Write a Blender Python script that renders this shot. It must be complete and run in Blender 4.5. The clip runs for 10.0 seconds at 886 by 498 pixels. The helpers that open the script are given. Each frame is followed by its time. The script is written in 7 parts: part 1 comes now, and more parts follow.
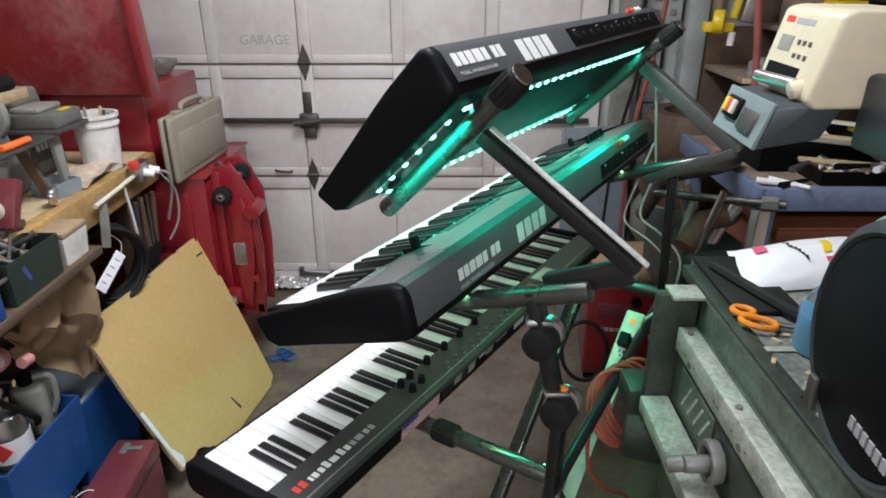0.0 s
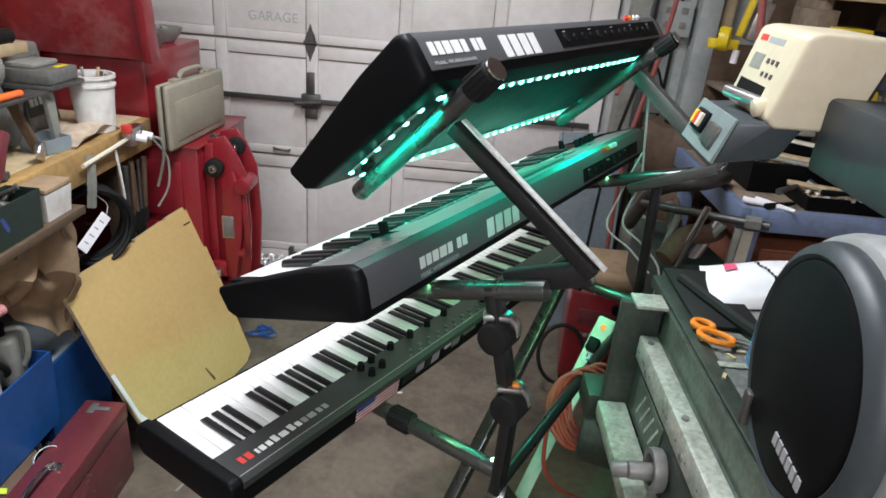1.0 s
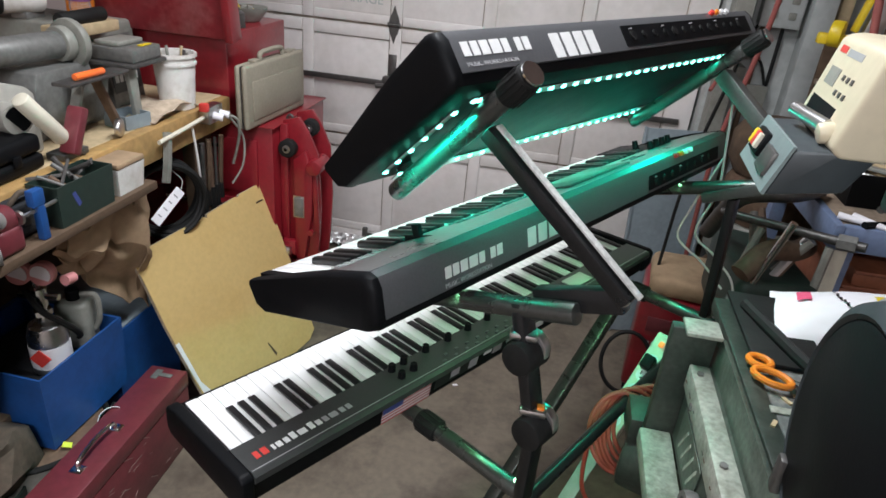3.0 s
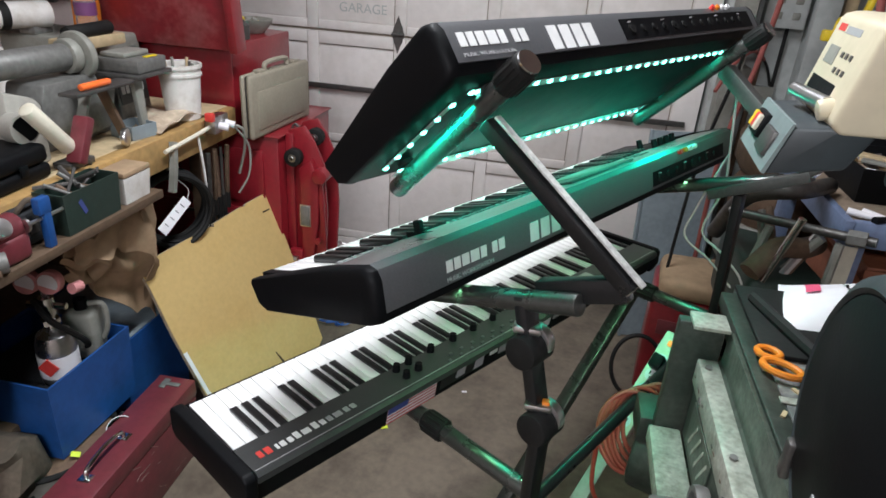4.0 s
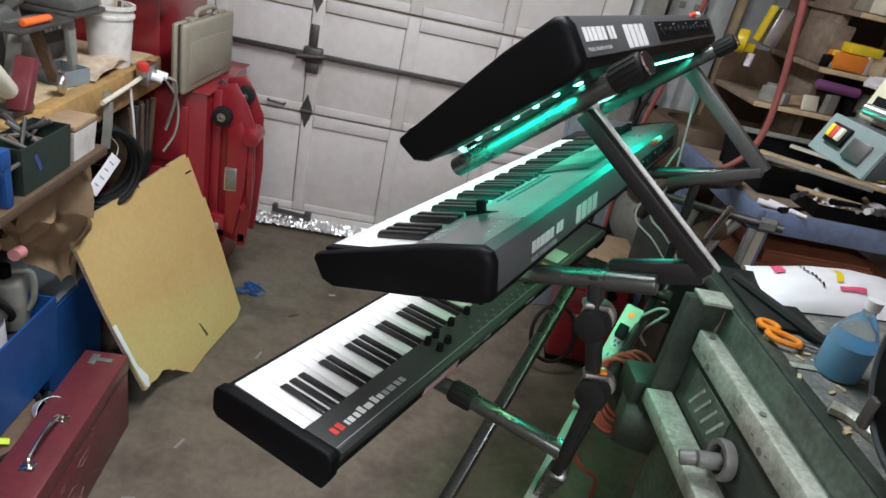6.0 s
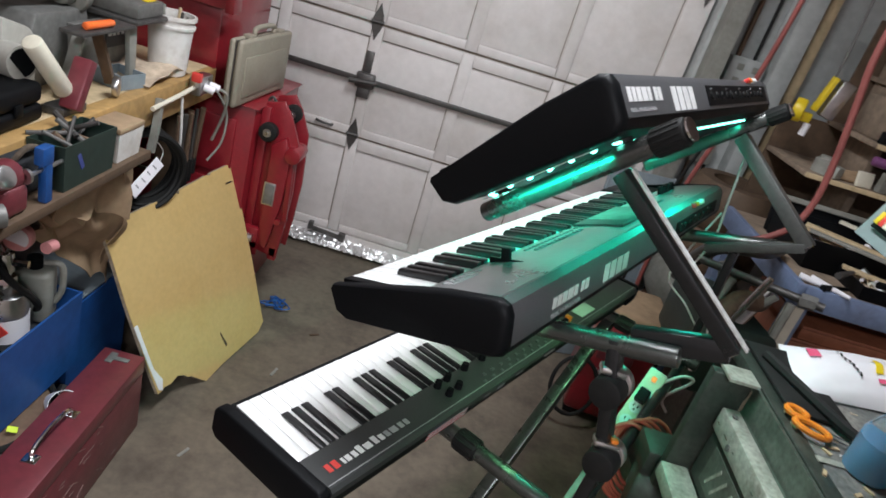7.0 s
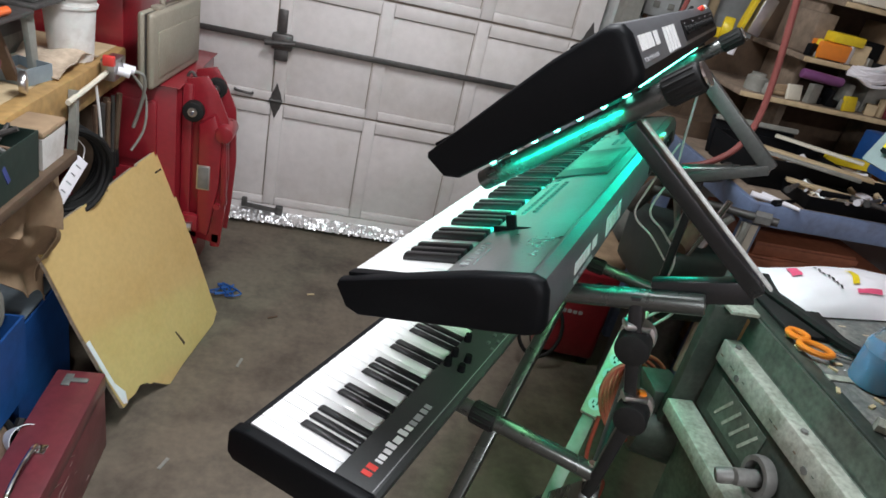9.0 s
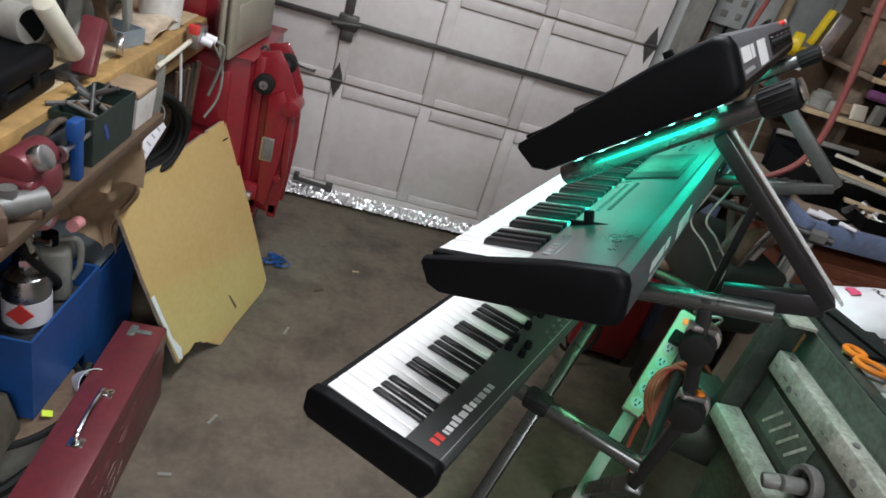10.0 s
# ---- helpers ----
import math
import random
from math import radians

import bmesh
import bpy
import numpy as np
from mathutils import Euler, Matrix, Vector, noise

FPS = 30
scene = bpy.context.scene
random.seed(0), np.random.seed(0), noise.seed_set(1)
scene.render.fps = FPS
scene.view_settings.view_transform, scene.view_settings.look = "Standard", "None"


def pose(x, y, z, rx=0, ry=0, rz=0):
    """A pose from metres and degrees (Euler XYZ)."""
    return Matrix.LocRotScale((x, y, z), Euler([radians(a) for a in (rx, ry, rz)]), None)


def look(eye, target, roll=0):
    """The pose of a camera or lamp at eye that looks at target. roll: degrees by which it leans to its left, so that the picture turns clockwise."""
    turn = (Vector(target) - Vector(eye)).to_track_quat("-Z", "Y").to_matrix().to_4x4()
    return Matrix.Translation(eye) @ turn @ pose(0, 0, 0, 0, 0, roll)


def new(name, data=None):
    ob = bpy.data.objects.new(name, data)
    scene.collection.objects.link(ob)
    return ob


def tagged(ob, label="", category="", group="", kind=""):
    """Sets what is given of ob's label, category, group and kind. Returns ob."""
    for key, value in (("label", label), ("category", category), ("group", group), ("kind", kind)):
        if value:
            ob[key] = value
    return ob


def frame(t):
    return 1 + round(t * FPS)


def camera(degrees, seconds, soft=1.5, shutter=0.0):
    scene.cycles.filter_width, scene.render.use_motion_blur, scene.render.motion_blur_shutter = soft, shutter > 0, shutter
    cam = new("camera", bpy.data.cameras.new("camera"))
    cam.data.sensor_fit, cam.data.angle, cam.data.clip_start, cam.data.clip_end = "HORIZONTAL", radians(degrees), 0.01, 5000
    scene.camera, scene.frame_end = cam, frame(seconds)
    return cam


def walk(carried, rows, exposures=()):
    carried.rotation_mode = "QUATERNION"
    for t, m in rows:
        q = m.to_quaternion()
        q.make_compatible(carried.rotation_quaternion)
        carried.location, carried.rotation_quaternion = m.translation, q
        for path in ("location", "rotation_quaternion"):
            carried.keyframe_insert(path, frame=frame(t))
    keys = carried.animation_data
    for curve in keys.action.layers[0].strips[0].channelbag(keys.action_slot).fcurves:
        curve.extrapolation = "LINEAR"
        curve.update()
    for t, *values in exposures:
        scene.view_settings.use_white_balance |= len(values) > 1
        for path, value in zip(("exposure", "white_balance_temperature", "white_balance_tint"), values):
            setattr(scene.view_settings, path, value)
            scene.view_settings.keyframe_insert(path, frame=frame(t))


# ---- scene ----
cam = camera(68.6, 10.0, soft=1.6, shutter=0.2)
PATH = [
    (0, (0.088, 0.221, 1.56), (0.067, 2.056, 0.765), -0.1),
    (0.5, (0.067, 0.195, 1.565), (0.217, 1.992, 0.701), 2.1),
    (1, (0.147, 0.212, 1.557), (0.123, 2.04, 0.746), 5.0),
    (1.5, (0.252, 0.278, 1.554), (0.053, 2.071, 0.69), 3.1),
    (2, (0.235, 0.285, 1.565), (-0.077, 2.073, 0.724), 5.2),
    (2.2, (0.224, 0.288, 1.576), (-0.093, 2.068, 0.721), 5.3),
    (3.3, (0.239, 0.286, 1.583), (-0.042, 2.056, 0.695), 5.5),
    (3.5, (0.258, 0.286, 1.558), (-0.042, 2.056, 0.677), 4.9),
    (4, (0.247, 0.282, 1.555), (-0.078, 2.062, 0.704), 4.0),
    (4.5, (0.098, 0.26, 1.552), (-0.102, 2.078, 0.743), 8.3),
    (5, (-0.094, 0.203, 1.534), (-0.101, 2.005, 0.666), 9.8),
    (5.5, (-0.116, 0.217, 1.533), (0.093, 2.001, 0.655), 13.0),
    (5.7, (-0.127, 0.225, 1.539), (0.059, 2.011, 0.659), 12.4),
    (6.8, (-0.121, 0.212, 1.527), (0.034, 2.022, 0.691), 15.7),
    (7, (-0.109, 0.253, 1.551), (-0.045, 2.076, 0.73), 17.5),
    (7.5, (-0.042, 0.325, 1.541), (-0.103, 2.124, 0.669), 16.8),
    (8, (-0.027, 0.355, 1.538), (-0.205, 2.107, 0.588), 11.7),
    (8.5, (-0.108, 0.342, 1.546), (-0.057, 2.152, 0.698), 11.9),
    (9, (-0.244, 0.325, 1.536), (0.092, 2.078, 0.632), 13.6),
    (9.5, (-0.311, 0.314, 1.543), (0.045, 2.068, 0.65), 16.1),
    (10, (-0.333, 0.284, 1.529), (-0.067, 2.024, 0.581), 17.7),
]
walk(cam, [(t, look(eye, target, roll)) for t, eye, target, roll in PATH], exposures=[(0, 0.0), (0.5, 0.1), (1, 0.14), (2, 0.06), (3.5, 0.02), (5, 0.0), (7.5, -0.1), (8, 0.0), (9.5, 0.0), (10, -0.22)])

# world and lights
world = bpy.data.worlds.new("world")
scene.world = world
world.use_nodes = True
world.node_tree.nodes["Background"].inputs[0].default_value = (0.6, 0.65, 0.7, 1)
world.node_tree.nodes["Background"].inputs[1].default_value = 0.05


def area_lamp(name, m, sx, sy, watts, color, spread=180):
    d = bpy.data.lights.new(name, "AREA")
    d.shape, d.size, d.size_y, d.energy, d.color = "RECTANGLE", sx, sy, watts, color
    d.spread = radians(spread)
    ob = new(name, d)
    ob.matrix_world = m
    return ob


WHITE_LIGHT = (0.94, 0.98, 1.04)
area_lamp("shop_light_lamp", pose(-0.1, 1.65, 2.47), 0.25, 1.2, 44, WHITE_LIGHT)
area_lamp("shop_light_lamp_rear", pose(0.1, -1.3, 2.47), 1.2, 0.25, 88, WHITE_LIGHT)
TEAL = (0.0, 0.85, 0.55)
GREEN = (0.3, 0.9, 0.45)


# materials
def material(name, color, rough=0.6, metal=0.0, grain=0.12, scale=30.0, stain=0.15, stain_scale=3.0, stain_color=None, bump=0.1, coat=0.0, random_tint=0.0, spec=0.5):
    m = bpy.data.materials.new(name)
    m.use_nodes = True
    t = m.node_tree
    b = t.nodes["Principled BSDF"]
    b.inputs["Roughness"].default_value, b.inputs["Metallic"].default_value = rough, metal
    b.inputs["Coat Weight"].default_value = coat
    b.inputs["Specular IOR Level"].default_value = spec
    co = t.nodes.new("ShaderNodeTexCoord")
    n1, n2 = t.nodes.new("ShaderNodeTexNoise"), t.nodes.new("ShaderNodeTexNoise")
    n1.inputs["Scale"].default_value, n2.inputs["Scale"].default_value = scale, stain_scale
    n1.inputs["Detail"].default_value, n2.inputs["Detail"].default_value = 6, 8
    n2.inputs["Roughness"].default_value = 0.65
    for n in (n1, n2):
        t.links.new(co.outputs["Object"], n.inputs["Vector"])
    ramp = t.nodes.new("ShaderNodeMapRange")
    ramp.inputs[1].default_value, ramp.inputs[2].default_value = 0.45, 0.7
    t.links.new(n2.outputs[0], ramp.inputs[0])
    ramp.inputs[3].default_value, ramp.inputs[4].default_value = 0.0, stain
    mix1 = t.nodes.new("ShaderNodeMix")
    mix1.data_type = "RGBA"
    mix1.inputs["A"].default_value = (*color, 1)
    sc = stain_color or tuple(c * 0.35 for c in color)
    mix1.inputs["B"].default_value = (*sc, 1)
    t.links.new(ramp.outputs[0], mix1.inputs["Factor"])
    val = t.nodes.new("ShaderNodeMapRange")
    val.inputs[1].default_value, val.inputs[2].default_value = 0.25, 0.75
    val.inputs[3].default_value, val.inputs[4].default_value = 1 - grain, 1 + grain
    t.links.new(n1.outputs[0], val.inputs[0])
    hsv = t.nodes.new("ShaderNodeHueSaturation")
    t.links.new(mix1.outputs["Result"], hsv.inputs["Color"])
    out = val.outputs[0]
    if random_tint:
        info = t.nodes.new("ShaderNodeObjectInfo")
        mr = t.nodes.new("ShaderNodeMapRange")
        mr.inputs[3].default_value, mr.inputs[4].default_value = 1 - random_tint, 1 + random_tint
        t.links.new(info.outputs["Random"], mr.inputs[0])
        mul = t.nodes.new("ShaderNodeMath")
        mul.operation = "MULTIPLY"
        t.links.new(out, mul.inputs[0])
        t.links.new(mr.outputs[0], mul.inputs[1])
        out = mul.outputs[0]
    t.links.new(out, hsv.inputs["Value"])
    t.links.new(hsv.outputs[0], b.inputs["Base Color"])
    rr = t.nodes.new("ShaderNodeMapRange")
    rr.inputs[3].default_value, rr.inputs[4].default_value = max(0.02, rough - 0.12), min(1, rough + 0.12)
    t.links.new(n2.outputs[0], rr.inputs[0])
    t.links.new(rr.outputs[0], b.inputs["Roughness"])
    if bump:
        bp = t.nodes.new("ShaderNodeBump")
        bp.inputs["Strength"].default_value, bp.inputs["Distance"].default_value = bump, 0.004
        t.links.new(n1.outputs[0], bp.inputs["Height"])
        t.links.new(bp.outputs[0], b.inputs["Normal"])
    return m


def glow(name, color, strength):
    m = bpy.data.materials.new(name)
    m.use_nodes = True
    b = m.node_tree.nodes["Principled BSDF"]
    b.inputs["Base Color"].default_value = (*color, 1)
    b.inputs["Emission Color"].default_value = (*color, 1)
    b.inputs["Emission Strength"].default_value = strength
    return m


def glass(name, color, rough=0.05):
    m = bpy.data.materials.new(name)
    m.use_nodes = True
    b = m.node_tree.nodes["Principled BSDF"]
    b.inputs["Base Color"].default_value = (*color, 1)
    b.inputs["Transmission Weight"].default_value = 0.9
    b.inputs["Roughness"].default_value = rough
    b.inputs["IOR"].default_value = 1.3
    return m


CONCRETE = material("concrete", (0.15, 0.122, 0.09), 0.6, 0, 0.16, 40, 0.9, 4.5, (0.06, 0.046, 0.034), 0.12)
PALE_GREY = material("pale_grey_wall_paint", (0.44, 0.46, 0.45), 0.7, 0, 0.12, 25, 0.5, 5, (0.25, 0.25, 0.23), 0.08)
WALL = material("wall_paint", (0.5, 0.41, 0.39), 0.8, 0, 0.1, 20, 0.4, 2.5)
DOOR = material("door_paint", (0.74, 0.7, 0.68), 0.55, 0, 0.05, 25, 0.3, 4.0, (0.42, 0.37, 0.3), 0.05)
# dark tone for the section joints and the painted shade in the panel recesses
DOOR_JOINT_SHADE = material("door_joint_and_shade", (0.3, 0.25, 0.2), 0.8, 0, 0.3, 60, 0.6, 12)
DARK_STEEL = material("dark_steel", (0.13, 0.125, 0.12), 0.45, 0.7, 0.2, 60, 0.4, 9)
FOIL = material("foil", (0.92, 0.92, 0.92), 0.42, 1.0, 0.2, 80, 0.2, 10, None, 0.6)
BLACK_PLASTIC = material("black_plastic", (0.0045, 0.005, 0.006), 0.5, 0, 0.15, 200, 0.1, 6, None, 0.06, spec=0.12)
CHARCOAL = material("charcoal_panel", (0.1, 0.103, 0.11), 0.38, 0.3, 0.1, 250, 0.1, 5, None, 0.05, spec=0.9)
SATIN_BLACK = material("satin_black_panel", (0.042, 0.044, 0.044), 0.4, 0.0, 0.1, 250, 0.1, 5, None, 0.05)
SILVER_PANEL = material("brushed_dark_panel", (0.34, 0.35, 0.36), 0.3, 0.75, 0.05, 150, 0.1, 4, None, 0.03)
WHITE_KEY = material("white_key_plastic", (0.9, 0.9, 0.89), 0.25, 0, 0.02, 40, 0.03, 8, None, 0.0, 0.3)
BLACK_KEY = material("black_key_plastic", (0.012, 0.012, 0.013), 0.35, 0, 0.1, 100, 0.05, 8, None, 0.03)
PRINT_WHITE = material("white_print", (0.75, 0.75, 0.75), 0.5, 0, 0.05, 60, 0.1, 20, None, 0)
PRINT_GREY = material("grey_print", (0.35, 0.35, 0.36), 0.5, 0, 0.05, 60, 0.1, 20, None, 0)
PRINT_RED = material("red_print", (0.65, 0.05, 0.04), 0.5, 0, 0.05, 60, 0.1, 20, None, 0)
STICKER_RED = material("faded_red_print", (0.5, 0.09, 0.09), 0.5, 0, 0.1, 60, 0.2, 20, None, 0)
PRINT_BLUE = material("blue_print", (0.05, 0.07, 0.25), 0.5, 0, 0.05, 60, 0.1, 20, None, 0)
STAND_STEEL = material("stand_black_steel", (0.022, 0.023, 0.025), 0.3, 0.5, 0.15, 120, 0.1, 8, None, 0.04, 0.2)
# paler copy of the stand steel, with reflected LED light in its colour
LIT_ARM_STEEL = material("lit_grey_arm_steel", (0.13, 0.135, 0.13), 0.42, 0.55, 0.12, 120, 0.2, 8, None, 0.04)
STAND_TUBE = material("stand_grey_tube", (0.1, 0.105, 0.1), 0.28, 0.7, 0.1, 120, 0.15, 8, None, 0.03)
# pale tone that paints the light caught by the arm's edge
EDGE_SHEEN = material("painted_edge_sheen", (0.75, 0.76, 0.74), 0.35, 0.3, 0.25, 120, 0.3, 20, (0.3, 0.3, 0.3), 0.03)
CHROME = material("worn_chrome", (0.75, 0.75, 0.75), 0.15, 1.0, 0.1, 60, 0.2, 15, None, 0.02)
RUBBER = material("black_rubber", (0.01, 0.01, 0.01), 0.65, 0, 0.2, 100, 0.3, 12, (0.03, 0.03, 0.026), 0.1, spec=0.25)
RED_PAINT = material("red_enamel", (0.235, 0.012, 0.02), 0.33, 0.0, 0.12, 50, 0.45, 6, (0.16, 0.02, 0.02), 0.06, 0.3)
RED_BOX = material("maroon_toolbox_paint", (0.175, 0.032, 0.042), 0.4, 0.1, 0.12, 60, 0.5, 9, (0.09, 0.025, 0.028), 0.06, 0.1)
SCRATCH = material("bare_scratch", (0.33, 0.22, 0.2), 0.5, 0.4, 0.4, 90, 0.5, 30)
YELLOW_BOARD = material("yellow_board", (0.58, 0.41, 0.165), 0.75, 0, 0.06, 60, 0.35, 5, (0.5, 0.31, 0.09), 0.08)
BOARD_CORE = material("torn_board_core", (0.4, 0.33, 0.24), 0.9, 0, 0.3, 90, 0.5, 25, (0.12, 0.09, 0.06), 0.5)
WOOD = material("bench_wood", (0.44, 0.27, 0.1), 0.6, 0, 0.2, 40, 0.5, 7, (0.17, 0.1, 0.045), 0.15)
WOOD_PALE = material("pale_wood", (0.52, 0.4, 0.24), 0.65, 0, 0.15, 40, 0.4, 8, (0.25, 0.17, 0.09), 0.15)
WOOD_DARK = material("dark_wood", (0.105, 0.066, 0.04), 0.7, 0, 0.25, 35, 0.5, 6, (0.04, 0.025, 0.015), 0.2)
BLUE_PAINT = material("blue_paint", (0.012, 0.075, 0.27), 0.45, 0, 0.1, 50, 0.4, 7, (0.01, 0.03, 0.09), 0.06)
CASE_PALE = material("pale_grey_casting", (0.4, 0.39, 0.35), 0.5, 0.1, 0.1, 50, 0.5, 7, (0.2, 0.18, 0.15), 0.08)
RED_DUSTY = material("dusty_red_enamel", (0.22, 0.014, 0.022), 0.45, 0.0, 0.15, 40, 0.75, 5, (0.3, 0.13, 0.12), 0.08, 0.2)
CASE_GREY = material("taupe_case_plastic", (0.29, 0.26, 0.2), 0.5, 0, 0.08, 90, 0.25, 7, (0.17, 0.145, 0.11), 0.08)
BUCKET_WHITE = material("white_bucket_plastic", (0.75, 0.73, 0.7), 0.4, 0, 0.05, 40, 0.5, 14, (0.36, 0.29, 0.22), 0.05)
PAPER_BROWN = material("brown_paper", (0.35, 0.24, 0.145), 0.85, 0, 0.15, 30, 0.5, 6, (0.13, 0.085, 0.05), 0.3)
RAG_DARK = material("grimy_rag", (0.1, 0.075, 0.055), 0.95, 0, 0.25, 60, 0.6, 14, (0.06, 0.05, 0.04), 0.4)
RAG = material("dirty_rag", (0.5, 0.4, 0.3), 0.95, 0, 0.2, 60, 0.5, 9, (0.25, 0.18, 0.12), 0.4)
GREEN_STEEL = material("green_grey_steel", (0.1, 0.125, 0.1), 0.4, 0.3, 0.3, 90, 0.75, 16, (0.035, 0.04, 0.033), 0.2)
PALE_RAIL = material("pale_worn_rail", (0.42, 0.44, 0.38), 0.42, 0.25, 0.3, 110, 0.8, 18, (0.15, 0.15, 0.11), 0.2)
GREY_CAST = material("grey_cast_iron", (0.2, 0.2, 0.19), 0.5, 0.4, 0.2, 60, 0.5, 8, (0.08, 0.075, 0.065), 0.15)
TABLE_TOP = material("worn_table_top", (0.11, 0.115, 0.11), 0.6, 0, 0.45, 90, 0.9, 22, (0.27, 0.25, 0.22), 0.3)
CREAM = material("cream_enamel", (0.62, 0.55, 0.4), 0.4, 0, 0.05, 60, 0.3, 8, (0.42, 0.35, 0.24), 0.05)
CAST_SILVER = material("silver_cast_housing", (0.42, 0.43, 0.43), 0.42, 0.35, 0.1, 60, 0.35, 8, (0.25, 0.25, 0.24), 0.06)
GREEN_DARK = material("dark_green_steel", (0.032, 0.042, 0.034), 0.45, 0.2, 0.3, 90, 0.5, 14, (0.09, 0.095, 0.08), 0.15)
SLATE = material("slate_enamel", (0.04, 0.05, 0.055), 0.45, 0.1, 0.1, 60, 0.3, 8, (0.02, 0.022, 0.024), 0.06)
SWITCH_GREY = material("switch_panel_grey", (0.2, 0.25, 0.25), 0.45, 0, 0.08, 60, 0.3, 8, None, 0.05)
ORANGE = material("orange_plastic", (0.75, 0.22, 0.02), 0.35, 0, 0.05, 60, 0.15, 10, None, 0.02, 0.2)
YELLOW = material("yellow_plastic", (0.75, 0.55, 0.02), 0.4, 0, 0.08, 60, 0.25, 10, None, 0.04)
PURPLE = material("purple_plastic", (0.16, 0.05, 0.15), 0.5, 0, 0.08, 60, 0.25, 10, None, 0.04)
BAG_WHITE = material("white_bag", (0.78, 0.76, 0.79), 0.45, 0, 0.04, 40, 0.15, 10, (0.6, 0.55, 0.58), 0.1)
PINK = material("pink_print", (0.72, 0.1, 0.2), 0.5, 0, 0.05, 60, 0.1, 10, None, 0)
GAUGE_PINK = material("worn_pink_shell", (0.62, 0.26, 0.26), 0.45, 0, 0.1, 60, 0.3, 14, (0.4, 0.2, 0.18), 0.05)
CABLE_WHITE = material("white_cable", (0.72, 0.7, 0.68), 0.5, 0, 0.05, 60, 0.15, 10, None, 0)
CORD_ORANGE = material("red_orange_cord", (0.32, 0.06, 0.035), 0.5, 0, 0.1, 60, 0.3, 10, None, 0.05)
HOSE_RED = material("red_air_hose", (0.27, 0.075, 0.065), 0.55, 0, 0.1, 60, 0.3, 10, None, 0.05)
STRIP_IVORY = material("ivory_strip", (0.7, 0.66, 0.54), 0.4, 0, 0.05, 60, 0.2, 12, None, 0.02)
ALUMINIUM = material("aluminium", (0.62, 0.62, 0.62), 0.3, 1.0, 0.1, 60, 0.3, 9, None, 0.05)
GREY_PAINT = material("blue_grey_paint", (0.25, 0.3, 0.33), 0.5, 0.1, 0.1, 50, 0.4, 7, (0.13, 0.15, 0.16), 0.06)
BENCH_BLUE = material("faded_blue_steel", (0.17, 0.225, 0.36), 0.5, 0.2, 0.12, 50, 0.5, 8, (0.1, 0.09, 0.08), 0.1)
TERRACOTTA = material("terracotta_plastic", (0.3, 0.1, 0.05), 0.6, 0, 0.15, 50, 0.4, 8, (0.14, 0.06, 0.035), 0.1)
RUST = material("rusty_brown", (0.16, 0.1, 0.065), 0.7, 0.2, 0.25, 50, 0.5, 8, (0.06, 0.04, 0.03), 0.2)
DARK_GREEN = material("dark_green_bin", (0.018, 0.035, 0.028), 0.5, 0, 0.15, 50, 0.3, 9, (0.05, 0.05, 0.04), 0.08)
MACHINE_GREY = material("machine_grey", (0.27, 0.27, 0.24), 0.5, 0.1, 0.12, 50, 0.5, 8, (0.12, 0.11, 0.09), 0.1)
BLUE_LIQUID = material("blue_liquid", (0.03, 0.32, 0.62), 0.1, 0, 0.02, 20, 0.05, 10, None, 0, 0.5)
CLEAR_PLASTIC = glass("clear_plastic", (0.9, 0.95, 0.97), 0.1)
DUSTY_WOOD = material("dusty_shelf_wood", (0.24, 0.18, 0.13), 0.8, 0, 0.25, 35, 0.6, 6, (0.1, 0.07, 0.05), 0.2)
CLOTH_BLACK = material("black_cloth", (0.02, 0.022, 0.026), 0.95, 0, 0.25, 120, 0.3, 6, None, 0.3)
GREEN_SCREEN = material("pale_display", (0.5, 0.55, 0.5), 0.2, 0, 0.03, 40, 0.05, 10, None, 0, 0.5)
SLEEVE = material("clear_silicone_sleeve", (0.5, 0.52, 0.52), 0.2, 0, 0.2, 200, 0.2, 30, None, 0.1)
LED_TEAL = glow("led_teal", (0.16, 1.0, 0.76), 9)
LED_GREEN = glow("led_green", (0.4, 1.0, 0.55), 3)
TUBE_GLOW = glow("fluorescent_tube", (1.0, 0.95, 0.9), 4)
ORANGE_GLOW = material("orange_lens", (0.9, 0.16, 0.03), 0.3, 0, 0.05, 60, 0.1, 10, None, 0, 0.4)
AMBER_GLOW = glow("lit_neon_switch", (1.0, 0.25, 0.05), 0.8)


# mesh helpers
def mesh_of(name, bm, mat):
    me = bpy.data.meshes.new(name)
    bmesh.ops.recalc_face_normals(bm, faces=bm.faces)
    bm.to_mesh(me)
    bm.free()
    me.materials.append(mat)
    me.shade_smooth()
    me.set_sharp_from_angle(angle=radians(40))
    return me


def thing(name, label, category, m=None, group="", kind=""):
    ob = new(name)
    ob.matrix_world = m or Matrix()
    ob.empty_display_size = 0.05
    return tagged(ob, label, category, group, kind)


def part(name, bm, mat, parent, label="", smooth=False, m=None):
    me = mesh_of(name, bm, mat)
    if smooth:
        me.shade_smooth()
    ob = new(name, me)
    ob.parent = parent
    if m is not None:
        ob.matrix_basis = m
    return tagged(ob, label)


def solid(name, bm, mat, label, category, m=None, group="", kind="", smooth=False):
    me = mesh_of(name, bm, mat)
    if smooth:
        me.shade_smooth()
    ob = new(name, me)
    ob.matrix_world = m or Matrix()
    return tagged(ob, label, category, group, kind)


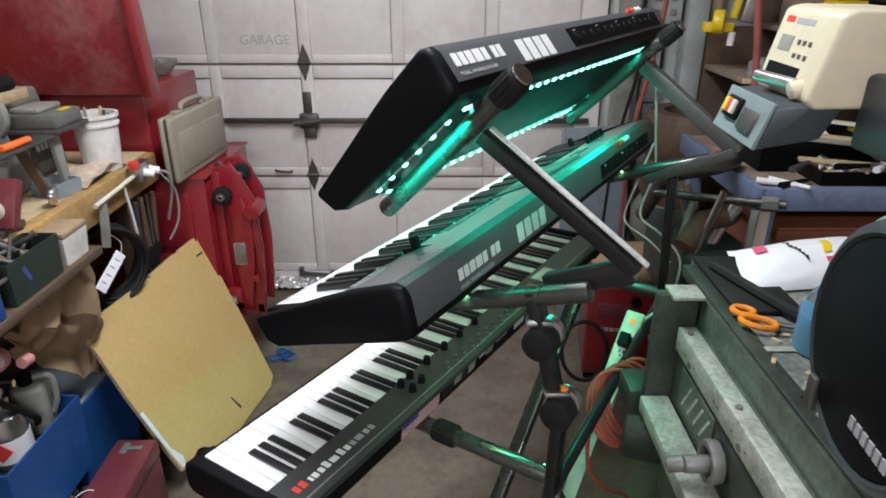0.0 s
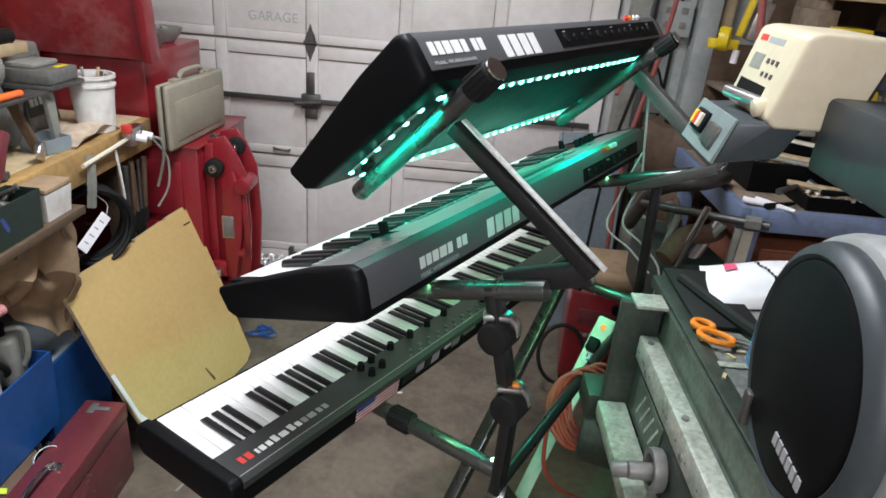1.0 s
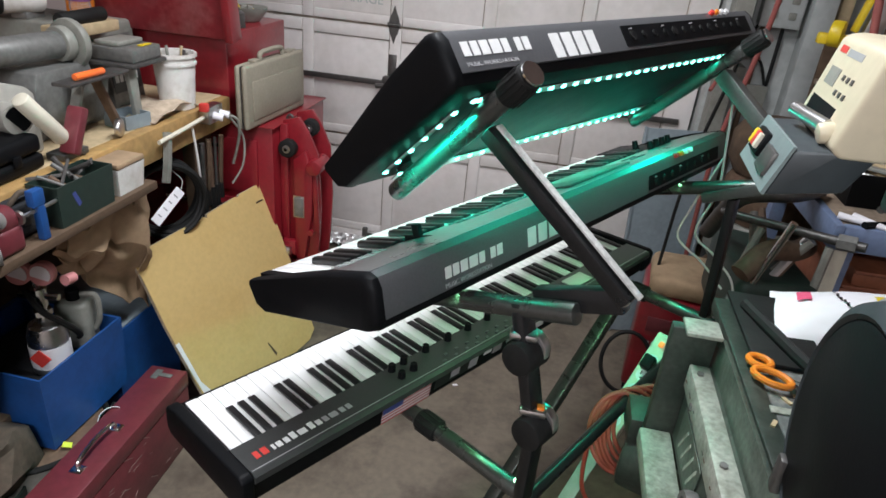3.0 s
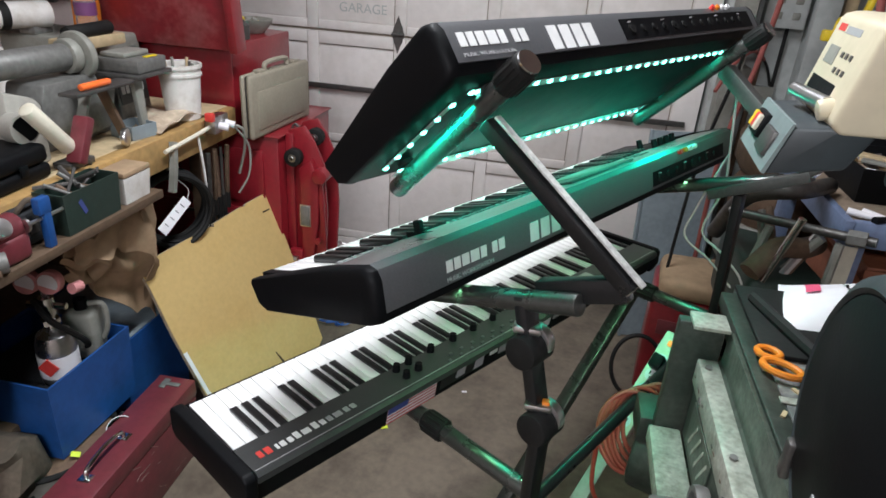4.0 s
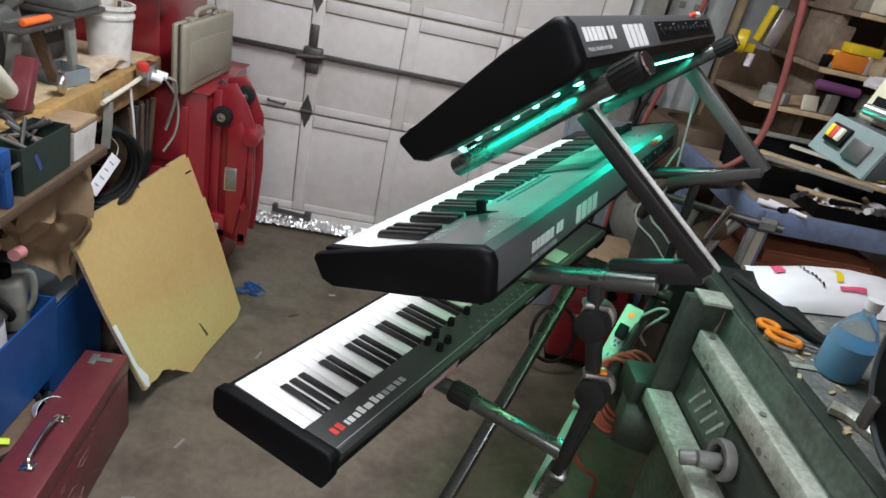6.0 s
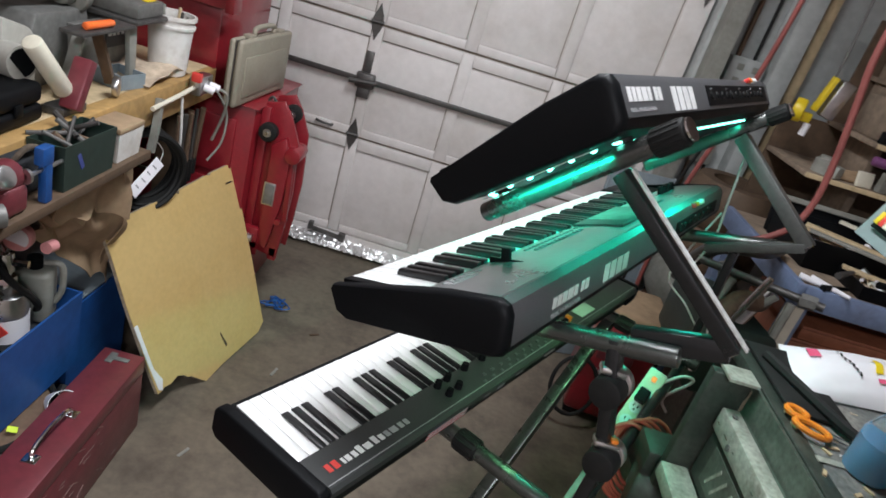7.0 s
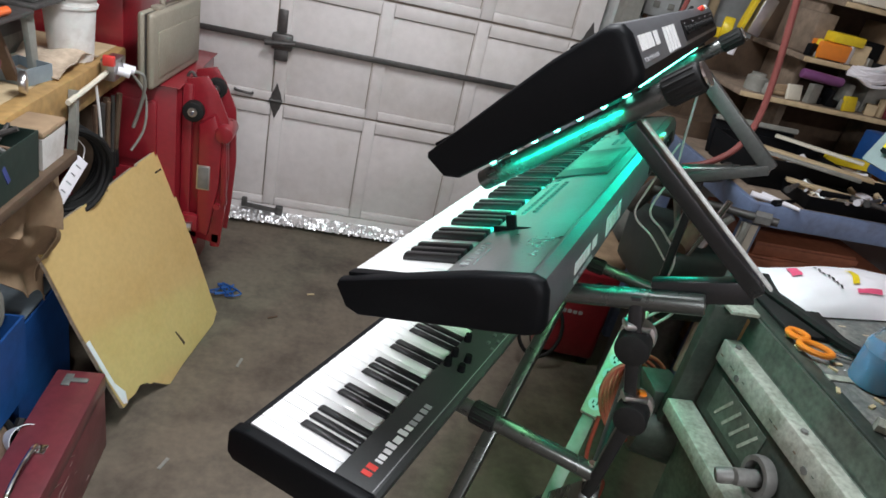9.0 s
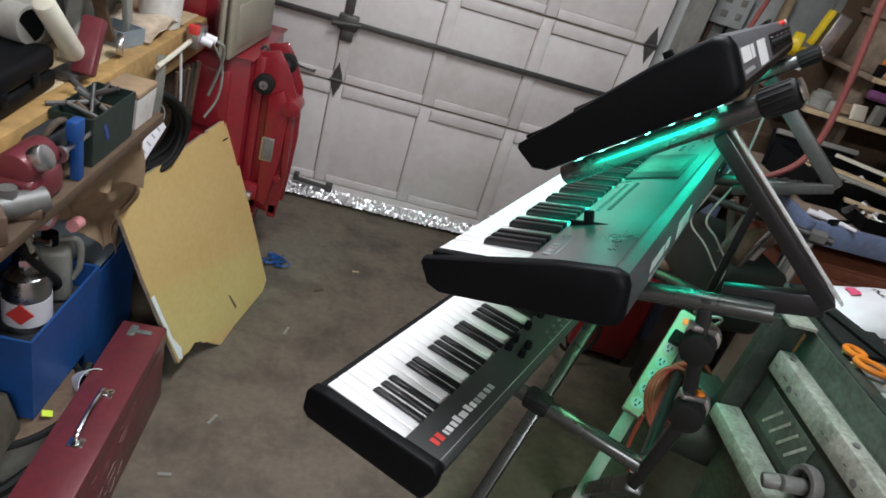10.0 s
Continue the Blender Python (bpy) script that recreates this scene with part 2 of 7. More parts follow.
def box(x0, x1, y0, y1, z0, z1, bevel=0.0, bm=None, seg=2):
    out = bm or bmesh.new()
    b = bmesh.new()
    bmesh.ops.create_cube(b, size=1)
    for v in b.verts:
        v.co = ((x0 + x1) / 2 + v.co.x * (x1 - x0), (y0 + y1) / 2 + v.co.y * (y1 - y0), (z0 + z1) / 2 + v.co.z * (z1 - z0))
    if bevel:
        bmesh.ops.bevel(b, geom=b.edges[:], offset=bevel, segments=seg, affect="EDGES", profile=0.5)
    return join(out, b)


def join(a, b, m=None):
    vs = {v: a.verts.new((m @ v.co) if m else v.co) for v in b.verts}
    for f in b.faces:
        try:
            a.faces.new([vs[v] for v in f.verts])
        except ValueError:
            pass
    b.free()
    return a


def prism(poly, axis, a0, a1, bevel=0.0, bm=None, seg=2):
    """A polygon of two coordinates pushed along the axis x, y or z from a0 to a1."""
    b = bmesh.new()
    place = {"x": lambda p, a: (a, p[0], p[1]), "y": lambda p, a: (p[0], a, p[1]), "z": lambda p, a: (p[0], p[1], a)}[axis]
    lo = [b.verts.new(place(p, a0)) for p in poly]
    hi = [b.verts.new(place(p, a1)) for p in poly]
    b.faces.new(lo)
    b.faces.new(hi[::-1])
    for i in range(len(poly)):
        j = (i + 1) % len(poly)
        b.faces.new((lo[i], hi[i], hi[j], lo[j]))
    bmesh.ops.recalc_face_normals(b, faces=b.faces)
    if bevel:
        bmesh.ops.bevel(b, geom=b.edges[:], offset=bevel, segments=seg, affect="EDGES", profile=0.5)
    return join(bm, b) if bm else b


def rod(p0, p1, r, seg=16, r1=None, bm=None, bevel=0.0):
    p0, p1 = Vector(p0), Vector(p1)
    b = bmesh.new()
    bmesh.ops.create_cone(b, cap_ends=True, segments=seg, radius1=r, radius2=r if r1 is None else r1, depth=(p1 - p0).length)
    if bevel:
        caps = [e for e in b.edges if len([f for f in e.link_faces if len(f.verts) > 4])]
        bmesh.ops.bevel(b, geom=caps, offset=bevel, segments=2, affect="EDGES", profile=0.5)
    m = Matrix.Translation((p0 + p1) / 2) @ (p1 - p0).to_track_quat("Z", "Y").to_matrix().to_4x4()
    return join(bm or bmesh.new(), b, m)


def bar(p0, p1, w, h, up=(0, 0, 1), bevel=0.002, bm=None):
    """A rectangular bar from p0 to p1, w wide and h high along up."""
    p0, p1 = Vector(p0), Vector(p1)
    z = (p1 - p0).normalized()
    x = Vector(up).cross(z).normalized()
    y = z.cross(x)
    m = Matrix((x, y, z)).transposed().to_4x4()
    m.translation = (p0 + p1) / 2
    b = box(-w / 2, w / 2, -h / 2, h / 2, -(p1 - p0).length / 2, (p1 - p0).length / 2, bevel)
    return join(bm or bmesh.new(), b, m)


def spin(profile, seg=28, bm=None, m=None):
    """A shape turned round z from (radius, height) pairs."""
    b = bmesh.new()
    rings = []
    for r, z in profile:
        if r < 1e-6:
            rings.append([b.verts.new((0, 0, z))])
        else:
            rings.append([b.verts.new((r * math.cos(2 * math.pi * i / seg), r * math.sin(2 * math.pi * i / seg), z)) for i in range(seg)])
    for a, c in zip(rings, rings[1:]):
        for i in range(seg):
            j = (i + 1) % seg
            if len(a) == 1 and len(c) == 1:
                continue
            if len(a) == 1:
                b.faces.new((a[0], c[i], c[j]))
            elif len(c) == 1:
                b.faces.new((a[i], a[j], c[0]))
            else:
                b.faces.new((a[i], a[j], c[j], c[i]))
    return join(bm or bmesh.new(), b, m)


def smooth_path(pts, n=6, closed=False):
    pts = [Vector(p) for p in pts]
    out = []
    k = len(pts)
    for i in range(k if closed else k - 1):
        if closed:
            a, b, c, d = pts[(i - 1) % k], pts[i], pts[(i + 1) % k], pts[(i + 2) % k]
        else:
            a, b, c, d = pts[max(i - 1, 0)], pts[i], pts[i + 1], pts[min(i + 2, k - 1)]
        for s in range(n):
            t = s / n
            out.append(0.5 * (2 * b + (c - a) * t + (2 * a - 5 * b + 4 * c - d) * t * t + (3 * b - a - 3 * c + d) * t ** 3))
    if not closed:
        out.append(pts[-1])
    return out


def tube(pts, r, seg=8, n=6, closed=False, bm=None):
    b = bm or bmesh.new()
    path = smooth_path(pts, n, closed) if n > 1 else [Vector(p) for p in pts]
    rings, side = [], None
    for i, p in enumerate(path):
        nxt = path[(i + 1) % len(path)] if closed else path[min(i + 1, len(path) - 1)]
        d = (nxt - path[i - 1 if closed else max(i - 1, 0)]).normalized()
        side = d.orthogonal().normalized() if side is None else (side - d * side.dot(d)).normalized()
        up = d.cross(side)
        rings.append([b.verts.new(p + r * (math.cos(2 * math.pi * k / seg) * side + math.sin(2 * math.pi * k / seg) * up)) for k in range(seg)])
    for i in range(len(rings) if closed else len(rings) - 1):
        a, c = rings[i], rings[(i + 1) % len(rings)]
        for k in range(seg):
            b.faces.new((a[k], a[(k + 1) % seg], c[(k + 1) % seg], c[k]))
    if not closed:
        b.faces.new(rings[0])
        b.faces.new(rings[-1][::-1])
    return b


def sheet(w, h, nx, ny, f, thick=0.002):
    """A crumpled or draped sheet: f gives the place for u, v in 0..1."""
    b = bmesh.new()
    top = [[b.verts.new(f(i / nx, j / ny)) for i in range(nx + 1)] for j in range(ny + 1)]
    fs = [b.faces.new((top[j][i], top[j][i + 1], top[j + 1][i + 1], top[j + 1][i])) for j in range(ny) for i in range(nx)]
    bmesh.ops.recalc_face_normals(b, faces=b.faces)
    bmesh.ops.solidify(b, geom=fs, thickness=thick)
    return b


def tray(x0, x1, y0, y1, z0, z1, wall=0.004, flare=0.0, bm=None):
    """An open box with walls of that thickness."""
    b = bm or bmesh.new()
    o0 = [b.verts.new(p) for p in ((x0, y0, z0), (x1, y0, z0), (x1, y1, z0), (x0, y1, z0))]
    o1 = [b.verts.new(p) for p in ((x0 - flare, y0 - flare, z1), (x1 + flare, y0 - flare, z1), (x1 + flare, y1 + flare, z1), (x0 - flare, y1 + flare, z1))]
    w = wall
    i1 = [b.verts.new(p) for p in ((x0 - flare + w, y0 - flare + w, z1), (x1 + flare - w, y0 - flare + w, z1), (x1 + flare - w, y1 + flare - w, z1), (x0 - flare + w, y1 + flare - w, z1))]
    i0 = [b.verts.new(p) for p in ((x0 + w, y0 + w, z0 + w), (x1 - w, y0 + w, z0 + w), (x1 - w, y1 - w, z0 + w), (x0 + w, y1 - w, z0 + w))]
    b.faces.new(o0[::-1])
    b.faces.new(i0)
    for lo, hi in ((o0, o1), (o1, i1), (i1, i0)):
        for k in range(4):
            b.faces.new((lo[k], lo[(k + 1) % 4], hi[(k + 1) % 4], hi[k]))
    return b


def lettering(name, words, size, m, mat, parent, spacing=1.0):
    cu = bpy.data.curves.new(name, "FONT")
    cu.body, cu.size, cu.extrude, cu.space_character = words, size, 0.0004, spacing
    tmp = new(name, cu)
    me = bpy.data.meshes.new_from_object(tmp.evaluated_get(bpy.context.evaluated_depsgraph_get()))
    bpy.data.objects.remove(tmp)
    me.materials.clear()
    me.materials.append(mat)
    ob = new(name, me)
    ob.parent = parent
    ob.matrix_basis = m
    return ob


def jitter(bm, amount, scale=3.0, seed=0.0):
    for v in bm.verts:
        p = v.co * scale + Vector((seed, seed * 1.7, seed * 0.3))
        v.co += Vector((noise.noise(p), noise.noise(p + Vector((9.1, 0, 0))), noise.noise(p + Vector((0, 7.3, 0))))) * amount
    return bm


# ---- the room ----
floor_bm = bmesh.new()
bmesh.ops.create_grid(floor_bm, x_segments=40, y_segments=50, size=1)
for v in floor_bm.verts:
    v.co = (0.3 + v.co.x * 2.3, 0.45 + v.co.y * 3.0, 0.002 * noise.noise(Vector((v.co.x * 4, v.co.y * 4, 0))) - 0.002)
solid("floor", floor_bm, CONCRETE, "stained brown-grey concrete garage floor", "floor", kind="structure")
solid("wall_west", box(-1.9, -1.8, -2.5, 3.5, 0, 2.6), WALL, "plain painted garage wall", "wall", kind="structure")
solid("wall_east", box(2.4, 2.5, -2.5, 3.5, 0, 2.6), WALL, "plain painted garage wall", "wall", kind="structure")
solid("wall_south", box(-1.8, 2.4, -2.5, -2.4, 0, 2.6), WALL, "plain painted garage wall", "wall", kind="structure")
solid("wall_north", box(0.86, 2.4, 3.4, 3.5, 0, 2.6), PALE_GREY, "pale grey boarded wall beside the garage door", "wall", kind="structure")
solid("wall_north_header", box(-1.8, 0.86, 3.4, 3.5, 2.3, 2.6), WALL, "wall strip above the garage door", "wall", kind="structure")
solid("ceiling", box(-1.8, 2.4, -2.4, 3.4, 2.6, 2.7), WALL, "plain garage ceiling", "ceiling", kind="structure")


def shop_light(m):
    ob = thing("shop_light", "white fluorescent shop light under the ceiling", "light", m, "shop lights")
    part("housing", prism([(-0.14, 0.12), (0.14, 0.12), (0.14, 0.05), (0.05, 0.1), (-0.05, 0.1), (-0.14, 0.05)], "y", -0.62, 0.62), WALL, ob)
    for x in (-0.05, 0.05):
        part("tube", rod((x, -0.58, 0.07), (x, 0.58, 0.07), 0.014), TUBE_GLOW, ob)


shop_light(pose(-0.1, 1.65, 2.48))
shop_light(pose(0.1, -1.3, 2.48, 0, 0, 90))

# garage door
DY = 3.36
door = thing("door_1", "white panelled sectional garage door with grey steel hardware", "garage door", kind="structure")
Z_SEC = [0.075, 0.6, 1.145, 1.69, 2.25]
for z0, z1 in zip(Z_SEC, Z_SEC[1:]):
    sec = part("section", box(-1.8, 0.8, DY, DY + 0.04, z0 + 0.004, z1 - 0.004, 0.003), DOOR, door)
    px = [-1.425 + 0.433 * k for k in range(5)]
    for a, b in zip([-1.8] + [p + 0.378 for p in px], [p for p in px] + [0.8]):
        if b - a > 0.01:
            part("stile", box(a, b, DY - 0.016, DY - 0.0005, z0 + 0.006, z1 - 0.006, 0.004), DOOR, door)
    for p in px:
        x0, x1 = p + 0.002, p + 0.376
        part("rail", box(x0, x1, DY - 0.016, DY - 0.0005, z0 + 0.006, z0 + 0.045, 0.004), DOOR, door)
        part("rail", box(x0, x1, DY - 0.016, DY - 0.0005, z1 - 0.062, z1 - 0.006, 0.004), DOOR, door)
        part("panel", box(x0 + 0.006, x1 - 0.006, DY - 0.0035, DY - 0.0005, z0 + 0.05, z1 - 0.067, 0.002), DOOR, door)
        # shade under each recess's top and right edges, painted as thin dark strips
        part("recess_shade_line", box(x0 + 0.001, x1 - 0.001, DY - 0.002, DY - 0.0008, z1 - 0.0665, z1 - 0.062), DOOR_JOINT_SHADE, door)
        part("recess_shade_line", box(x1 - 0.005, x1 - 0.001, DY - 0.002, DY - 0.0008, z0 + 0.046, z1 - 0.068), DOOR_JOINT_SHADE, door)
    part("section_joint", box(-1.8, 0.8, DY - 0.003, DY + 0.0, z0 - 0.004, z0 + 0.004), DOOR_JOINT_SHADE, door)
part("bottom_rail", box(-1.8, 0.8, DY - 0.016, DY + 0.03, 0.028, 0.076, 0.003), DOOR, door)


def hinge(x, z):
    poly = [(x - 0.028, z), (x - 0.02, z + 0.035), (x - 0.012, z + 0.05), (x, z + 0.085), (x + 0.012, z + 0.05), (x + 0.02, z + 0.035), (x + 0.028, z),
            (x + 0.02, z - 0.035), (x + 0.012, z - 0.05), (x, z - 0.085), (x - 0.012, z - 0.05), (x - 0.02, z - 0.035)]
    h = part("hinge", prism(poly, "y", DY - 0.022, DY - 0.016), DARK_STEEL, door, "grey steel diamond hinge")
    part("knuckle", rod((x - 0.03, DY - 0.022, z), (x + 0.03, DY - 0.022, z), 0.009, 10), DARK_STEEL, h)


for z in (0.612, 1.155, 1.7):
    for x in (-0.595, 0.765, -1.65):
        hinge(x, z)
part("latch_bar", bar((-1.75, DY - 0.03, 0.885), (0.75, DY - 0.03, 0.885), 0.012, 0.024), DARK_STEEL, door, "long flat steel latch bar")
lk = part("latch", box(-0.635, -0.545, DY - 0.05, DY - 0.012, 0.85, 0.92, 0.008), DARK_STEEL, door, "steel latch handle")
part("latch_plate", box(-0.615, -0.575, DY - 0.022, DY - 0.012, 0.92, 1.02, 0.004), DARK_STEEL, lk)
part("latch_knob", rod((-0.66, DY - 0.062, 0.875), (-0.53, DY - 0.062, 0.89), 0.012, 10), DARK_STEEL, lk)
part("latch_base", box(-0.62, -0.56, DY - 0.035, DY - 0.012, 0.8, 0.85, 0.004), DARK_STEEL, lk)
part("lift_handle", tube([(-0.78, DY - 0.012, 0.635), (-0.77, DY - 0.035, 0.635), (-0.71, DY - 0.035, 0.63), (-0.70, DY - 0.012, 0.63)], 0.006), DARK_STEEL, door)
part("bottom_bracket", bar((-0.71, DY - 0.03, 0.07), (-0.52, DY - 0.03, 0.055), 0.014, 0.022), DARK_STEEL, door)
part("bracket_ear", box(-0.71, -0.685, DY - 0.045, DY - 0.016, 0.06, 0.105, 0.004), DARK_STEEL, door)
part("bracket_ear", box(-0.545, -0.51, DY - 0.045, DY - 0.016, 0.04, 0.085, 0.004), DARK_STEEL, door)
lettering("writing", "GARAGE", 0.06, pose(-0.89, DY - 0.0045, 1.235, 90, 0, 0), PALE_GREY, door)


def foil(u, v):
    x = -1.75 + 2.5 * u
    return Vector((x, DY + 0.0 - 0.1 * (1 - v) + 0.008 * noise.noise(Vector((x * 30, v * 4, 3))),
                   0.006 + 0.028 * v + 0.013 * (1 + noise.noise(Vector((x * 75, v * 16, 0))))))


solid("foil_strip", sheet(1, 1, 420, 14, foil, 0.0015), FOIL, "crumpled silver foil strip along the foot of the garage door", "weather strip")

# door jamb, conduit and electrical box on the wall beside the door
solid("jamb", box(0.812, 0.87, 3.28, 3.42, 0, 2.3, 0.006), PALE_GREY, "pale grey wooden door jamb", "door jamb", kind="structure")
track = thing("door_track", "galvanised steel vertical door track", "door track")
part("channel", prism([(0.83, 3.18), (0.9, 3.18), (0.9, 3.2), (0.85, 3.2), (0.85, 3.26), (0.9, 3.26), (0.9, 3.28), (0.83, 3.28)], "z", 0, 2.3), MACHINE_GREY, track)
for z in (0.5, 1.1, 1.7):
    part("track_bracket", box(0.85, 0.96, 3.28, 3.4, z, z + 0.06, 0.004), MACHINE_GREY, track)
solid("conduit", tube([(1.0, 3.37, 0.0), (1.0, 3.37, 1.3), (1.0, 3.37, 2.5)], 0.012), RUST, "thin red-brown conduit pipe on the wall", "pipe")
solid("wall_stud", box(1.15, 1.24, 3.3, 3.4, 0, 2.6, 0.004), PALE_GREY, "pale grey painted wooden stud", "stud", kind="structure")
eb = thing("electrical_box", "grey metal double electrical outlet box on the wall", "electrical box")
part("body", box(0.97, 1.12, 3.33, 3.4, 1.33, 1.47, 0.006), PALE_GREY, eb)
part("cover", box(0.965, 1.125, 3.32, 3.331, 1.325, 1.475, 0.004), PALE_GREY, eb)
for x in (1.0, 1.07):
    for z in (1.36, 1.42):
        part("socket", box(x, x + 0.03, 3.317, 3.321, z, z + 0.028, 0.003), MACHINE_GREY, eb)

for x, r, mt, words in ((0.935, 0.01, PALE_GREY, "pale grey conduit beside the door track"), (1.075, 0.008, RUBBER, "black cable stapled down the wall"), (1.13, 0.013, PALE_GREY, "pale grey conduit above the outlet box")):
    solid("conduit", tube([(x, 3.375, 1.475 if mt is PALE_GREY and x > 1.1 else 0.0), (x + 0.004, 3.375, 1.55), (x, 3.375, 2.59)], r), mt, words, "pipe", smooth=True)
jb = thing("junction_box", "small pale grey junction box with a cover plate", "electrical box")
part("body", box(0.985, 1.075, 3.34, 3.399, 0.98, 1.08, 0.006), PALE_GREY, jb)
part("cover", box(0.98, 1.08, 3.332, 3.3395, 0.975, 1.085, 0.003), MACHINE_GREY, jb)
solid("wall_shelf_strip", box(1.26, 1.31, 3.34, 3.4, 0.0, 2.6, 0.004), WOOD_PALE, "raw pale timber upright on the wall", "stud", kind="structure")
solid("wall_cable", tube([(0.98, 3.36, 1.34), (0.95, 3.34, 1.25), (1.02, 3.33, 1.18), (1.06, 3.34, 1.09)], 0.006), RUBBER, "black cable between the wall boxes", "cable", smooth=True)
solid("wall_cable", tube([(1.0, 3.3, 1.2), (0.93, 3.2, 1.24), (0.85, 3.1, 1.2), (0.78, 3.0, 1.1)], 0.008), HOSE_RED, "red-brown hose looping off the wall", "hose", smooth=True)

# ---- keyboards ----
def keyboard_pose(origin, angle, tilt):
    """Local x runs from the treble end to the bass end, y from the rear to the front, z up."""
    a, s = radians(angle), radians(tilt)
    u = Vector((math.cos(a), math.sin(a), 0))
    f = Vector((-math.sin(a), math.cos(a), 0))
    y = f * math.cos(s) + Vector((0, 0, -math.sin(s)))
    m = Matrix((u, y, u.cross(y))).transposed().to_4x4()
    m.translation = origin
    return m


def key_meshes(pitch, length, drop, tall):
    w = box(0.0006, pitch - 0.0006, 0, length, -drop, 0, 0.0016)
    b = prism([(0, 0.0), (length * 0.63, 0.0), (length * 0.63, tall * 0.35), (length * 0.6, tall * 0.92), (0, tall)], "x", -0.006, 0.006, 0.0012)
    return mesh_of("white_key", w, WHITE_KEY), mesh_of("black_key", b, BLACK_KEY)


def lay_keys(parent, x0, y0, z, count, pitch, length, drop=0.018, tall=0.0125):
    """Keys from the treble c downwards; y0 is their rear end."""
    wm, bm_ = key_meshes(pitch, length, drop, tall)
    # going down from the top c: c b a g f e d
    sharp_after = {1: True, 2: True, 3: True, 4: False, 5: True, 6: True, 0: False}
    for i in range(count):
        k = new("white_key", wm)
        k.parent = parent
        k.location = (x0 + i * pitch, y0, z)
        if i and i < count - 1 and sharp_after[i % 7]:
            s = new("black_key", bm_)
            s.parent = parent
            off = {1: 0.0025, 2: 0.0, 3: -0.0025, 5: 0.002, 6: -0.002}[i % 7]
            s.location = (x0 + (i + 1) * pitch + off, y0, z)


def glyphs(parent, x0, x1, z0, z1, y, weights, mat, slope=0.0):
    """A plain mark on the rear face: upright blocks that share the width x0 to x1, None for a gap; slope leans them with the face."""
    unit = (x1 - x0) / sum(w or 0.6 for w in weights)
    x = x0
    for w in weights:
        if w:
            b = bmesh.new()
            a, c = x + 0.1 * unit, x + (w - 0.14) * unit
            box(a, c, -0.0007, 0.0007, z0, z1, 0, b)
            for v in b.verts:
                v.co.y += y - slope * (v.co.z - 0.03)
            part("mark", b, mat, parent)
        x += (w or 0.6) * unit


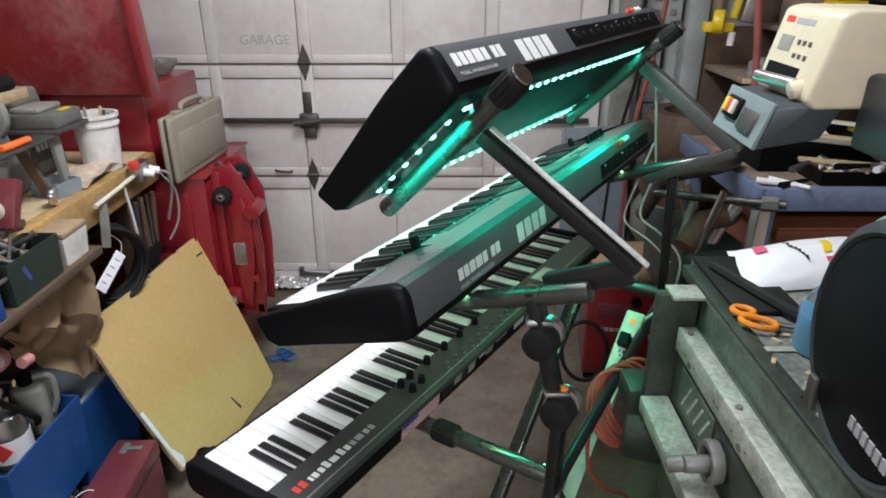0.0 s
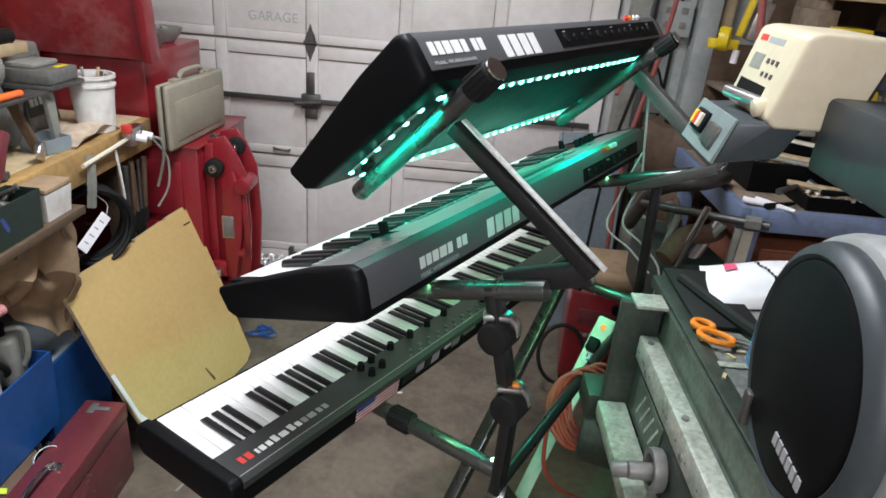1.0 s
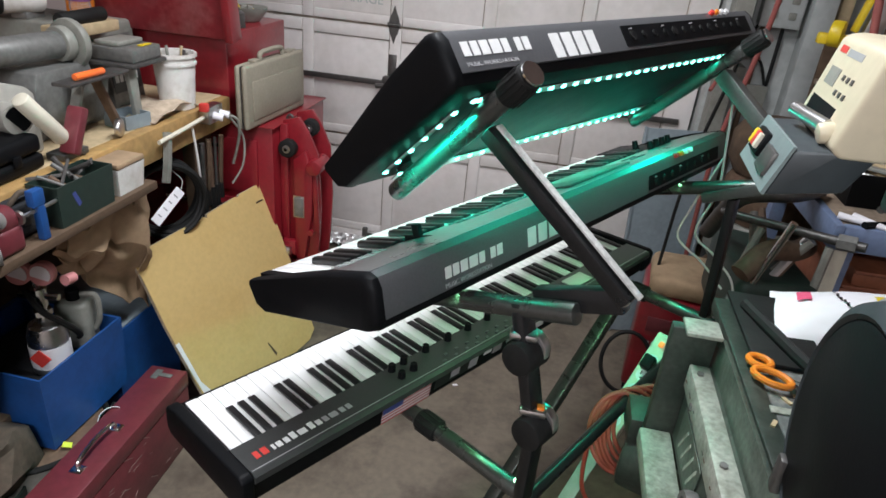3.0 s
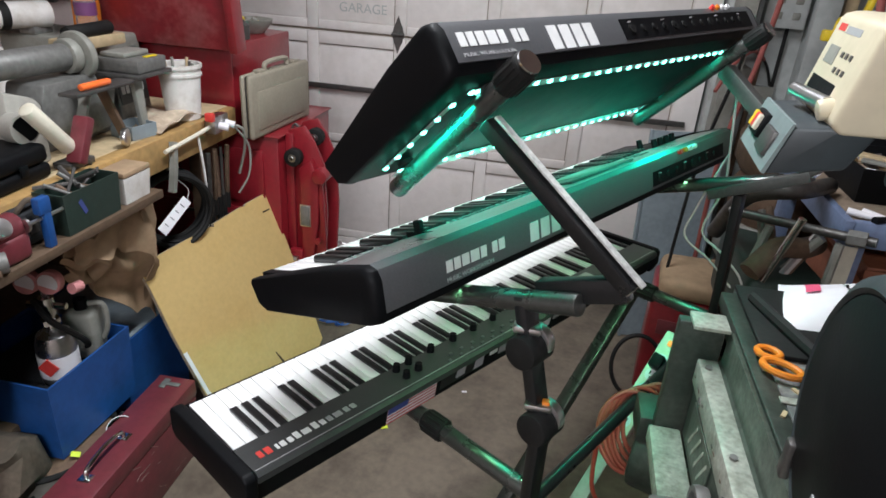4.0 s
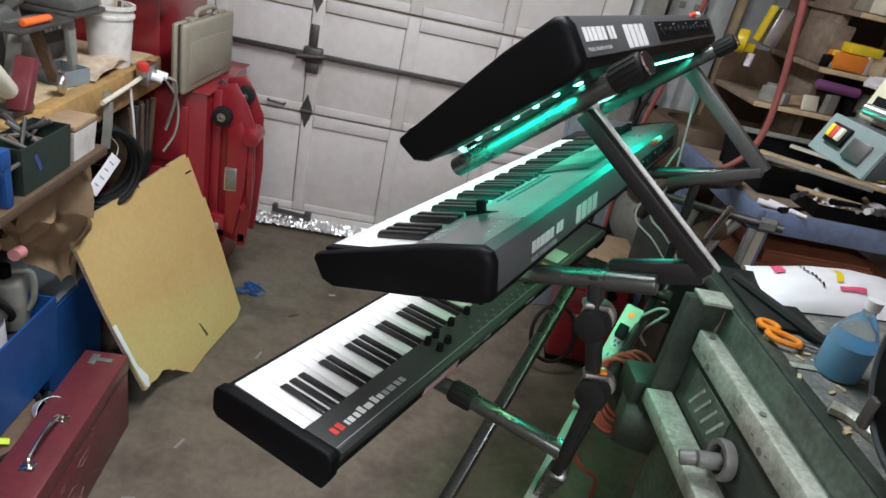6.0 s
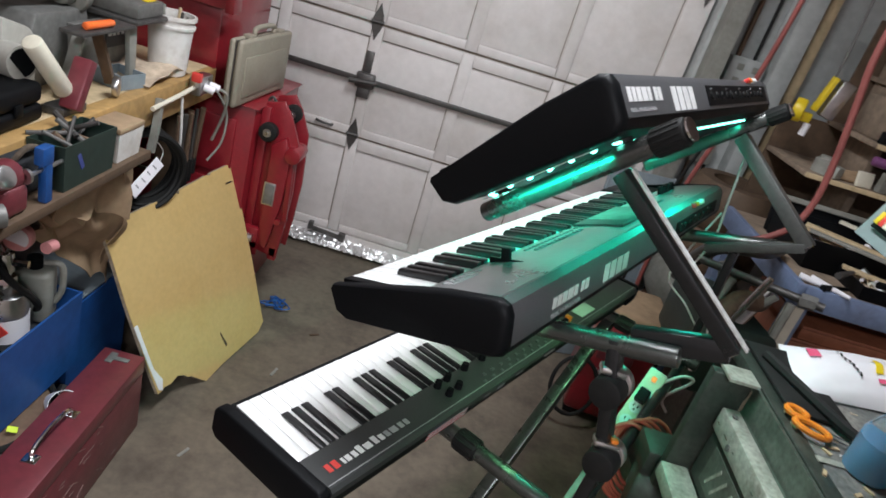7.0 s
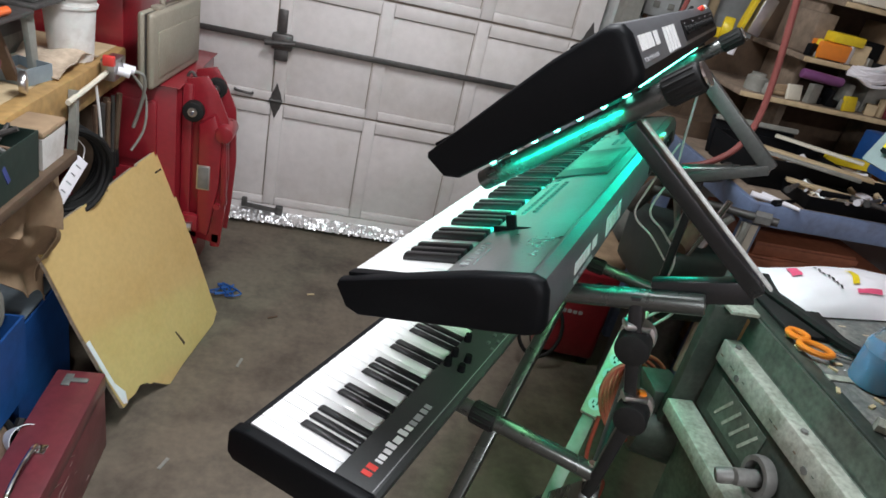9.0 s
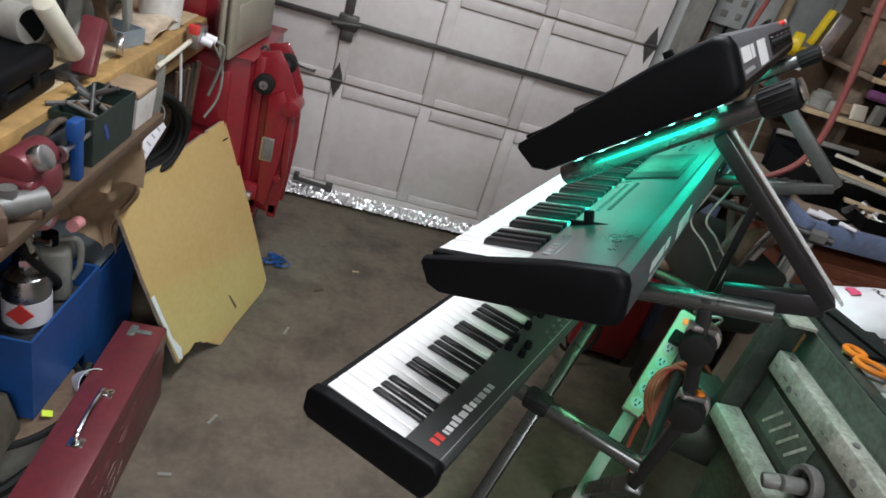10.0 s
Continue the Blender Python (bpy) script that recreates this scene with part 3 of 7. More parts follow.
def workstation(name, m, length, D, keys, label, word, logo, jacks, plugs):
    """A black synthesizer with a rounded rear edge; its rear faces -y. word, logo, jacks: (x0, x1, z0, z1) on the rear panel."""
    ob = thing(name, label, "keyboard", m, "workstation keyboards")
    zr, zf = 0.086, 0.055
    SL = 0.1
    side = [(0.012, 0.004), (0.004, 0.016), (-0.001, zr - 0.022), (0.004, zr - 0.007), (0.018, zr), (0.1, zr - 0.003), (0.16, zr - 0.01), (D - 0.004, zf), (D, zf - 0.007), (D - 0.01, 0.012), (D - 0.03, 0.0), (0.03, 0.0)]
    for xa, xb, s in ((0.0, 0.018, 1), (length, length - 0.018, -1)):
        b = bmesh.new()
        cuts = [(0.0, 0.007), (0.002, 0.0036), (0.006, 0.0013), (0.012, 0.0), (0.018, 0.0)]
        yc, zc = D / 2, 0.04
        rings = []
        for dx, inset in cuts:
            rings.append([b.verts.new((xa + s * dx, yc + (y - yc) * (1 - inset * (2.0 - 1.6 * y / D) / yc), zc + (z - zc) * (1 - inset * (1.2 - 0.7 * y / D) / 0.05))) for y, z in side])
        for p, q in zip(rings, rings[1:]):
            for k in range(len(side)):
                n = (k + 1) % len(side)
                b.faces.new((p[k], p[n], q[n], q[k]))
        b.faces.new(rings[0])
        b.faces.new(rings[-1][::-1])
        part("end_cheek", b, BLACK_PLASTIC, ob, "black rounded end cheek")
    under = [(0.012, 0.004), (0.006, 0.016), (0.006, 0.03), (D - 0.006, 0.03), (D - 0.012, 0.012), (D - 0.03, 0.001), (0.03, 0.001)]
    part("bottom_case", prism(under, "x", 0.018, length - 0.018), BLACK_PLASTIC, ob)
    rear = [(0.0035, 0.018), (-0.001, zr - 0.022), (0.004, zr - 0.007), (0.018, zr), (0.024, zr - 0.002), (0.024, 0.018)]
    part("rear_panel", prism(rear, "x", 0.0181, length - 0.0181), CHARCOAL, ob, "charcoal rear panel with printed marks")
    top = [(0.0242, 0.03), (0.0242, zr - 0.0012), (0.045, zr - 0.0022), (0.075, zr - 0.004), (0.11, zr - 0.008), (0.155, zr - 0.017), (0.155, 0.03)]
    part("control_panel", prism(top, "x", 0.0181, length - 0.0181), SILVER_PANEL, ob, "satin dark silver control panel")
    part("front_lip", prism([(D - 0.012, 0.03), (D - 0.012, 0.046), (D - 0.003, 0.046), (D - 0.006, 0.03)], "x", 0.0181, length - 0.0181), BLACK_PLASTIC, ob)
    pitch = min((length - 0.07 - 0.11) / keys, 0.0249)
    part("key_slip", box(0.0182, 0.0372, 0.1555, D - 0.013, 0.03, 0.062, 0.002), BLACK_PLASTIC, ob)
    lay_keys(ob, 0.038, 0.158, 0.061, keys, pitch, D - 0.172)
    x_end = 0.038 + keys * pitch
    part("joystick_plate", box(x_end + 0.004, length - 0.0185, 0.1555, D - 0.013, 0.03, 0.064, 0.003), BLACK_PLASTIC, ob)
    part("joystick", rod((x_end + 0.05, 0.21, 0.064), (x_end + 0.05, 0.212, 0.088), 0.009, 14, 0.007), BLACK_PLASTIC, ob)
    # buttons, dial and display on the panel
    for i in range(13):
        for j in range(2):
            z = zr - 0.0085 - 0.0045 * j
            part("button", box(0.3 + i * 0.0165, 0.311 + i * 0.0165, 0.108 + j * 0.02, 0.115 + j * 0.02, z - 0.008, z + 0.003, 0.001), CHARCOAL, ob)
    for i in range(4):
        for j in range(2):
            part("button", box(0.87 + i * 0.017, 0.881 + i * 0.017, 0.07 + j * 0.022, 0.079 + j * 0.022, zr - 0.018, zr - 0.0015 - j * 0.0025, 0.001), CHARCOAL, ob)
    part("value_slider", box(0.206, 0.216, 0.112, 0.128, zr - 0.02, zr + 0.014, 0.002), BLACK_PLASTIC, ob, "black slider cap")
    part("slider_slot", box(0.208, 0.214, 0.085, 0.15, zr - 0.02, zr - 0.0055), BLACK_PLASTIC, ob)
    for i in range(4):
        part("knob", rod((length - 0.22 + i * 0.034, 0.115, zr - 0.02), (length - 0.22 + i * 0.034, 0.117, zr + 0.012), 0.008, 14, 0.007), BLACK_PLASTIC, ob)
    dm = Matrix.Translation((0.68, 0.097, zr - 0.0035)) @ pose(0, 0, 0, -7)
    part("display_frame", join(bmesh.new(), box(-0.125, 0.125, -0.054, 0.054, -0.005, 0.0008, 0.002), dm), SATIN_BLACK, ob)
    part("display", join(bmesh.new(), box(-0.075, 0.075, -0.044, 0.044, -0.003, 0.0024, 0.001), dm), GREY_CAST, ob, "dull grey touch display")
    # fine panel printing near the treble end, seen upside down
    for i, w in enumerate((0.013, 0.011, 0.012, 0.014, 0.011, 0.011, 0.012)):
        part("mark", box(0.05 + i * 0.0145, 0.05 + i * 0.0145 + w * 0.8, 0.128, 0.139, zr - 0.013, zr - 0.0105), PRINT_GREY, ob)
    part("mark", box(0.05, 0.12, 0.1185, 0.1205, zr - 0.011, zr - 0.0082), PRINT_GREY, ob)
    # marks on the rear panel
    glyphs(ob, *word, 0.0022, (1, 1, 1.15, 1.35, 1, None, 0.95, 1.05), PRINT_WHITE, SL)
    glyphs(ob, *logo, 0.0022, (1, 1.05, 1.05, 1.05), PRINT_WHITE, SL)
    lettering("writing", "MUSIC WORKSTATION", 0.0105, pose(word[0], 0.002, word[2] - 0.0145, 84, 0, 0), PRINT_GREY, ob)
    xa, xb, za, zb = jacks
    rec = bmesh.new()
    box(xa, xb, -0.0012, 0.0012, za, zb, 0, rec)
    for v in rec.verts:
        v.co.y += 0.002 - SL * (v.co.z - 0.03)
    part("jack_plate", rec, BLACK_PLASTIC, ob, "recessed socket strip")
    n = int((xb - xa) / 0.045)
    for i in range(n):
        x, z = xa + 0.03 + i * (xb - xa - 0.05) / n, (za + zb) / 2
        y = 0.0008 - SL * (z - 0.03)
        k = part("jack_socket", rod((x, y - 0.003, z), (x, y + 0.004, z), 0.007 if i % 4 else 0.0095, 16), RUBBER, ob)
        part("jack_hole", rod((x, y - 0.0036, z), (x, y - 0.0028, z), 0.0045, 12), BLACK_PLASTIC, k)
        if i % 3 == 0:
            part("mark", box(x - 0.006, x + 0.004, -0.0012 - SL * (zb - 0.03), 0.0, zb - 0.0075, zb - 0.006), PRINT_GREY, ob)
    for i, mt in enumerate((PRINT_RED, ORANGE, PRINT_WHITE, PRINT_WHITE)):
        x = plugs + i * 0.026
        part("cable_plug", rod((x, 0.012, zr - 0.012), (x, -0.006, zr - 0.009), 0.0058, 12), mt, ob)
    for x in (0.1, length - 0.1):
        for y in (0.05, 0.26):
            part("foot", rod((x, y, -0.005), (x, y, 0.002), 0.014, 16), RUBBER, ob)
    return ob


M_TOP = keyboard_pose((0.098, 1.1, 1.398), 59.0, 44.0)
M_MID = keyboard_pose((0.037, 0.992, 1.083), 59.3, 19.0)
M_NUMA = keyboard_pose((-0.142, 0.93, 0.75), 57.7, 0.0)
workstation("workstation_keyboard", M_TOP @ pose(-0.009, -0.016, 0), 1.112, 0.328, 36, "black workstation keyboard tilted steeply on the top tier",
            (0.033, 0.185, 0.039, 0.059), (0.233, 0.368, 0.021, 0.06), (0.457, 1.06, 0.024, 0.062), 0.88)
workstation("workstation_keyboard", M_MID @ pose(-0.002, -0.009, 0), 1.274, 0.32, 43, "longer black workstation keyboard on the middle tier",
            (0.139, 0.281, 0.036, 0.054), (0.346, 0.475, 0.025, 0.058), (0.8, 1.19, 0.024, 0.056), 0.94)


def led_strip(name, m, runs, glow_mat, label):
    """Bead lights on a thin tape; runs are (x0, y0, x1, y1, count)."""
    ob = thing(name, label, "light strip", m)
    for x0, y0, x1, y1, n in runs:
        w = 0.005
        part("tape", box(min(x0, x1) - w, max(x0, x1) + w, min(y0, y1) - w, max(y0, y1) + w, -0.0016, -0.0002), SLEEVE, ob)
        for i in range(n):
            t = i / (n - 1)
            x, y = x0 + (x1 - x0) * t, y0 + (y1 - y0) * t
            part("led", spin([(0, -0.005), (0.0036, -0.0042), (0.0055, -0.0016)], 10, None, Matrix.Translation((x, y, 0))), glow_mat, ob)
    return ob


led_strip("led_strip", M_TOP, [(0.11, 0.038, 1.025, 0.043, 26), (0.048, 0.063, 0.048, 0.245, 6), (0.1, 0.272, 1.055, 0.29, 27), (0.062, 0.034, 0.084, 0.034, 3)], LED_TEAL,
          "teal glowing light strip under the top keyboard")
led_strip("led_strip", M_MID, [(0.13, 0.03, 1.1, 0.03, 24)], LED_GREEN, "dim green light strip under the middle keyboard")
for x, y, rx, rz, ln, watts in ((0.56, 0.042, 64, 0, 0.93, 2.6), (0.57, 0.28, 36, 0, 0.95, 1.7), (0.048, 0.15, 48, -90, 0.2, 0.5)):
    area_lamp("led_lamp", M_TOP @ pose(x, y, -0.014, rx, 0, rz), ln, 0.008, watts, TEAL, 112)
area_lamp("led_spill_lamp", M_TOP @ pose(0.57, 0.28, -0.014, 82, 0, 180), 0.95, 0.008, 0.45, TEAL, 90)
area_lamp("led_spill_lamp", M_TOP @ pose(0.9, 0.15, -0.03, 35, 55, 0), 0.05, 0.2, 0.7, TEAL, 120)
area_lamp("led_lamp_lower", M_MID @ pose(0.6, 0.03, -0.012, 18, 0, 0), 0.95, 0.008, 1.05, GREEN, 115)

# the flat stage piano on the lowest tier
piano = thing("stage_piano", "slim black stage piano with white keys on the lowest tier", "keyboard", M_NUMA)
PL, PD = 1.29, 0.25
part("case", prism([(0.02, 0.0), (0.013, 0.052), (PD - 0.006, 0.052), (PD - 0.006, 0.0)], "x", 0.022, PL - 0.022), BLACK_PLASTIC, piano)
for xa, xb in ((0.0, 0.022), (PL - 0.022, PL)):
    part("end_cheek", prism([(0.012, 0.002), (0, 0.03), (0, 0.066), (0.01, 0.073), (PD - 0.03, 0.066), (PD - 0.006, 0.06), (PD, 0.05), (PD, 0.012), (PD - 0.012, 0)], "x", xa, xb, 0.004, seg=3), BLACK_PLASTIC, piano)
part("control_panel", prism([(0.0, 0.054), (0.0, 0.066), (0.006, 0.071), (0.0745, 0.0685), (0.0745, 0.0525), (0.006, 0.0525)], "x", 0.0225, PL - 0.0225), SATIN_BLACK, piano, "satin black control panel")
part("front_lip", box(0.0225, PL - 0.0225, 0.2325, PD - 0.003, 0.0, 0.05, 0.003), BLACK_PLASTIC, piano)
lay_keys(piano, 0.027, 0.076, 0.0605, 52, (PL - 0.054) / 52, 0.155, 0.008, 0.0065)
for x, y in ((0.355, 0.063), (0.389, 0.066), (0.355, 0.035), (0.389, 0.038), (0.45, 0.067), (0.514, 0.066), (0.576, 0.066), (0.64, 0.066)):
    part("knob", rod((x, y, 0.066), (x, y, 0.084), 0.0085, 14, 0.0065), BLACK_PLASTIC, piano)
for i in range(9):
    part("drawbar", box(0.75 + i * 0.012, 0.757 + i * 0.012, 0.03, 0.04, 0.066, 0.08, 0.001), BLACK_PLASTIC, piano)
part("orange_drawbar", box(0.86, 0.872, 0.028, 0.044, 0.066, 0.082, 0.001), ORANGE, piano)
part("display", box(0.92, 1.0, 0.02, 0.06, 0.0662, 0.0718, 0.001), GREEN_SCREEN, piano, "pale lit display")
for i in range(18):
    part("button", box(0.45 + i * 0.016, 0.459 + i * 0.016, 0.014 + 0.014 * (i % 2), 0.02 + 0.014 * (i % 2), 0.068, 0.0735, 0.0008), CHARCOAL, piano)
part("panel_line", box(0.024, PL - 0.024, 0.0105, 0.012, 0.069, 0.0713), PRINT_GREY, piano)
# product mark on the panel, read from the players' side
x = 0.044
for i, (w, mt) in enumerate([(0.011, PRINT_RED), (0.013, PRINT_RED), (0.006, PRINT_WHITE), (0.012, PRINT_WHITE), (0.011, PRINT_WHITE), (0.012, PRINT_WHITE), (0.019, PRINT_WHITE), (0.012, PRINT_WHITE),
                             (0.012, PRINT_WHITE), (0.012, PRINT_GREY), (0.019, PRINT_GREY), (0.012, PRINT_GREY), (0.012, PRINT_GREY)]):
    part("mark", box(x, x + w * 0.78, 0.029, 0.045 if i in (0, 1, 5, 7) else 0.041, 0.0688, 0.0709), mt, piano)
    x += w + (0.0022 if i != 1 else 0.005)
# flag and other stickers on the sloped rear edge


def rear_sticker(name, x0, x1, z0, z1, proud, mat):
    b = box(x0, x1, 0.0, 0.0008, z0, z1)
    for v in b.verts:
        v.co.y += 0.02 - 0.135 * v.co.z - proud
    part(name, b, mat, piano)


fx = 0.293
for i in range(13):
    rear_sticker("sticker_stripe", fx, fx + 0.125, 0.001 + i * 0.004, 0.005 + i * 0.004, 0.0012, STICKER_RED if i % 2 == 0 else PRINT_WHITE)
rear_sticker("sticker_field", fx, fx + 0.05, 0.025, 0.053, 0.002, PRINT_BLUE)
for a, b, c, d, mt in ((0.43, 0.545, 0.012, 0.04, BLACK_KEY), (0.475, 0.5, 0.02, 0.045, PRINT_GREY), (0.53, 0.556, 0.016, 0.05, PRINT_GREY), (0.575, 0.6, 0.03, 0.046, PRINT_WHITE), (0.606, 0.635, 0.02, 0.044, PRINT_GREY),
                       (0.65, 0.7, 0.03, 0.05, PRINT_GREY), (0.74, 0.79, 0.02, 0.045, PRINT_WHITE), (0.8, 0.86, 0.03, 0.05, PRINT_GREY)):
    rear_sticker("sticker", a, b, c, d, 0.0012 if mt is BLACK_KEY else 0.002, mt)

# ---- the three-tier stand ----
stand = thing("keyboard_stand", "black and grey steel three-tier keyboard stand", "keyboard stand")


def loc(m, x, y, z):
    return m @ Vector((x, y, z))


def tier_tube(m, x, y0, y1, z=-0.023, grip=True, r=0.0165):
    t = part("support_tube", rod(loc(m, x, y0, z), loc(m, x, y1, z), r, 20, None, None, 0.003), STAND_TUBE, stand, "grey steel support tube")
    if grip:
        part("end_grip", rod(loc(m, x, y0 - 0.027, z), loc(m, x, y0 + 0.024, z), r + 0.0035, 24, None, None, 0.004), RUBBER, t, "black ribbed rubber end")
        for k in range(14):
            a = 2 * math.pi * k / 14
            ox, oz = (r + 0.003) * math.cos(a), (r + 0.003) * math.sin(a)
            part("rib", rod(loc(m, x + ox, y0 - 0.022, z + oz), loc(m, x + ox, y0 + 0.02, z + oz), 0.002, 6), RUBBER, t)
        part("cap_disc", rod(loc(m, x, y0 - 0.0325, z), loc(m, x, y0 - 0.0295, z), r + 0.001, 20), CHROME, t)
    return t


tier_tube(M_TOP @ pose(0.072, 0, 0) @ pose(0, 0, 0, 0, 0, -5), 0.0, -0.035, 0.3)
tier_tube(M_TOP, 0.938, -0.042, 0.3)
tier_tube(M_MID, 0.21, -0.18, 0.29, -0.024, False)
tier_tube(M_MID, 1.05, -0.19, 0.29, -0.024, False)
tier_tube(M_NUMA, 0.38, -0.25, 0.12, -0.02, False)
tier_tube(M_NUMA, 1.2, -0.25, 0.12, -0.02, False)


for xt in (0.38, 1.2):
    collar = part("collar", rod(loc(M_NUMA, xt, 0.0, -0.02), loc(M_NUMA, xt, -0.05, -0.02), 0.0215, 20, None, None, 0.003), RUBBER, stand, "ribbed rubber collar")
    for k in range(12):
        a = 2 * math.pi * k / 12
        ox, oz = 0.021 * math.cos(a), 0.021 * math.sin(a)
        part("rib", rod(loc(M_NUMA, xt + ox, -0.004, -0.02 + oz), loc(M_NUMA, xt + ox, -0.046, -0.02 + oz), 0.0025, 6), RUBBER, collar)
    part("bolt", rod(loc(M_NUMA, xt + 0.0, -0.235, 0.0), loc(M_NUMA, xt, -0.235, -0.04), 0.008, 6), CHROME, stand)


def square_tube(name, p0, p1, w, h, up, label=""):
    # the far arm gets the paler steel that has its reflected light painted in
    ob = part(name, bar(p0, p1, w, h, up, 0.003), LIT_ARM_STEEL if p1[1] > 1.5 else STAND_STEEL, stand, label)
    z = (Vector(p1) - Vector(p0)).normalized()
    q = Vector(p1)
    part("open_end", bar(q - z * 0.002, q + z * 0.0012, w * 0.55, h * 0.75, up, 0.0), CHROME, ob)
    return ob


SIDE = (math.cos(radians(59)), math.sin(radians(59)), 0)
J1 = loc(M_TOP, 0.085, 0.05, -0.042)
C1 = Vector((0.361, 1.075, 1.157))
square_tube("arm", J1, C1, 0.022, 0.034, SIDE, "black square steel arm with a painted bright edge highlight")
# the arm's reflected highlight, laid on as a pale strip
part("edge_sheen", bar(J1 + Vector((0.012, -0.009, 0.011)), C1 + Vector((0.011, -0.009, 0.011)), 0.004, 0.012, SIDE, 0.001), EDGE_SHEEN, stand, "pale strip painted as the arm's edge highlight")
part("arm_foot", bar(C1 + Vector((-0.006, 0.0, 0.0)), (0.24, 1.135, 1.104), 0.036, 0.026, SIDE, 0.004), STAND_STEEL, stand)
J2 = loc(M_TOP, 0.945, 0.05, -0.042)
C2 = Vector((0.775, 1.745, 1.155))
square_tube("arm", J2, C2, 0.034, 0.036, SIDE)
part("arm_foot", bar(C2 + Vector((-0.005, 0.0, 0.0)), (0.6, 1.86, 1.05), 0.024, 0.034, SIDE, 0.003), LIT_ARM_STEEL, stand)


def upright(top, bottom, lean):
    """A black post with two toothed clamps."""
    post = part("post", bar(top, bottom, 0.022, 0.034, SIDE, 0.005), STAND_STEEL, stand)
    s = Vector(SIDE)
    for t in lean:
        p = Vector(top).lerp(Vector(bottom), t)
        c = part("clamp", rod(p - s * 0.03, p + s * 0.026, 0.027, 24, None, None, 0.004), RUBBER, post, "black toothed height clamp")
        part("clamp_collar", rod(p + s * 0.005 + Vector((0, 0, 0.008)), p + s * 0.022 + Vector((0, 0, 0.008)), 0.0285, 24, None, None, 0.003), ALUMINIUM, post)
        part("lever", box(p.x - 0.03, p.x + 0.012, p.y - 0.012, p.y + 0.012, p.z + 0.026, p.z + 0.038, 0.004), ALUMINIUM, post)
        if p.z < 0.95:
            part("lever_tip", box(p.x - 0.004, p.x + 0.008, p.y - 0.006, p.y + 0.006, p.z + 0.037, p.z + 0.043, 0.002), ORANGE, post, "orange lever tip")


upright((0.218, 1.13, 1.098), (0.272, 1.098, 0.88), (0.38,))
upright((0.271, 1.095, 0.91), (0.272, 1.125, 0.68), (0.06,))
upright((0.66, 1.83, 1.07), (0.68, 1.84, 0.68), ())
# legs and base
LEGS = [((0.50, 1.99, 0.73), (0.12, 1.46, 0.012)), ((0.27, 1.115, 0.69), (0.47, 1.67, 0.012))]
for a, b in LEGS:
    lg = part("leg", bar(a, b, 0.036, 0.036, (0, 0, 1), 0.006), STAND_TUBE, stand)
    part("foot", rod((b[0], b[1], 0.0), (b[0], b[1], 0.028), 0.022, 16, 0.018), RUBBER, lg)
part("cross_bar", rod((0.27, 1.115, 0.705), (0.68, 1.84, 0.705), 0.013, 12), STAND_STEEL, stand)


# ---- west side: bench, cabinet and what stands before them ----
wb = thing("workbench", "long wooden workbench with a thick worn yellow-brown top", "workbench")
for i, x in enumerate((-1.8, -1.52, -1.24)):
    part("plank", box(x, x + 0.278 if i < 2 else -0.9905, 0.35, 2.43 + 0.01 * (i % 2), 0.93, 0.97, 0.004), WOOD_PALE, wb)
part("front_beam", box(-0.99, -0.945, 0.35, 2.43, 0.872, 0.971, 0.005), WOOD, wb)
for y in (0.45, 2.33):
    part("leg", box(-1.06, -0.992, y - 0.05, y + 0.04, 0, 0.9295, 0.005), WOOD_DARK, wb)
    part("leg", box(-1.75, -1.68, y - 0.05, y + 0.04, 0, 0.9295, 0.005), WOOD_DARK, wb)
part("lower_shelf", box(-1.75, -1.07, 0.4, 2.2, 0.3, 0.325, 0.003), WOOD_DARK, wb)
part("front_ledge", box(-1.02, -0.855, 0.35, 1.83, 0.848, 0.872, 0.003), WOOD_DARK, wb, "dark rough wooden ledge")

cab = thing("tool_cabinet", "tall red enamelled steel tool cabinet", "cabinet")
part("body", box(-1.45, -0.8, 2.46, 2.98, 0.0, 0.862, 0.006), RED_PAINT, cab)
part("top_edge", box(-1.45, -0.79, 2.45, 2.985, 0.8625, 0.868, 0.002), RED_PAINT, cab)
for z in (0.12, 0.36, 0.6):
    part("drawer_front", box(-1.4, -0.86, 2.448, 2.459, z, z + 0.21, 0.004), RED_PAINT, cab)
    part("pull", box(-1.25, -1.0, 2.435, 2.447, z + 0.17, z + 0.185, 0.003), CHROME, cab)
chest = thing("tool_chest", "red steel tool chest with its lid standing open", "tool chest")
part("body", box(-1.5, -0.962, 2.46, 2.95, 0.869, 1.18, 0.006), RED_PAINT, chest)
part("lid", join(bmesh.new(), box(-1.5, -0.9, -0.02, 0.02, 0, 0.34, 0.006), pose(0, 2.435, 1.17, 8)), RED_DUSTY, chest, "dusty red open lid")
part("lid_lip", join(bmesh.new(), box(-0.93, -0.9, -0.05, 0.02, 0, 0.34, 0.004), pose(0.002, 2.435, 1.17, 8)), RED_PAINT, chest)
bowl = thing("metal_bowl", "small dull metal bowl full of odd parts", "bowl")
part("shell", spin([(0.0, 0.0), (0.05, 0.002), (0.08, 0.04), (0.085, 0.055), (0.08, 0.055), (0.05, 0.008), (0.0, 0.006)], 24, None, pose(-1.055, 2.8, 1.18)), MACHINE_GREY, bowl, smooth=True)
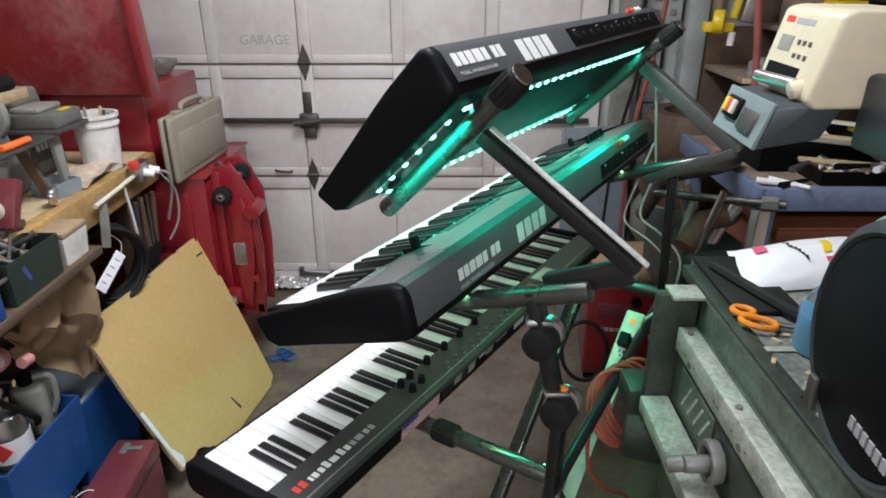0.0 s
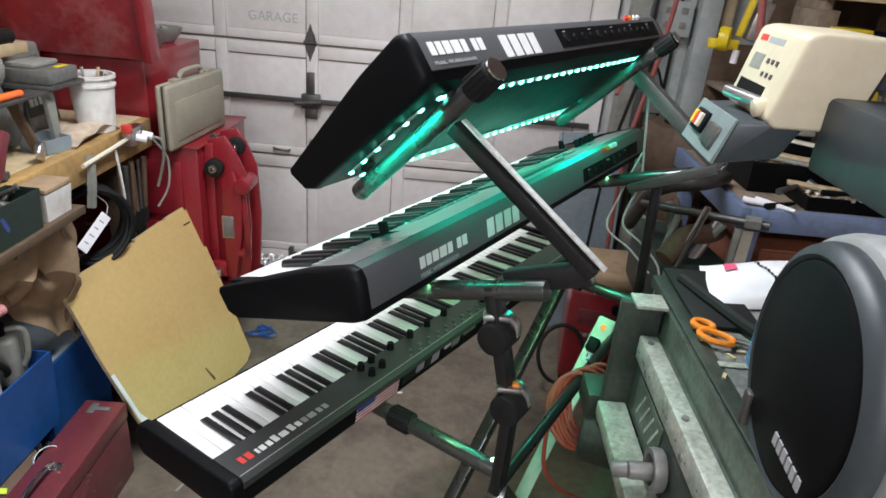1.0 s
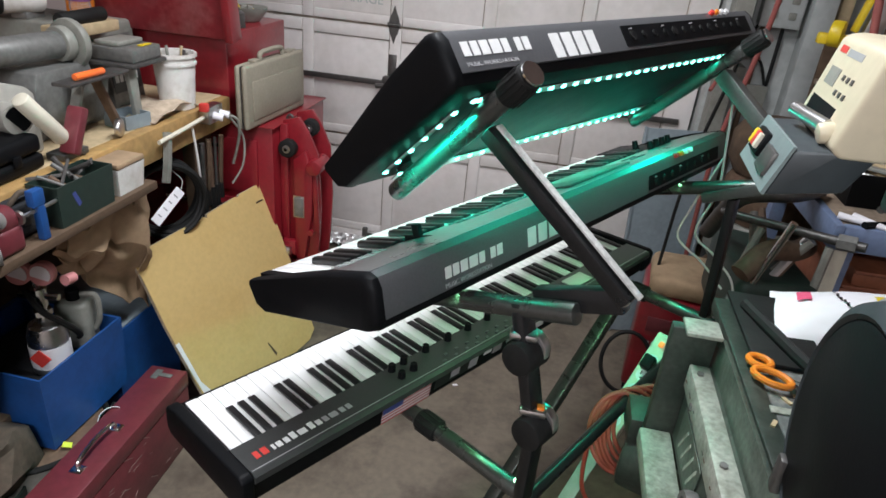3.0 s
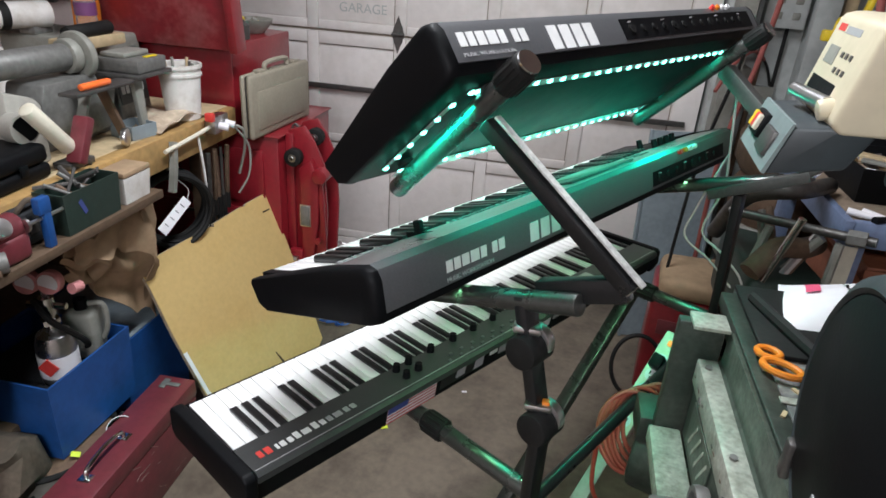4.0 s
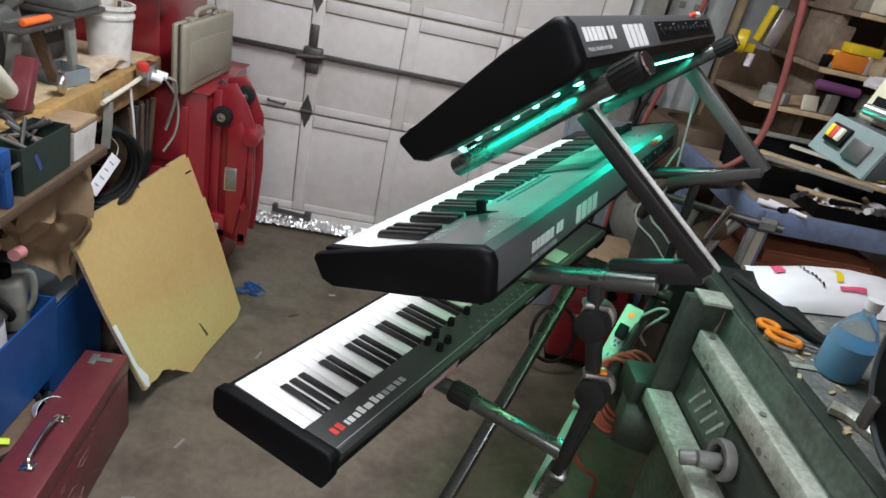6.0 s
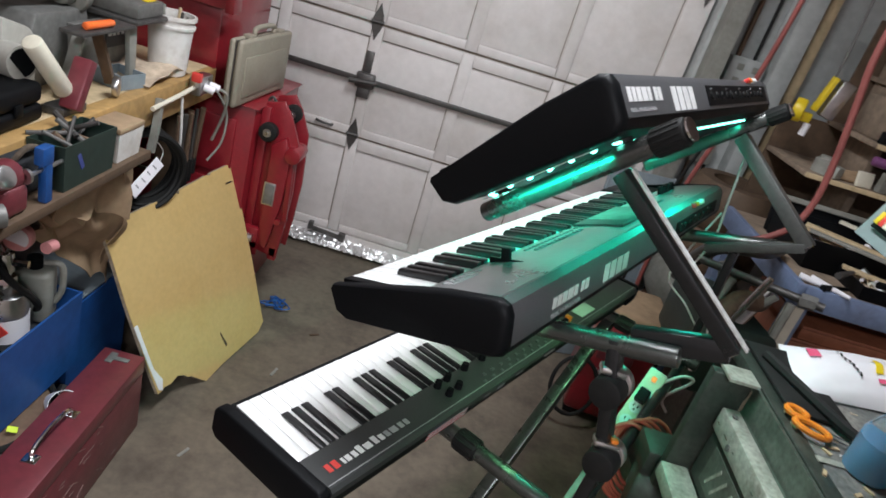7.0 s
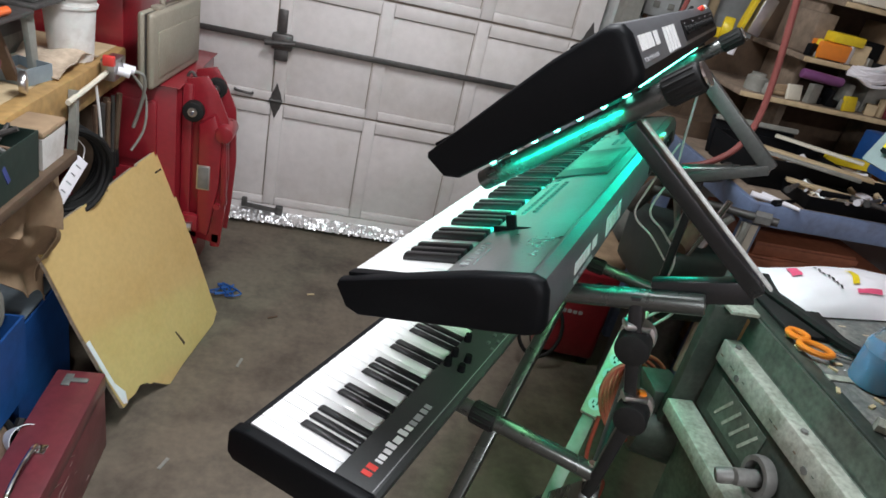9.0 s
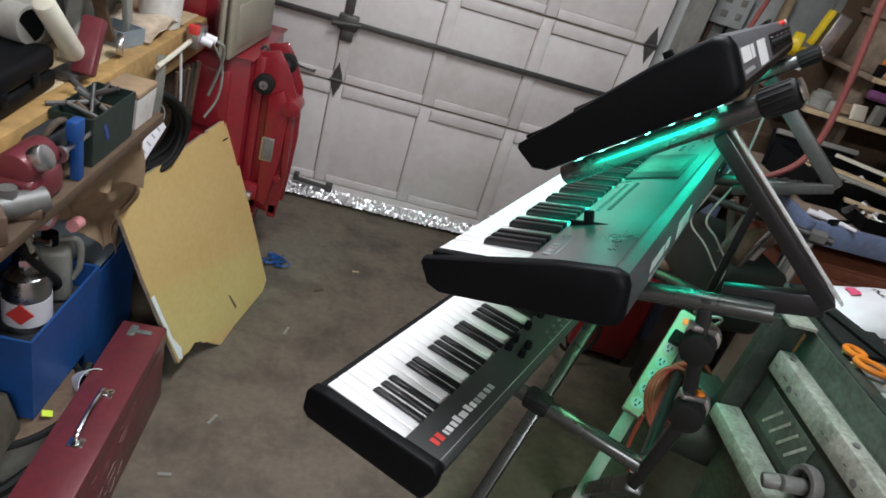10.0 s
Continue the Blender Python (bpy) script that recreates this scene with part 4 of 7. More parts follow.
for i in range(9):
    a = i * 2.3
    part("loose_part", box(-0.012, 0.016, -0.01, 0.01, 0, 0.03 + 0.01 * (i % 3), 0.003), (RUST, MACHINE_GREY, YELLOW, DARK_STEEL)[i % 4], bowl,
         m=pose(-1.055 + 0.035 * math.cos(a), 2.8 + 0.035 * math.sin(a), 1.195, 20 * math.sin(a), 25 * math.cos(a), 60 * i))
for i, (x, y) in enumerate(((-1.0, 2.56), (-1.005, 2.63), (-1.08, 2.58))):
    solid("spray_can", spin([(0, 0), (0.028, 0), (0.028, 0.05), (0.02, 0.058), (0.01, 0.06), (0.01, 0.07), (0, 0.07)], 18, None, pose(x, y, 1.1805)), (YELLOW, DARK_STEEL, MACHINE_GREY)[i],
          ("small yellow can on the red chest", "small dark can on the red chest", "small grey can on the red chest")[i], "can", group="cans", smooth=False)

case = thing("hard_case", "taupe moulded plastic tool case standing on edge", "case", pose(-0.9, 2.375, 0.869, 0, 0, -4))
part("front_shell", box(0.028, 0.052, 0, 0.44, 0, 0.228, 0.012, None, 3), CASE_GREY, case)
part("back_shell", box(0.002, 0.0255, 0, 0.44, 0, 0.228, 0.012, None, 3), CASE_GREY, case)
part("seam", box(0.025, 0.0285, 0.004, 0.436, 0.004, 0.224), DARK_STEEL, case)
part("raised_panel", box(0.05, 0.056, 0.04, 0.4, 0.03, 0.17, 0.004), CASE_GREY, case)
part("handle", tube([(0.027, 0.14, 0.226), (0.027, 0.15, 0.252), (0.027, 0.29, 0.252), (0.027, 0.3, 0.226)], 0.009), CASE_GREY, case)
for y in (0.08, 0.33):
    part("latch", box(0.012, 0.042, y, y + 0.045, 0.222, 0.236, 0.003), CASE_GREY, case)

# trolley jack hung upright on the cabinet's side
jack = thing("trolley_jack", "red trolley jack hung upright on the cabinet side", "jack")
part("side_plate", prism([(-0.79, 0.30), (-0.655, 0.275), (-0.645, 0.4), (-0.638, 0.56), (-0.65, 0.76), (-0.69, 0.85), (-0.725, 0.9), (-0.79, 0.88)], "y", 2.53, 2.545, 0.003), RED_PAINT, jack)
part("side_plate", prism([(-0.79, 0.30), (-0.655, 0.275), (-0.645, 0.4), (-0.638, 0.56), (-0.65, 0.76), (-0.69, 0.85), (-0.725, 0.9), (-0.79, 0.88)], "y", 2.66, 2.675, 0.003), RED_PAINT, jack)
part("lift_arm", prism([(-0.735, 0.33), (-0.695, 0.32), (-0.665, 0.52), (-0.66, 0.7), (-0.69, 0.78), (-0.74, 0.74)], "y", 2.5, 2.5295, 0.006), RED_PAINT, jack)
part("back_rib", box(-0.798, -0.765, 2.515, 2.53, 0.31, 0.87, 0.004), RED_PAINT, jack)
part("frame_rib", bar((-0.66, 2.515, 0.74), (-0.645, 2.515, 0.45), 0.02, 0.014, (0, 1, 0), 0.003), RED_PAINT, jack)
part("name_plate", box(-0.735, -0.7, 2.494, 2.4995, 0.51, 0.59, 0.001), GREY_CAST, jack, "grey data plate")
part("plate_border", box(-0.74, -0.695, 2.4985, 2.502, 0.504, 0.596, 0.001), ALUMINIUM, jack)


def caster(x, y, z, r):
    w = part("wheel", rod((x, y - 0.018, z), (x, y + 0.018, z), r, 24, None, None, 0.004), RUBBER, jack)
    part("hub", rod((x, y - 0.021, z), (x, y - 0.017, z), r * 0.45, 16), ALUMINIUM, w)
    part("axle", rod((x, y - 0.026, z), (x, y + 0.05, z), r * 0.2, 10), CHROME, w)


caster(-0.757, 2.5, 0.785, 0.034)
caster(-0.708, 2.6, 0.845, 0.034)
part("knuckle", rod((-0.655, 2.49, 0.72), (-0.655, 2.6, 0.72), 0.03, 18, None, None, 0.004), RED_PAINT, jack)
part("bolt", rod((-0.665, 2.485, 0.45), (-0.665, 2.5, 0.45), 0.012, 8), RED_PAINT, jack)
part("axle_bracket", box(-0.785, -0.73, 2.49, 2.52, 0.34, 0.4, 0.005), RED_PAINT, jack)
part("axle_end", rod((-0.79, 2.48, 0.36), (-0.745, 2.48, 0.36), 0.016, 12), ALUMINIUM, jack)
for x in (-0.75, -0.67):
    part("toe", box(x - 0.02, x + 0.014, 2.53, 2.56, 0.262, 0.32, 0.005), RED_PAINT, jack)
part("hook", tube([(-0.795, 2.6, 0.85), (-0.803, 2.6, 0.87), (-0.79, 2.6, 0.885), (-0.77, 2.6, 0.86)], 0.005), DARK_STEEL, jack)

# the leaning yellow board, torn at its lower corner
random.seed(4)
tear = []
for i in range(15):
    t = i / 14
    tear.append((1.825 + (2.05 - 1.825) * t, 0.088 - 0.088 * t + 0.035 * math.sin(math.pi * t) + random.uniform(-0.008, 0.008)))
outline = [(2.437, 0.68), (2.3, 0.675), (2.292, 0.668), (2.27, 0.673), (2.12, 0.662), (2.115, 0.65), (2.098, 0.658), (1.772, 0.648), (1.782, 0.56), (1.79, 0.4), (1.812, 0.18)] + tear + [(2.15, 0.004), (2.4, 0.006), (2.446, 0.03), (2.448, 0.3)]
lean = radians(20.7)
MB = Matrix(((0, -math.sin(lean), -math.cos(lean), -0.63), (1, 0, 0, 0), (0, math.cos(lean), -math.sin(lean), 0.0), (0, 0, 0, 1)))
MB = pose(-0.63, 2.44, 0) @ pose(0, 0, 0, 0, 0, -10.5) @ pose(0.63, -2.44, 0) @ MB
board = thing("board", "sheet of yellow foam board with a torn corner, leaning", "board")
part("face", prism(outline, "z", -0.006, -0.004, bm=None), YELLOW_BOARD, board, m=MB)
inner = [(s if s < 2.4 else s - 0.002, max(t - 0.001, 0.0)) for s, t in outline]
part("core", prism(inner, "z", -0.0035, 0.007), BOARD_CORE, board, "frayed foam core", m=MB)
part("edge_tape", join(bmesh.new(), prism([(1.795, 0.33), (1.81, 0.33), (1.83, 0.17), (1.855, 0.12), (1.845, 0.085), (1.83, 0.095), (1.812, 0.2)], "z", -0.0085, -0.0065)), BAG_WHITE, board, "peeling grey paper strip", m=MB)
part("ink_mark", join(bmesh.new(), box(2.37, 2.41, 0.615, 0.62, -0.0075, -0.0065)), BLACK_KEY, board, m=MB @ Matrix.Rotation(0.0, 4, "Z"))
part("crack", prism([(2.17, 0.12), (2.175, 0.12), (2.2, 0.06), (2.19, 0.055)], "z", -0.0075, -0.0065), WOOD_DARK, board, m=MB)

# long maroon tool box
tb = thing("toolbox", "long scratched maroon steel toolbox with a chrome handle", "toolbox", pose(-0.835, 1.41, 0, 0, 0, 2.0))
part("body", box(-0.058, 0.058, -0.36, 0.36, 0.0, 0.205, 0.004), RED_BOX, tb)
part("lid", box(-0.06, 0.06, -0.363, 0.363, 0.207, 0.262, 0.005), RED_BOX, tb)
part("handle", tube([(0.005, -0.075, 0.262), (0.005, -0.07, 0.285), (0.005, 0, 0.296), (0.005, 0.07, 0.285), (0.005, 0.075, 0.262)], 0.006), CHROME, tb, "chrome carrying handle")
for y in (-0.08, 0.08):
    part("handle_plate", box(-0.012, 0.022, y - 0.014, y + 0.014, 0.262, 0.2655, 0.001), CHROME, tb)
part("hinge_plate", box(-0.025, 0.03, 0.315, 0.33, 0.262, 0.2665, 0.001), GREY_CAST, tb)
part("hinge_plate", box(-0.03, -0.01, 0.3, 0.345, 0.262, 0.2655, 0.001), GREY_CAST, tb)
random.seed(9)
for i in range(34):
    y, z = random.gauss(-0.02, 0.13), random.uniform(0.02, 0.2)
    ln, a = random.uniform(0.008, 0.05), random.uniform(-40, 40)
    part("scratch", join(bmesh.new(), box(-0.0004, 0.0004, -ln / 2, ln / 2, -0.0008, 0.0012), pose(0.0583, max(-0.33, min(0.33, y)), z, a)), SCRATCH, tb)

# blue crate with torch gear, on a black-rimmed pan
pan = thing("pan", "black-rimmed round metal pan on the floor", "pan", pose(-1.07, 1.47, 0))
part("wall", spin([(0.0, 0.0), (0.16, 0.0), (0.165, 0.02), (0.175, 0.215), (0.17, 0.215), (0.158, 0.02), (0.0, 0.012)], 32), MACHINE_GREY, pan, smooth=True)
part("rim", tube([(0.176 * math.cos(a), 0.176 * math.sin(a), 0.218) for a in [2 * math.pi * i / 24 for i in range(24)]], 0.009, 8, 2, True), RUBBER, pan, smooth=True)
part("lid", spin([(0, 0.222), (0.15, 0.222), (0.168, 0.216), (0.168, 0.21), (0, 0.21)], 32), RUST, pan)
crate = thing("crate", "bright blue plastic crate with a dark interior", "crate")
part("body", tray(-1.28, -0.955, 1.4, 1.71, 0.23, 0.465, 0.006, 0.006), BLUE_PAINT, crate)
part("fill", jitter(box(-1.27, -0.965, 1.41, 1.7, 0.36, 0.4, 0.01), 0.012, 9), CLOTH_BLACK, crate)
crate2 = thing("crate", "dark blue plastic crate under the bench", "crate")
part("body", tray(-1.4, -0.99, 1.72, 2.03, 0.0, 0.385, 0.006, 0.006), BLUE_PAINT, crate2)
part("lid", box(-1.39, -1.0, 1.73, 2.02, 0.372, 0.38, 0.003), GREY_PAINT, crate2)
torch = thing("gas_bottle", "silver gas bottle with a red diamond label", "gas bottle", pose(-1.03, 1.53, 0.401))
part("bottle", spin([(0, 0), (0.048, 0), (0.05, 0.01), (0.05, 0.11), (0.042, 0.14), (0.02, 0.155), (0.0, 0.16)], 28), ALUMINIUM, torch, smooth=True)
part("paper_label", spin([(0.0505, 0.02), (0.0512, 0.02), (0.0512, 0.085), (0.0505, 0.085)], 28), BAG_WHITE, torch, smooth=True)
part("hazard_diamond", join(bmesh.new(), box(-0.02, 0.02, -0.001, 0.0015, -0.02, 0.02), pose(0.012, -0.0515, 0.06, 0, 45, 12)), PRINT_RED, torch)
part("neck", rod((0, 0, 0.155), (0, 0, 0.22), 0.014, 14), CHROME, torch)
part("collar", rod((0, 0, 0.17), (0, 0, 0.185), 0.024, 6), CHROME, torch)
part("valve_wheel", rod((-0.05, -0.01, 0.225), (0.05, 0.01, 0.225), 0.009, 10), CHROME, torch)
part("valve_body", rod((0, 0, 0.2), (0, 0, 0.25), 0.02, 12), CHROME, torch)
for gx, gz in ((-0.025, 0.3), (0.045, 0.312)):
    g = part("pressure_gauge", rod((gx, -0.01, gz), (gx + 0.006, -0.034, gz + 0.004), 0.031, 24, None, None, 0.003), GAUGE_PINK, torch, "pressure gauge in a worn pink shell")
    part("dial", rod((gx + 0.0062, -0.0345, gz + 0.004), (gx + 0.0065, -0.036, gz + 0.004), 0.025, 24), BAG_WHITE, g)
    part("stem", rod((gx, 0, gz), (0, 0, 0.24), 0.006, 8), CHROME, g)
part("red_knob", rod((0.115, 0.0, 0.305), (0.115, -0.03, 0.31), 0.014, 12), GAUGE_PINK, torch)
jug = thing("jug", "dirty grey-green plastic jug", "jug", pose(-1.035, 1.645, 0.402, 0, 0, 20))
part("body", box(-0.045, 0.045, -0.04, 0.04, 0, 0.15, 0.016, None, 3), MACHINE_GREY, jug, smooth=True)
part("neck", rod((0, 0, 0.145), (0, 0, 0.18), 0.018, 14), BLACK_PLASTIC, jug)
part("handle", tube([(0.02, 0, 0.165), (0.06, 0, 0.16), (0.062, 0, 0.09), (0.046, 0, 0.05)], 0.008), MACHINE_GREY, jug)
solid("torch_hose", tube([(-1.06, 1.52, 0.64), (-1.0, 1.5, 0.6), (-0.99, 1.58, 0.5), (-1.02, 1.62, 0.44), (-1.1, 1.6, 0.42)], 0.009), RUBBER, "black rubber torch hose over the crate", "hose", smooth=True)
solid("floor_hose", tube([(-0.93, 1.62, 0.22), (-0.925, 1.5, 0.16), (-0.94, 1.35, 0.12), (-1.05, 1.2, 0.1), (-1.25, 1.15, 0.05), (-1.4, 1.3, 0.02)], 0.014), RUBBER, "thick black rubber hose beside the crate", "hose", smooth=True)
solid("white_cup", spin([(0, 0), (0.03, 0), (0.04, 0.07), (0.038, 0.07), (0.028, 0.003), (0, 0.003)], 20, None, pose(-0.925, 1.57, 0.2, 30, 50, 0)), BAG_WHITE, "crushed white cup between crate and toolbox", "cup", smooth=True)
solid("yellow_tag", box(-0.012, 0.012, -0.008, 0.008, 0, 0.003, 0.001, ), material("fluorescent_tag", (0.7, 0.85, 0.05), 0.6), "small fluorescent yellow tag", "tag", pose(-0.935, 1.42, 0.235, 20, 20, 30))
jacket = jitter(box(-1.5, -0.985, 1.08, 1.335, 0.42, 0.83, 0.06, None, 4), 0.05, 6, 2)
solid("jacket", jacket, CLOTH_BLACK, "black cloth jacket hanging from the bench", "jacket", smooth=True)


solid("crumpled_cloth", jitter(box(-1.2, -0.96, 1.24, 1.38, 0.17, 0.36, 0.05, None, 4), 0.05, 11, 5), RAG_DARK, "grimy brown cloth crumpled over a tub", "cloth", smooth=True)
solid("rag_tub", spin([(0, 0), (0.09, 0), (0.1, 0.17), (0.094, 0.17), (0.085, 0.005), (0, 0.005)], 24, None, pose(-1.08, 1.28, 0.0)), DARK_GREEN, "dark green tub under a grimy cloth", "tub")
solid("yellow_hose", tube([(-1.02, 1.2, 0.05), (-0.98, 1.16, 0.16), (-1.0, 1.1, 0.22), (-1.08, 1.06, 0.12), (-1.1, 1.04, 0.02)], 0.012), YELLOW, "loop of yellow hose on the floor", "hose", smooth=True)


# brown paper and coiled cable under the bench edge
def crumple(u, v):
    y = 1.5 + 0.34 * u
    return Vector((-0.915 + 0.05 * noise.noise(Vector((u * 4, v * 3, 1))) - 0.07 * v, y + 0.04 * noise.noise(Vector((u * 3, v * 4, 5))) + 0.05 * v,
                   0.83 - (0.12 + 0.32 * u) * v + 0.05 * noise.noise(Vector((u * 5, v * 2, 8)))))


sack_ = thing("paper_sack", "creased brown paper sack hanging below the bench", "paper sack")
part("sheet", sheet(1, 1, 22, 20, crumple, 0.003), PAPER_BROWN, sack_)
part("folded_flap", sheet(1, 1, 16, 6, lambda u, v: crumple(u * 0.8 + 0.1, v * 0.35) + Vector((0.014 + 0.012 * v, -0.01, -0.008)), 0.003), PAPER_BROWN, sack_)
part("side_fold", sheet(1, 1, 5, 14, lambda u, v: crumple(0.78 + 0.3 * u, v * 0.9) + Vector((0.02 - 0.05 * u, 0.01, -0.01)), 0.003), PAPER_BROWN, sack_)
coil = thing("cable_coil", "thick coil of black cable with a white tag", "cable coil", pose(-0.985, 2.05, 0.715, 0, 0, -40))
for i in range(7):
    r = 0.115 - 0.004 * (i % 3)
    part("loop", tube([(0.012 * (i - 3) + 0.006 * math.sin(3 * a + i), r * math.cos(a), (r * 1.05) * math.sin(a)) for a in [2 * math.pi * k / 16 for k in range(16)]], 0.0085, 8, 3, True), RUBBER, coil, smooth=True)
TAG_A, TAG_B, TAG_UP = Vector((0.113, -0.072, -0.03)), Vector((0.03, 0.04, 0.031)), Vector((0.034, 0.089, -0.112)).normalized()
part("tag", bar(TAG_A, TAG_B, 0.0025, 0.034, TAG_UP, 0.0008), BAG_WHITE, coil, "long white paper tag")
for i in range(4):
    p = TAG_A.lerp(TAG_B, 0.2 + 0.2 * i) + Vector((0.0025, 0, 0.0008))
    part("tag_writing", bar(p - 0.009 * TAG_UP, p + (0.004 + 0.003 * (i % 2)) * TAG_UP, 0.004, 0.002, (1, 0, 0.3), 0.0004), PRINT_GREY, coil)
part("tag_string", tube([TAG_B, TAG_B + Vector((-0.01, 0.01, 0.03)), Vector((0.03, 0.02, 0.1))], 0.0015, 4), CABLE_WHITE, coil)
part("hook", tube([(0, 0.0, 0.11), (0, 0.01, 0.18), (0, -0.01, 0.24), (0.0, -0.02, 0.26)], 0.008), MACHINE_GREY, coil)
solid("strap", tube([(-0.935, 2.02, 0.95), (-0.93, 2.0, 0.87), (-0.93, 1.98, 0.8)], 0.013, 4), MACHINE_GREY, "grey webbing strap over the bench edge", "strap")
solid("cord", tube([(-0.93, 2.15, 0.93), (-0.925, 2.16, 0.8), (-0.93, 2.17, 0.65), (-0.95, 2.16, 0.55)], 0.004), CABLE_WHITE, "thin pale hanging cord", "cord")
solid("cord", tube([(-0.9, 2.33, 0.93), (-0.87, 2.37, 0.85), (-0.87, 2.36, 0.75), (-0.9, 2.33, 0.68)], 0.004), MACHINE_GREY, "thin grey hanging cord", "cord")
tools = thing("hanging_tools", "bundle of dark hand tools hung under the bench", "hand tools")
for i in range(6):
    y = 2.18 + 0.028 * i
    part("tool", rod((-0.945 + 0.008 * (i % 3), y, 0.86), (-0.95, y + 0.01, 0.6 + 0.04 * (i % 2)), 0.006 + 0.003 * (i % 2), 8), (RUST, DARK_STEEL, WOOD_DARK)[i % 3], tools)
    part("grip", rod((-0.95, y + 0.01, 0.68), (-0.95, y + 0.01, 0.58 + 0.02 * (i % 3)), 0.013, 10), RUBBER, tools)
ob_ = thing("outlet_box", "grey metal outlet box on the bench edge with plugs", "outlet box", pose(-0.925, 2.26, 0.955, 0, 0, 0))
part("body", box(-0.018, 0.02, -0.045, 0.045, -0.03, 0.028, 0.004), ALUMINIUM, ob_)
for y in (-0.02, 0.02):
    part("plug", rod((0.02, y, -0.002), (0.05, y + 0.01, -0.01), 0.013, 10), BAG_WHITE, ob_)
part("plug_cord", tube([(0.05, 0.03, -0.01), (0.07, 0.05, -0.03), (0.06, 0.07, -0.1), (0.03, 0.075, -0.2)], 0.005), MACHINE_GREY, ob_)
part("conduit", tube([(0, -0.045, -0.005), (0, -0.14, -0.012), (0.0, -0.3, -0.02)], 0.007), STRIP_IVORY, ob_)
solid("red_clip", box(-0.93, -0.9, 2.195, 2.215, 0.972, 1.0, 0.004), PRINT_RED, "small red clip on the bench edge", "clip")

# on the ledge: bin, tub and clamp
bin_ = thing("parts_bin", "dark green sheet-metal parts bin", "bin")
part("body", tray(-0.94, -0.865, 1.475, 1.66, 0.873, 0.975, 0.003, 0.004), DARK_GREEN, bin_)
for i in range(10):
    random.seed(20 + i)
    part("scrap", rod((-0.035, 0, 0), (0.04, 0.004, 0), 0.004 + 0.0015 * (i % 3), 8), (GREY_CAST, DARK_STEEL, RUST, DARK_STEEL)[i % 4], bin_,
         m=pose(-0.915 + random.uniform(-0.025, 0.025), 1.5 + 0.014 * i, 0.965 + random.uniform(-0.01, 0.02), random.uniform(-40, 40), random.uniform(-40, 40), random.uniform(0, 180)))
part("chalk_mark", join(bmesh.new(), box(0, 0.0015, -0.006, 0.006, -0.02, 0.02), pose(-0.8635, 1.53, 0.93, 25)), PRINT_BLUE, bin_)
tub = thing("tub", "white plastic tub with a brown cardboard lid", "tub")
part("body", tray(-0.935, -0.87, 1.69, 1.79, 0.873, 0.945, 0.003, 0.006), BUCKET_WHITE, tub)
part("lid", box(-0.942, -0.862, 1.684, 1.797, 0.946, 0.962, 0.005), PAPER_BROWN, tub)
cl = thing("clamp", "blue bar clamp with a steel screw", "clamp", pose(-0.868, 1.42, 0.8725) @ Matrix.Diagonal((0.75, 0.75, 0.98, 1)))
part("jaw", box(-0.012, 0.012, -0.014, 0.014, 0.0, 0.115, 0.004), BLUE_PAINT, cl)
part("head", box(-0.014, 0.014, -0.03, 0.016, 0.085, 0.125, 0.005), BLUE_PAINT, cl)
part("screw", rod((0, -0.08, 0.075), (0, 0.09, 0.075), 0.005, 8), ALUMINIUM, cl)
part("pad", rod((0, -0.08, 0.075), (0, -0.07, 0.075), 0.016, 12), ALUMINIUM, cl)

# on the bench: sander, bucket, boxes, guns, cases
sd = thing("disc_sander", "grey bench disc and belt sander with a black table", "sander")
part("motor", rod((-1.2, 1.66, 1.2), (-1.165, 1.905, 1.2), 0.037, 26, None, None, 0.01), GREY_CAST, sd, smooth=False)
part("motor_cap", rod((-1.203, 1.64, 1.2), (-1.2, 1.659, 1.2), 0.031, 26, None, None, 0.008), MACHINE_GREY, sd)
part("end_bell", rod((-1.166, 1.9, 1.2), (-1.161, 1.93, 1.2), 0.048, 30, None, None, 0.005), MACHINE_GREY, sd)
part("disc_guard", rod((-1.16, 1.931, 1.198), (-1.157, 1.955, 1.198), 0.068, 36, None, None, 0.006), MACHINE_GREY, sd)
part("sanding_disc", rod((-1.157, 1.9555, 1.198), (-1.156, 1.962, 1.198), 0.058, 36), WOOD_PALE, sd, "worn tan sanding disc")
part("hub", rod((-1.156, 1.9625, 1.198), (-1.1555, 1.966, 1.198), 0.026, 24), GREY_CAST, sd)
part("front_table", box(-1.03, -0.972, 1.7, 1.93, 1.141, 1.151, 0.003), DARK_STEEL, sd, "black steel front table")
part("table", box(-1.17, -0.99, 1.9705, 2.14, 1.138, 1.15, 0.003), DARK_STEEL, sd, "black steel work table")
part("table_arm", box(-1.08, -1.05, 1.931, 1.97, 1.12, 1.1345, 0.002), GREY_CAST, sd)
part("belt_bed", box(-1.15, -1.0, 1.99, 2.13, 1.1505, 1.19, 0.006), GREY_CAST, sd)
part("belt_top", box(-1.13, -1.05, 2.0, 2.12, 1.1905, 1.205, 0.005), MACHINE_GREY, sd)
part("scale_plate", box(-1.025, -1.01, 2.05, 2.1, 1.1905, 1.194, 0.001), YELLOW, sd)
part("fence", box(-1.3, -1.22, 2.0, 2.25, 1.19, 1.225, 0.006), WOOD_PALE, sd)
part("fence_bar", rod((-1.25, 2.02, 1.24), (-1.24, 2.2, 1.245), 0.022, 16, None, None, 0.004), RUBBER, sd)
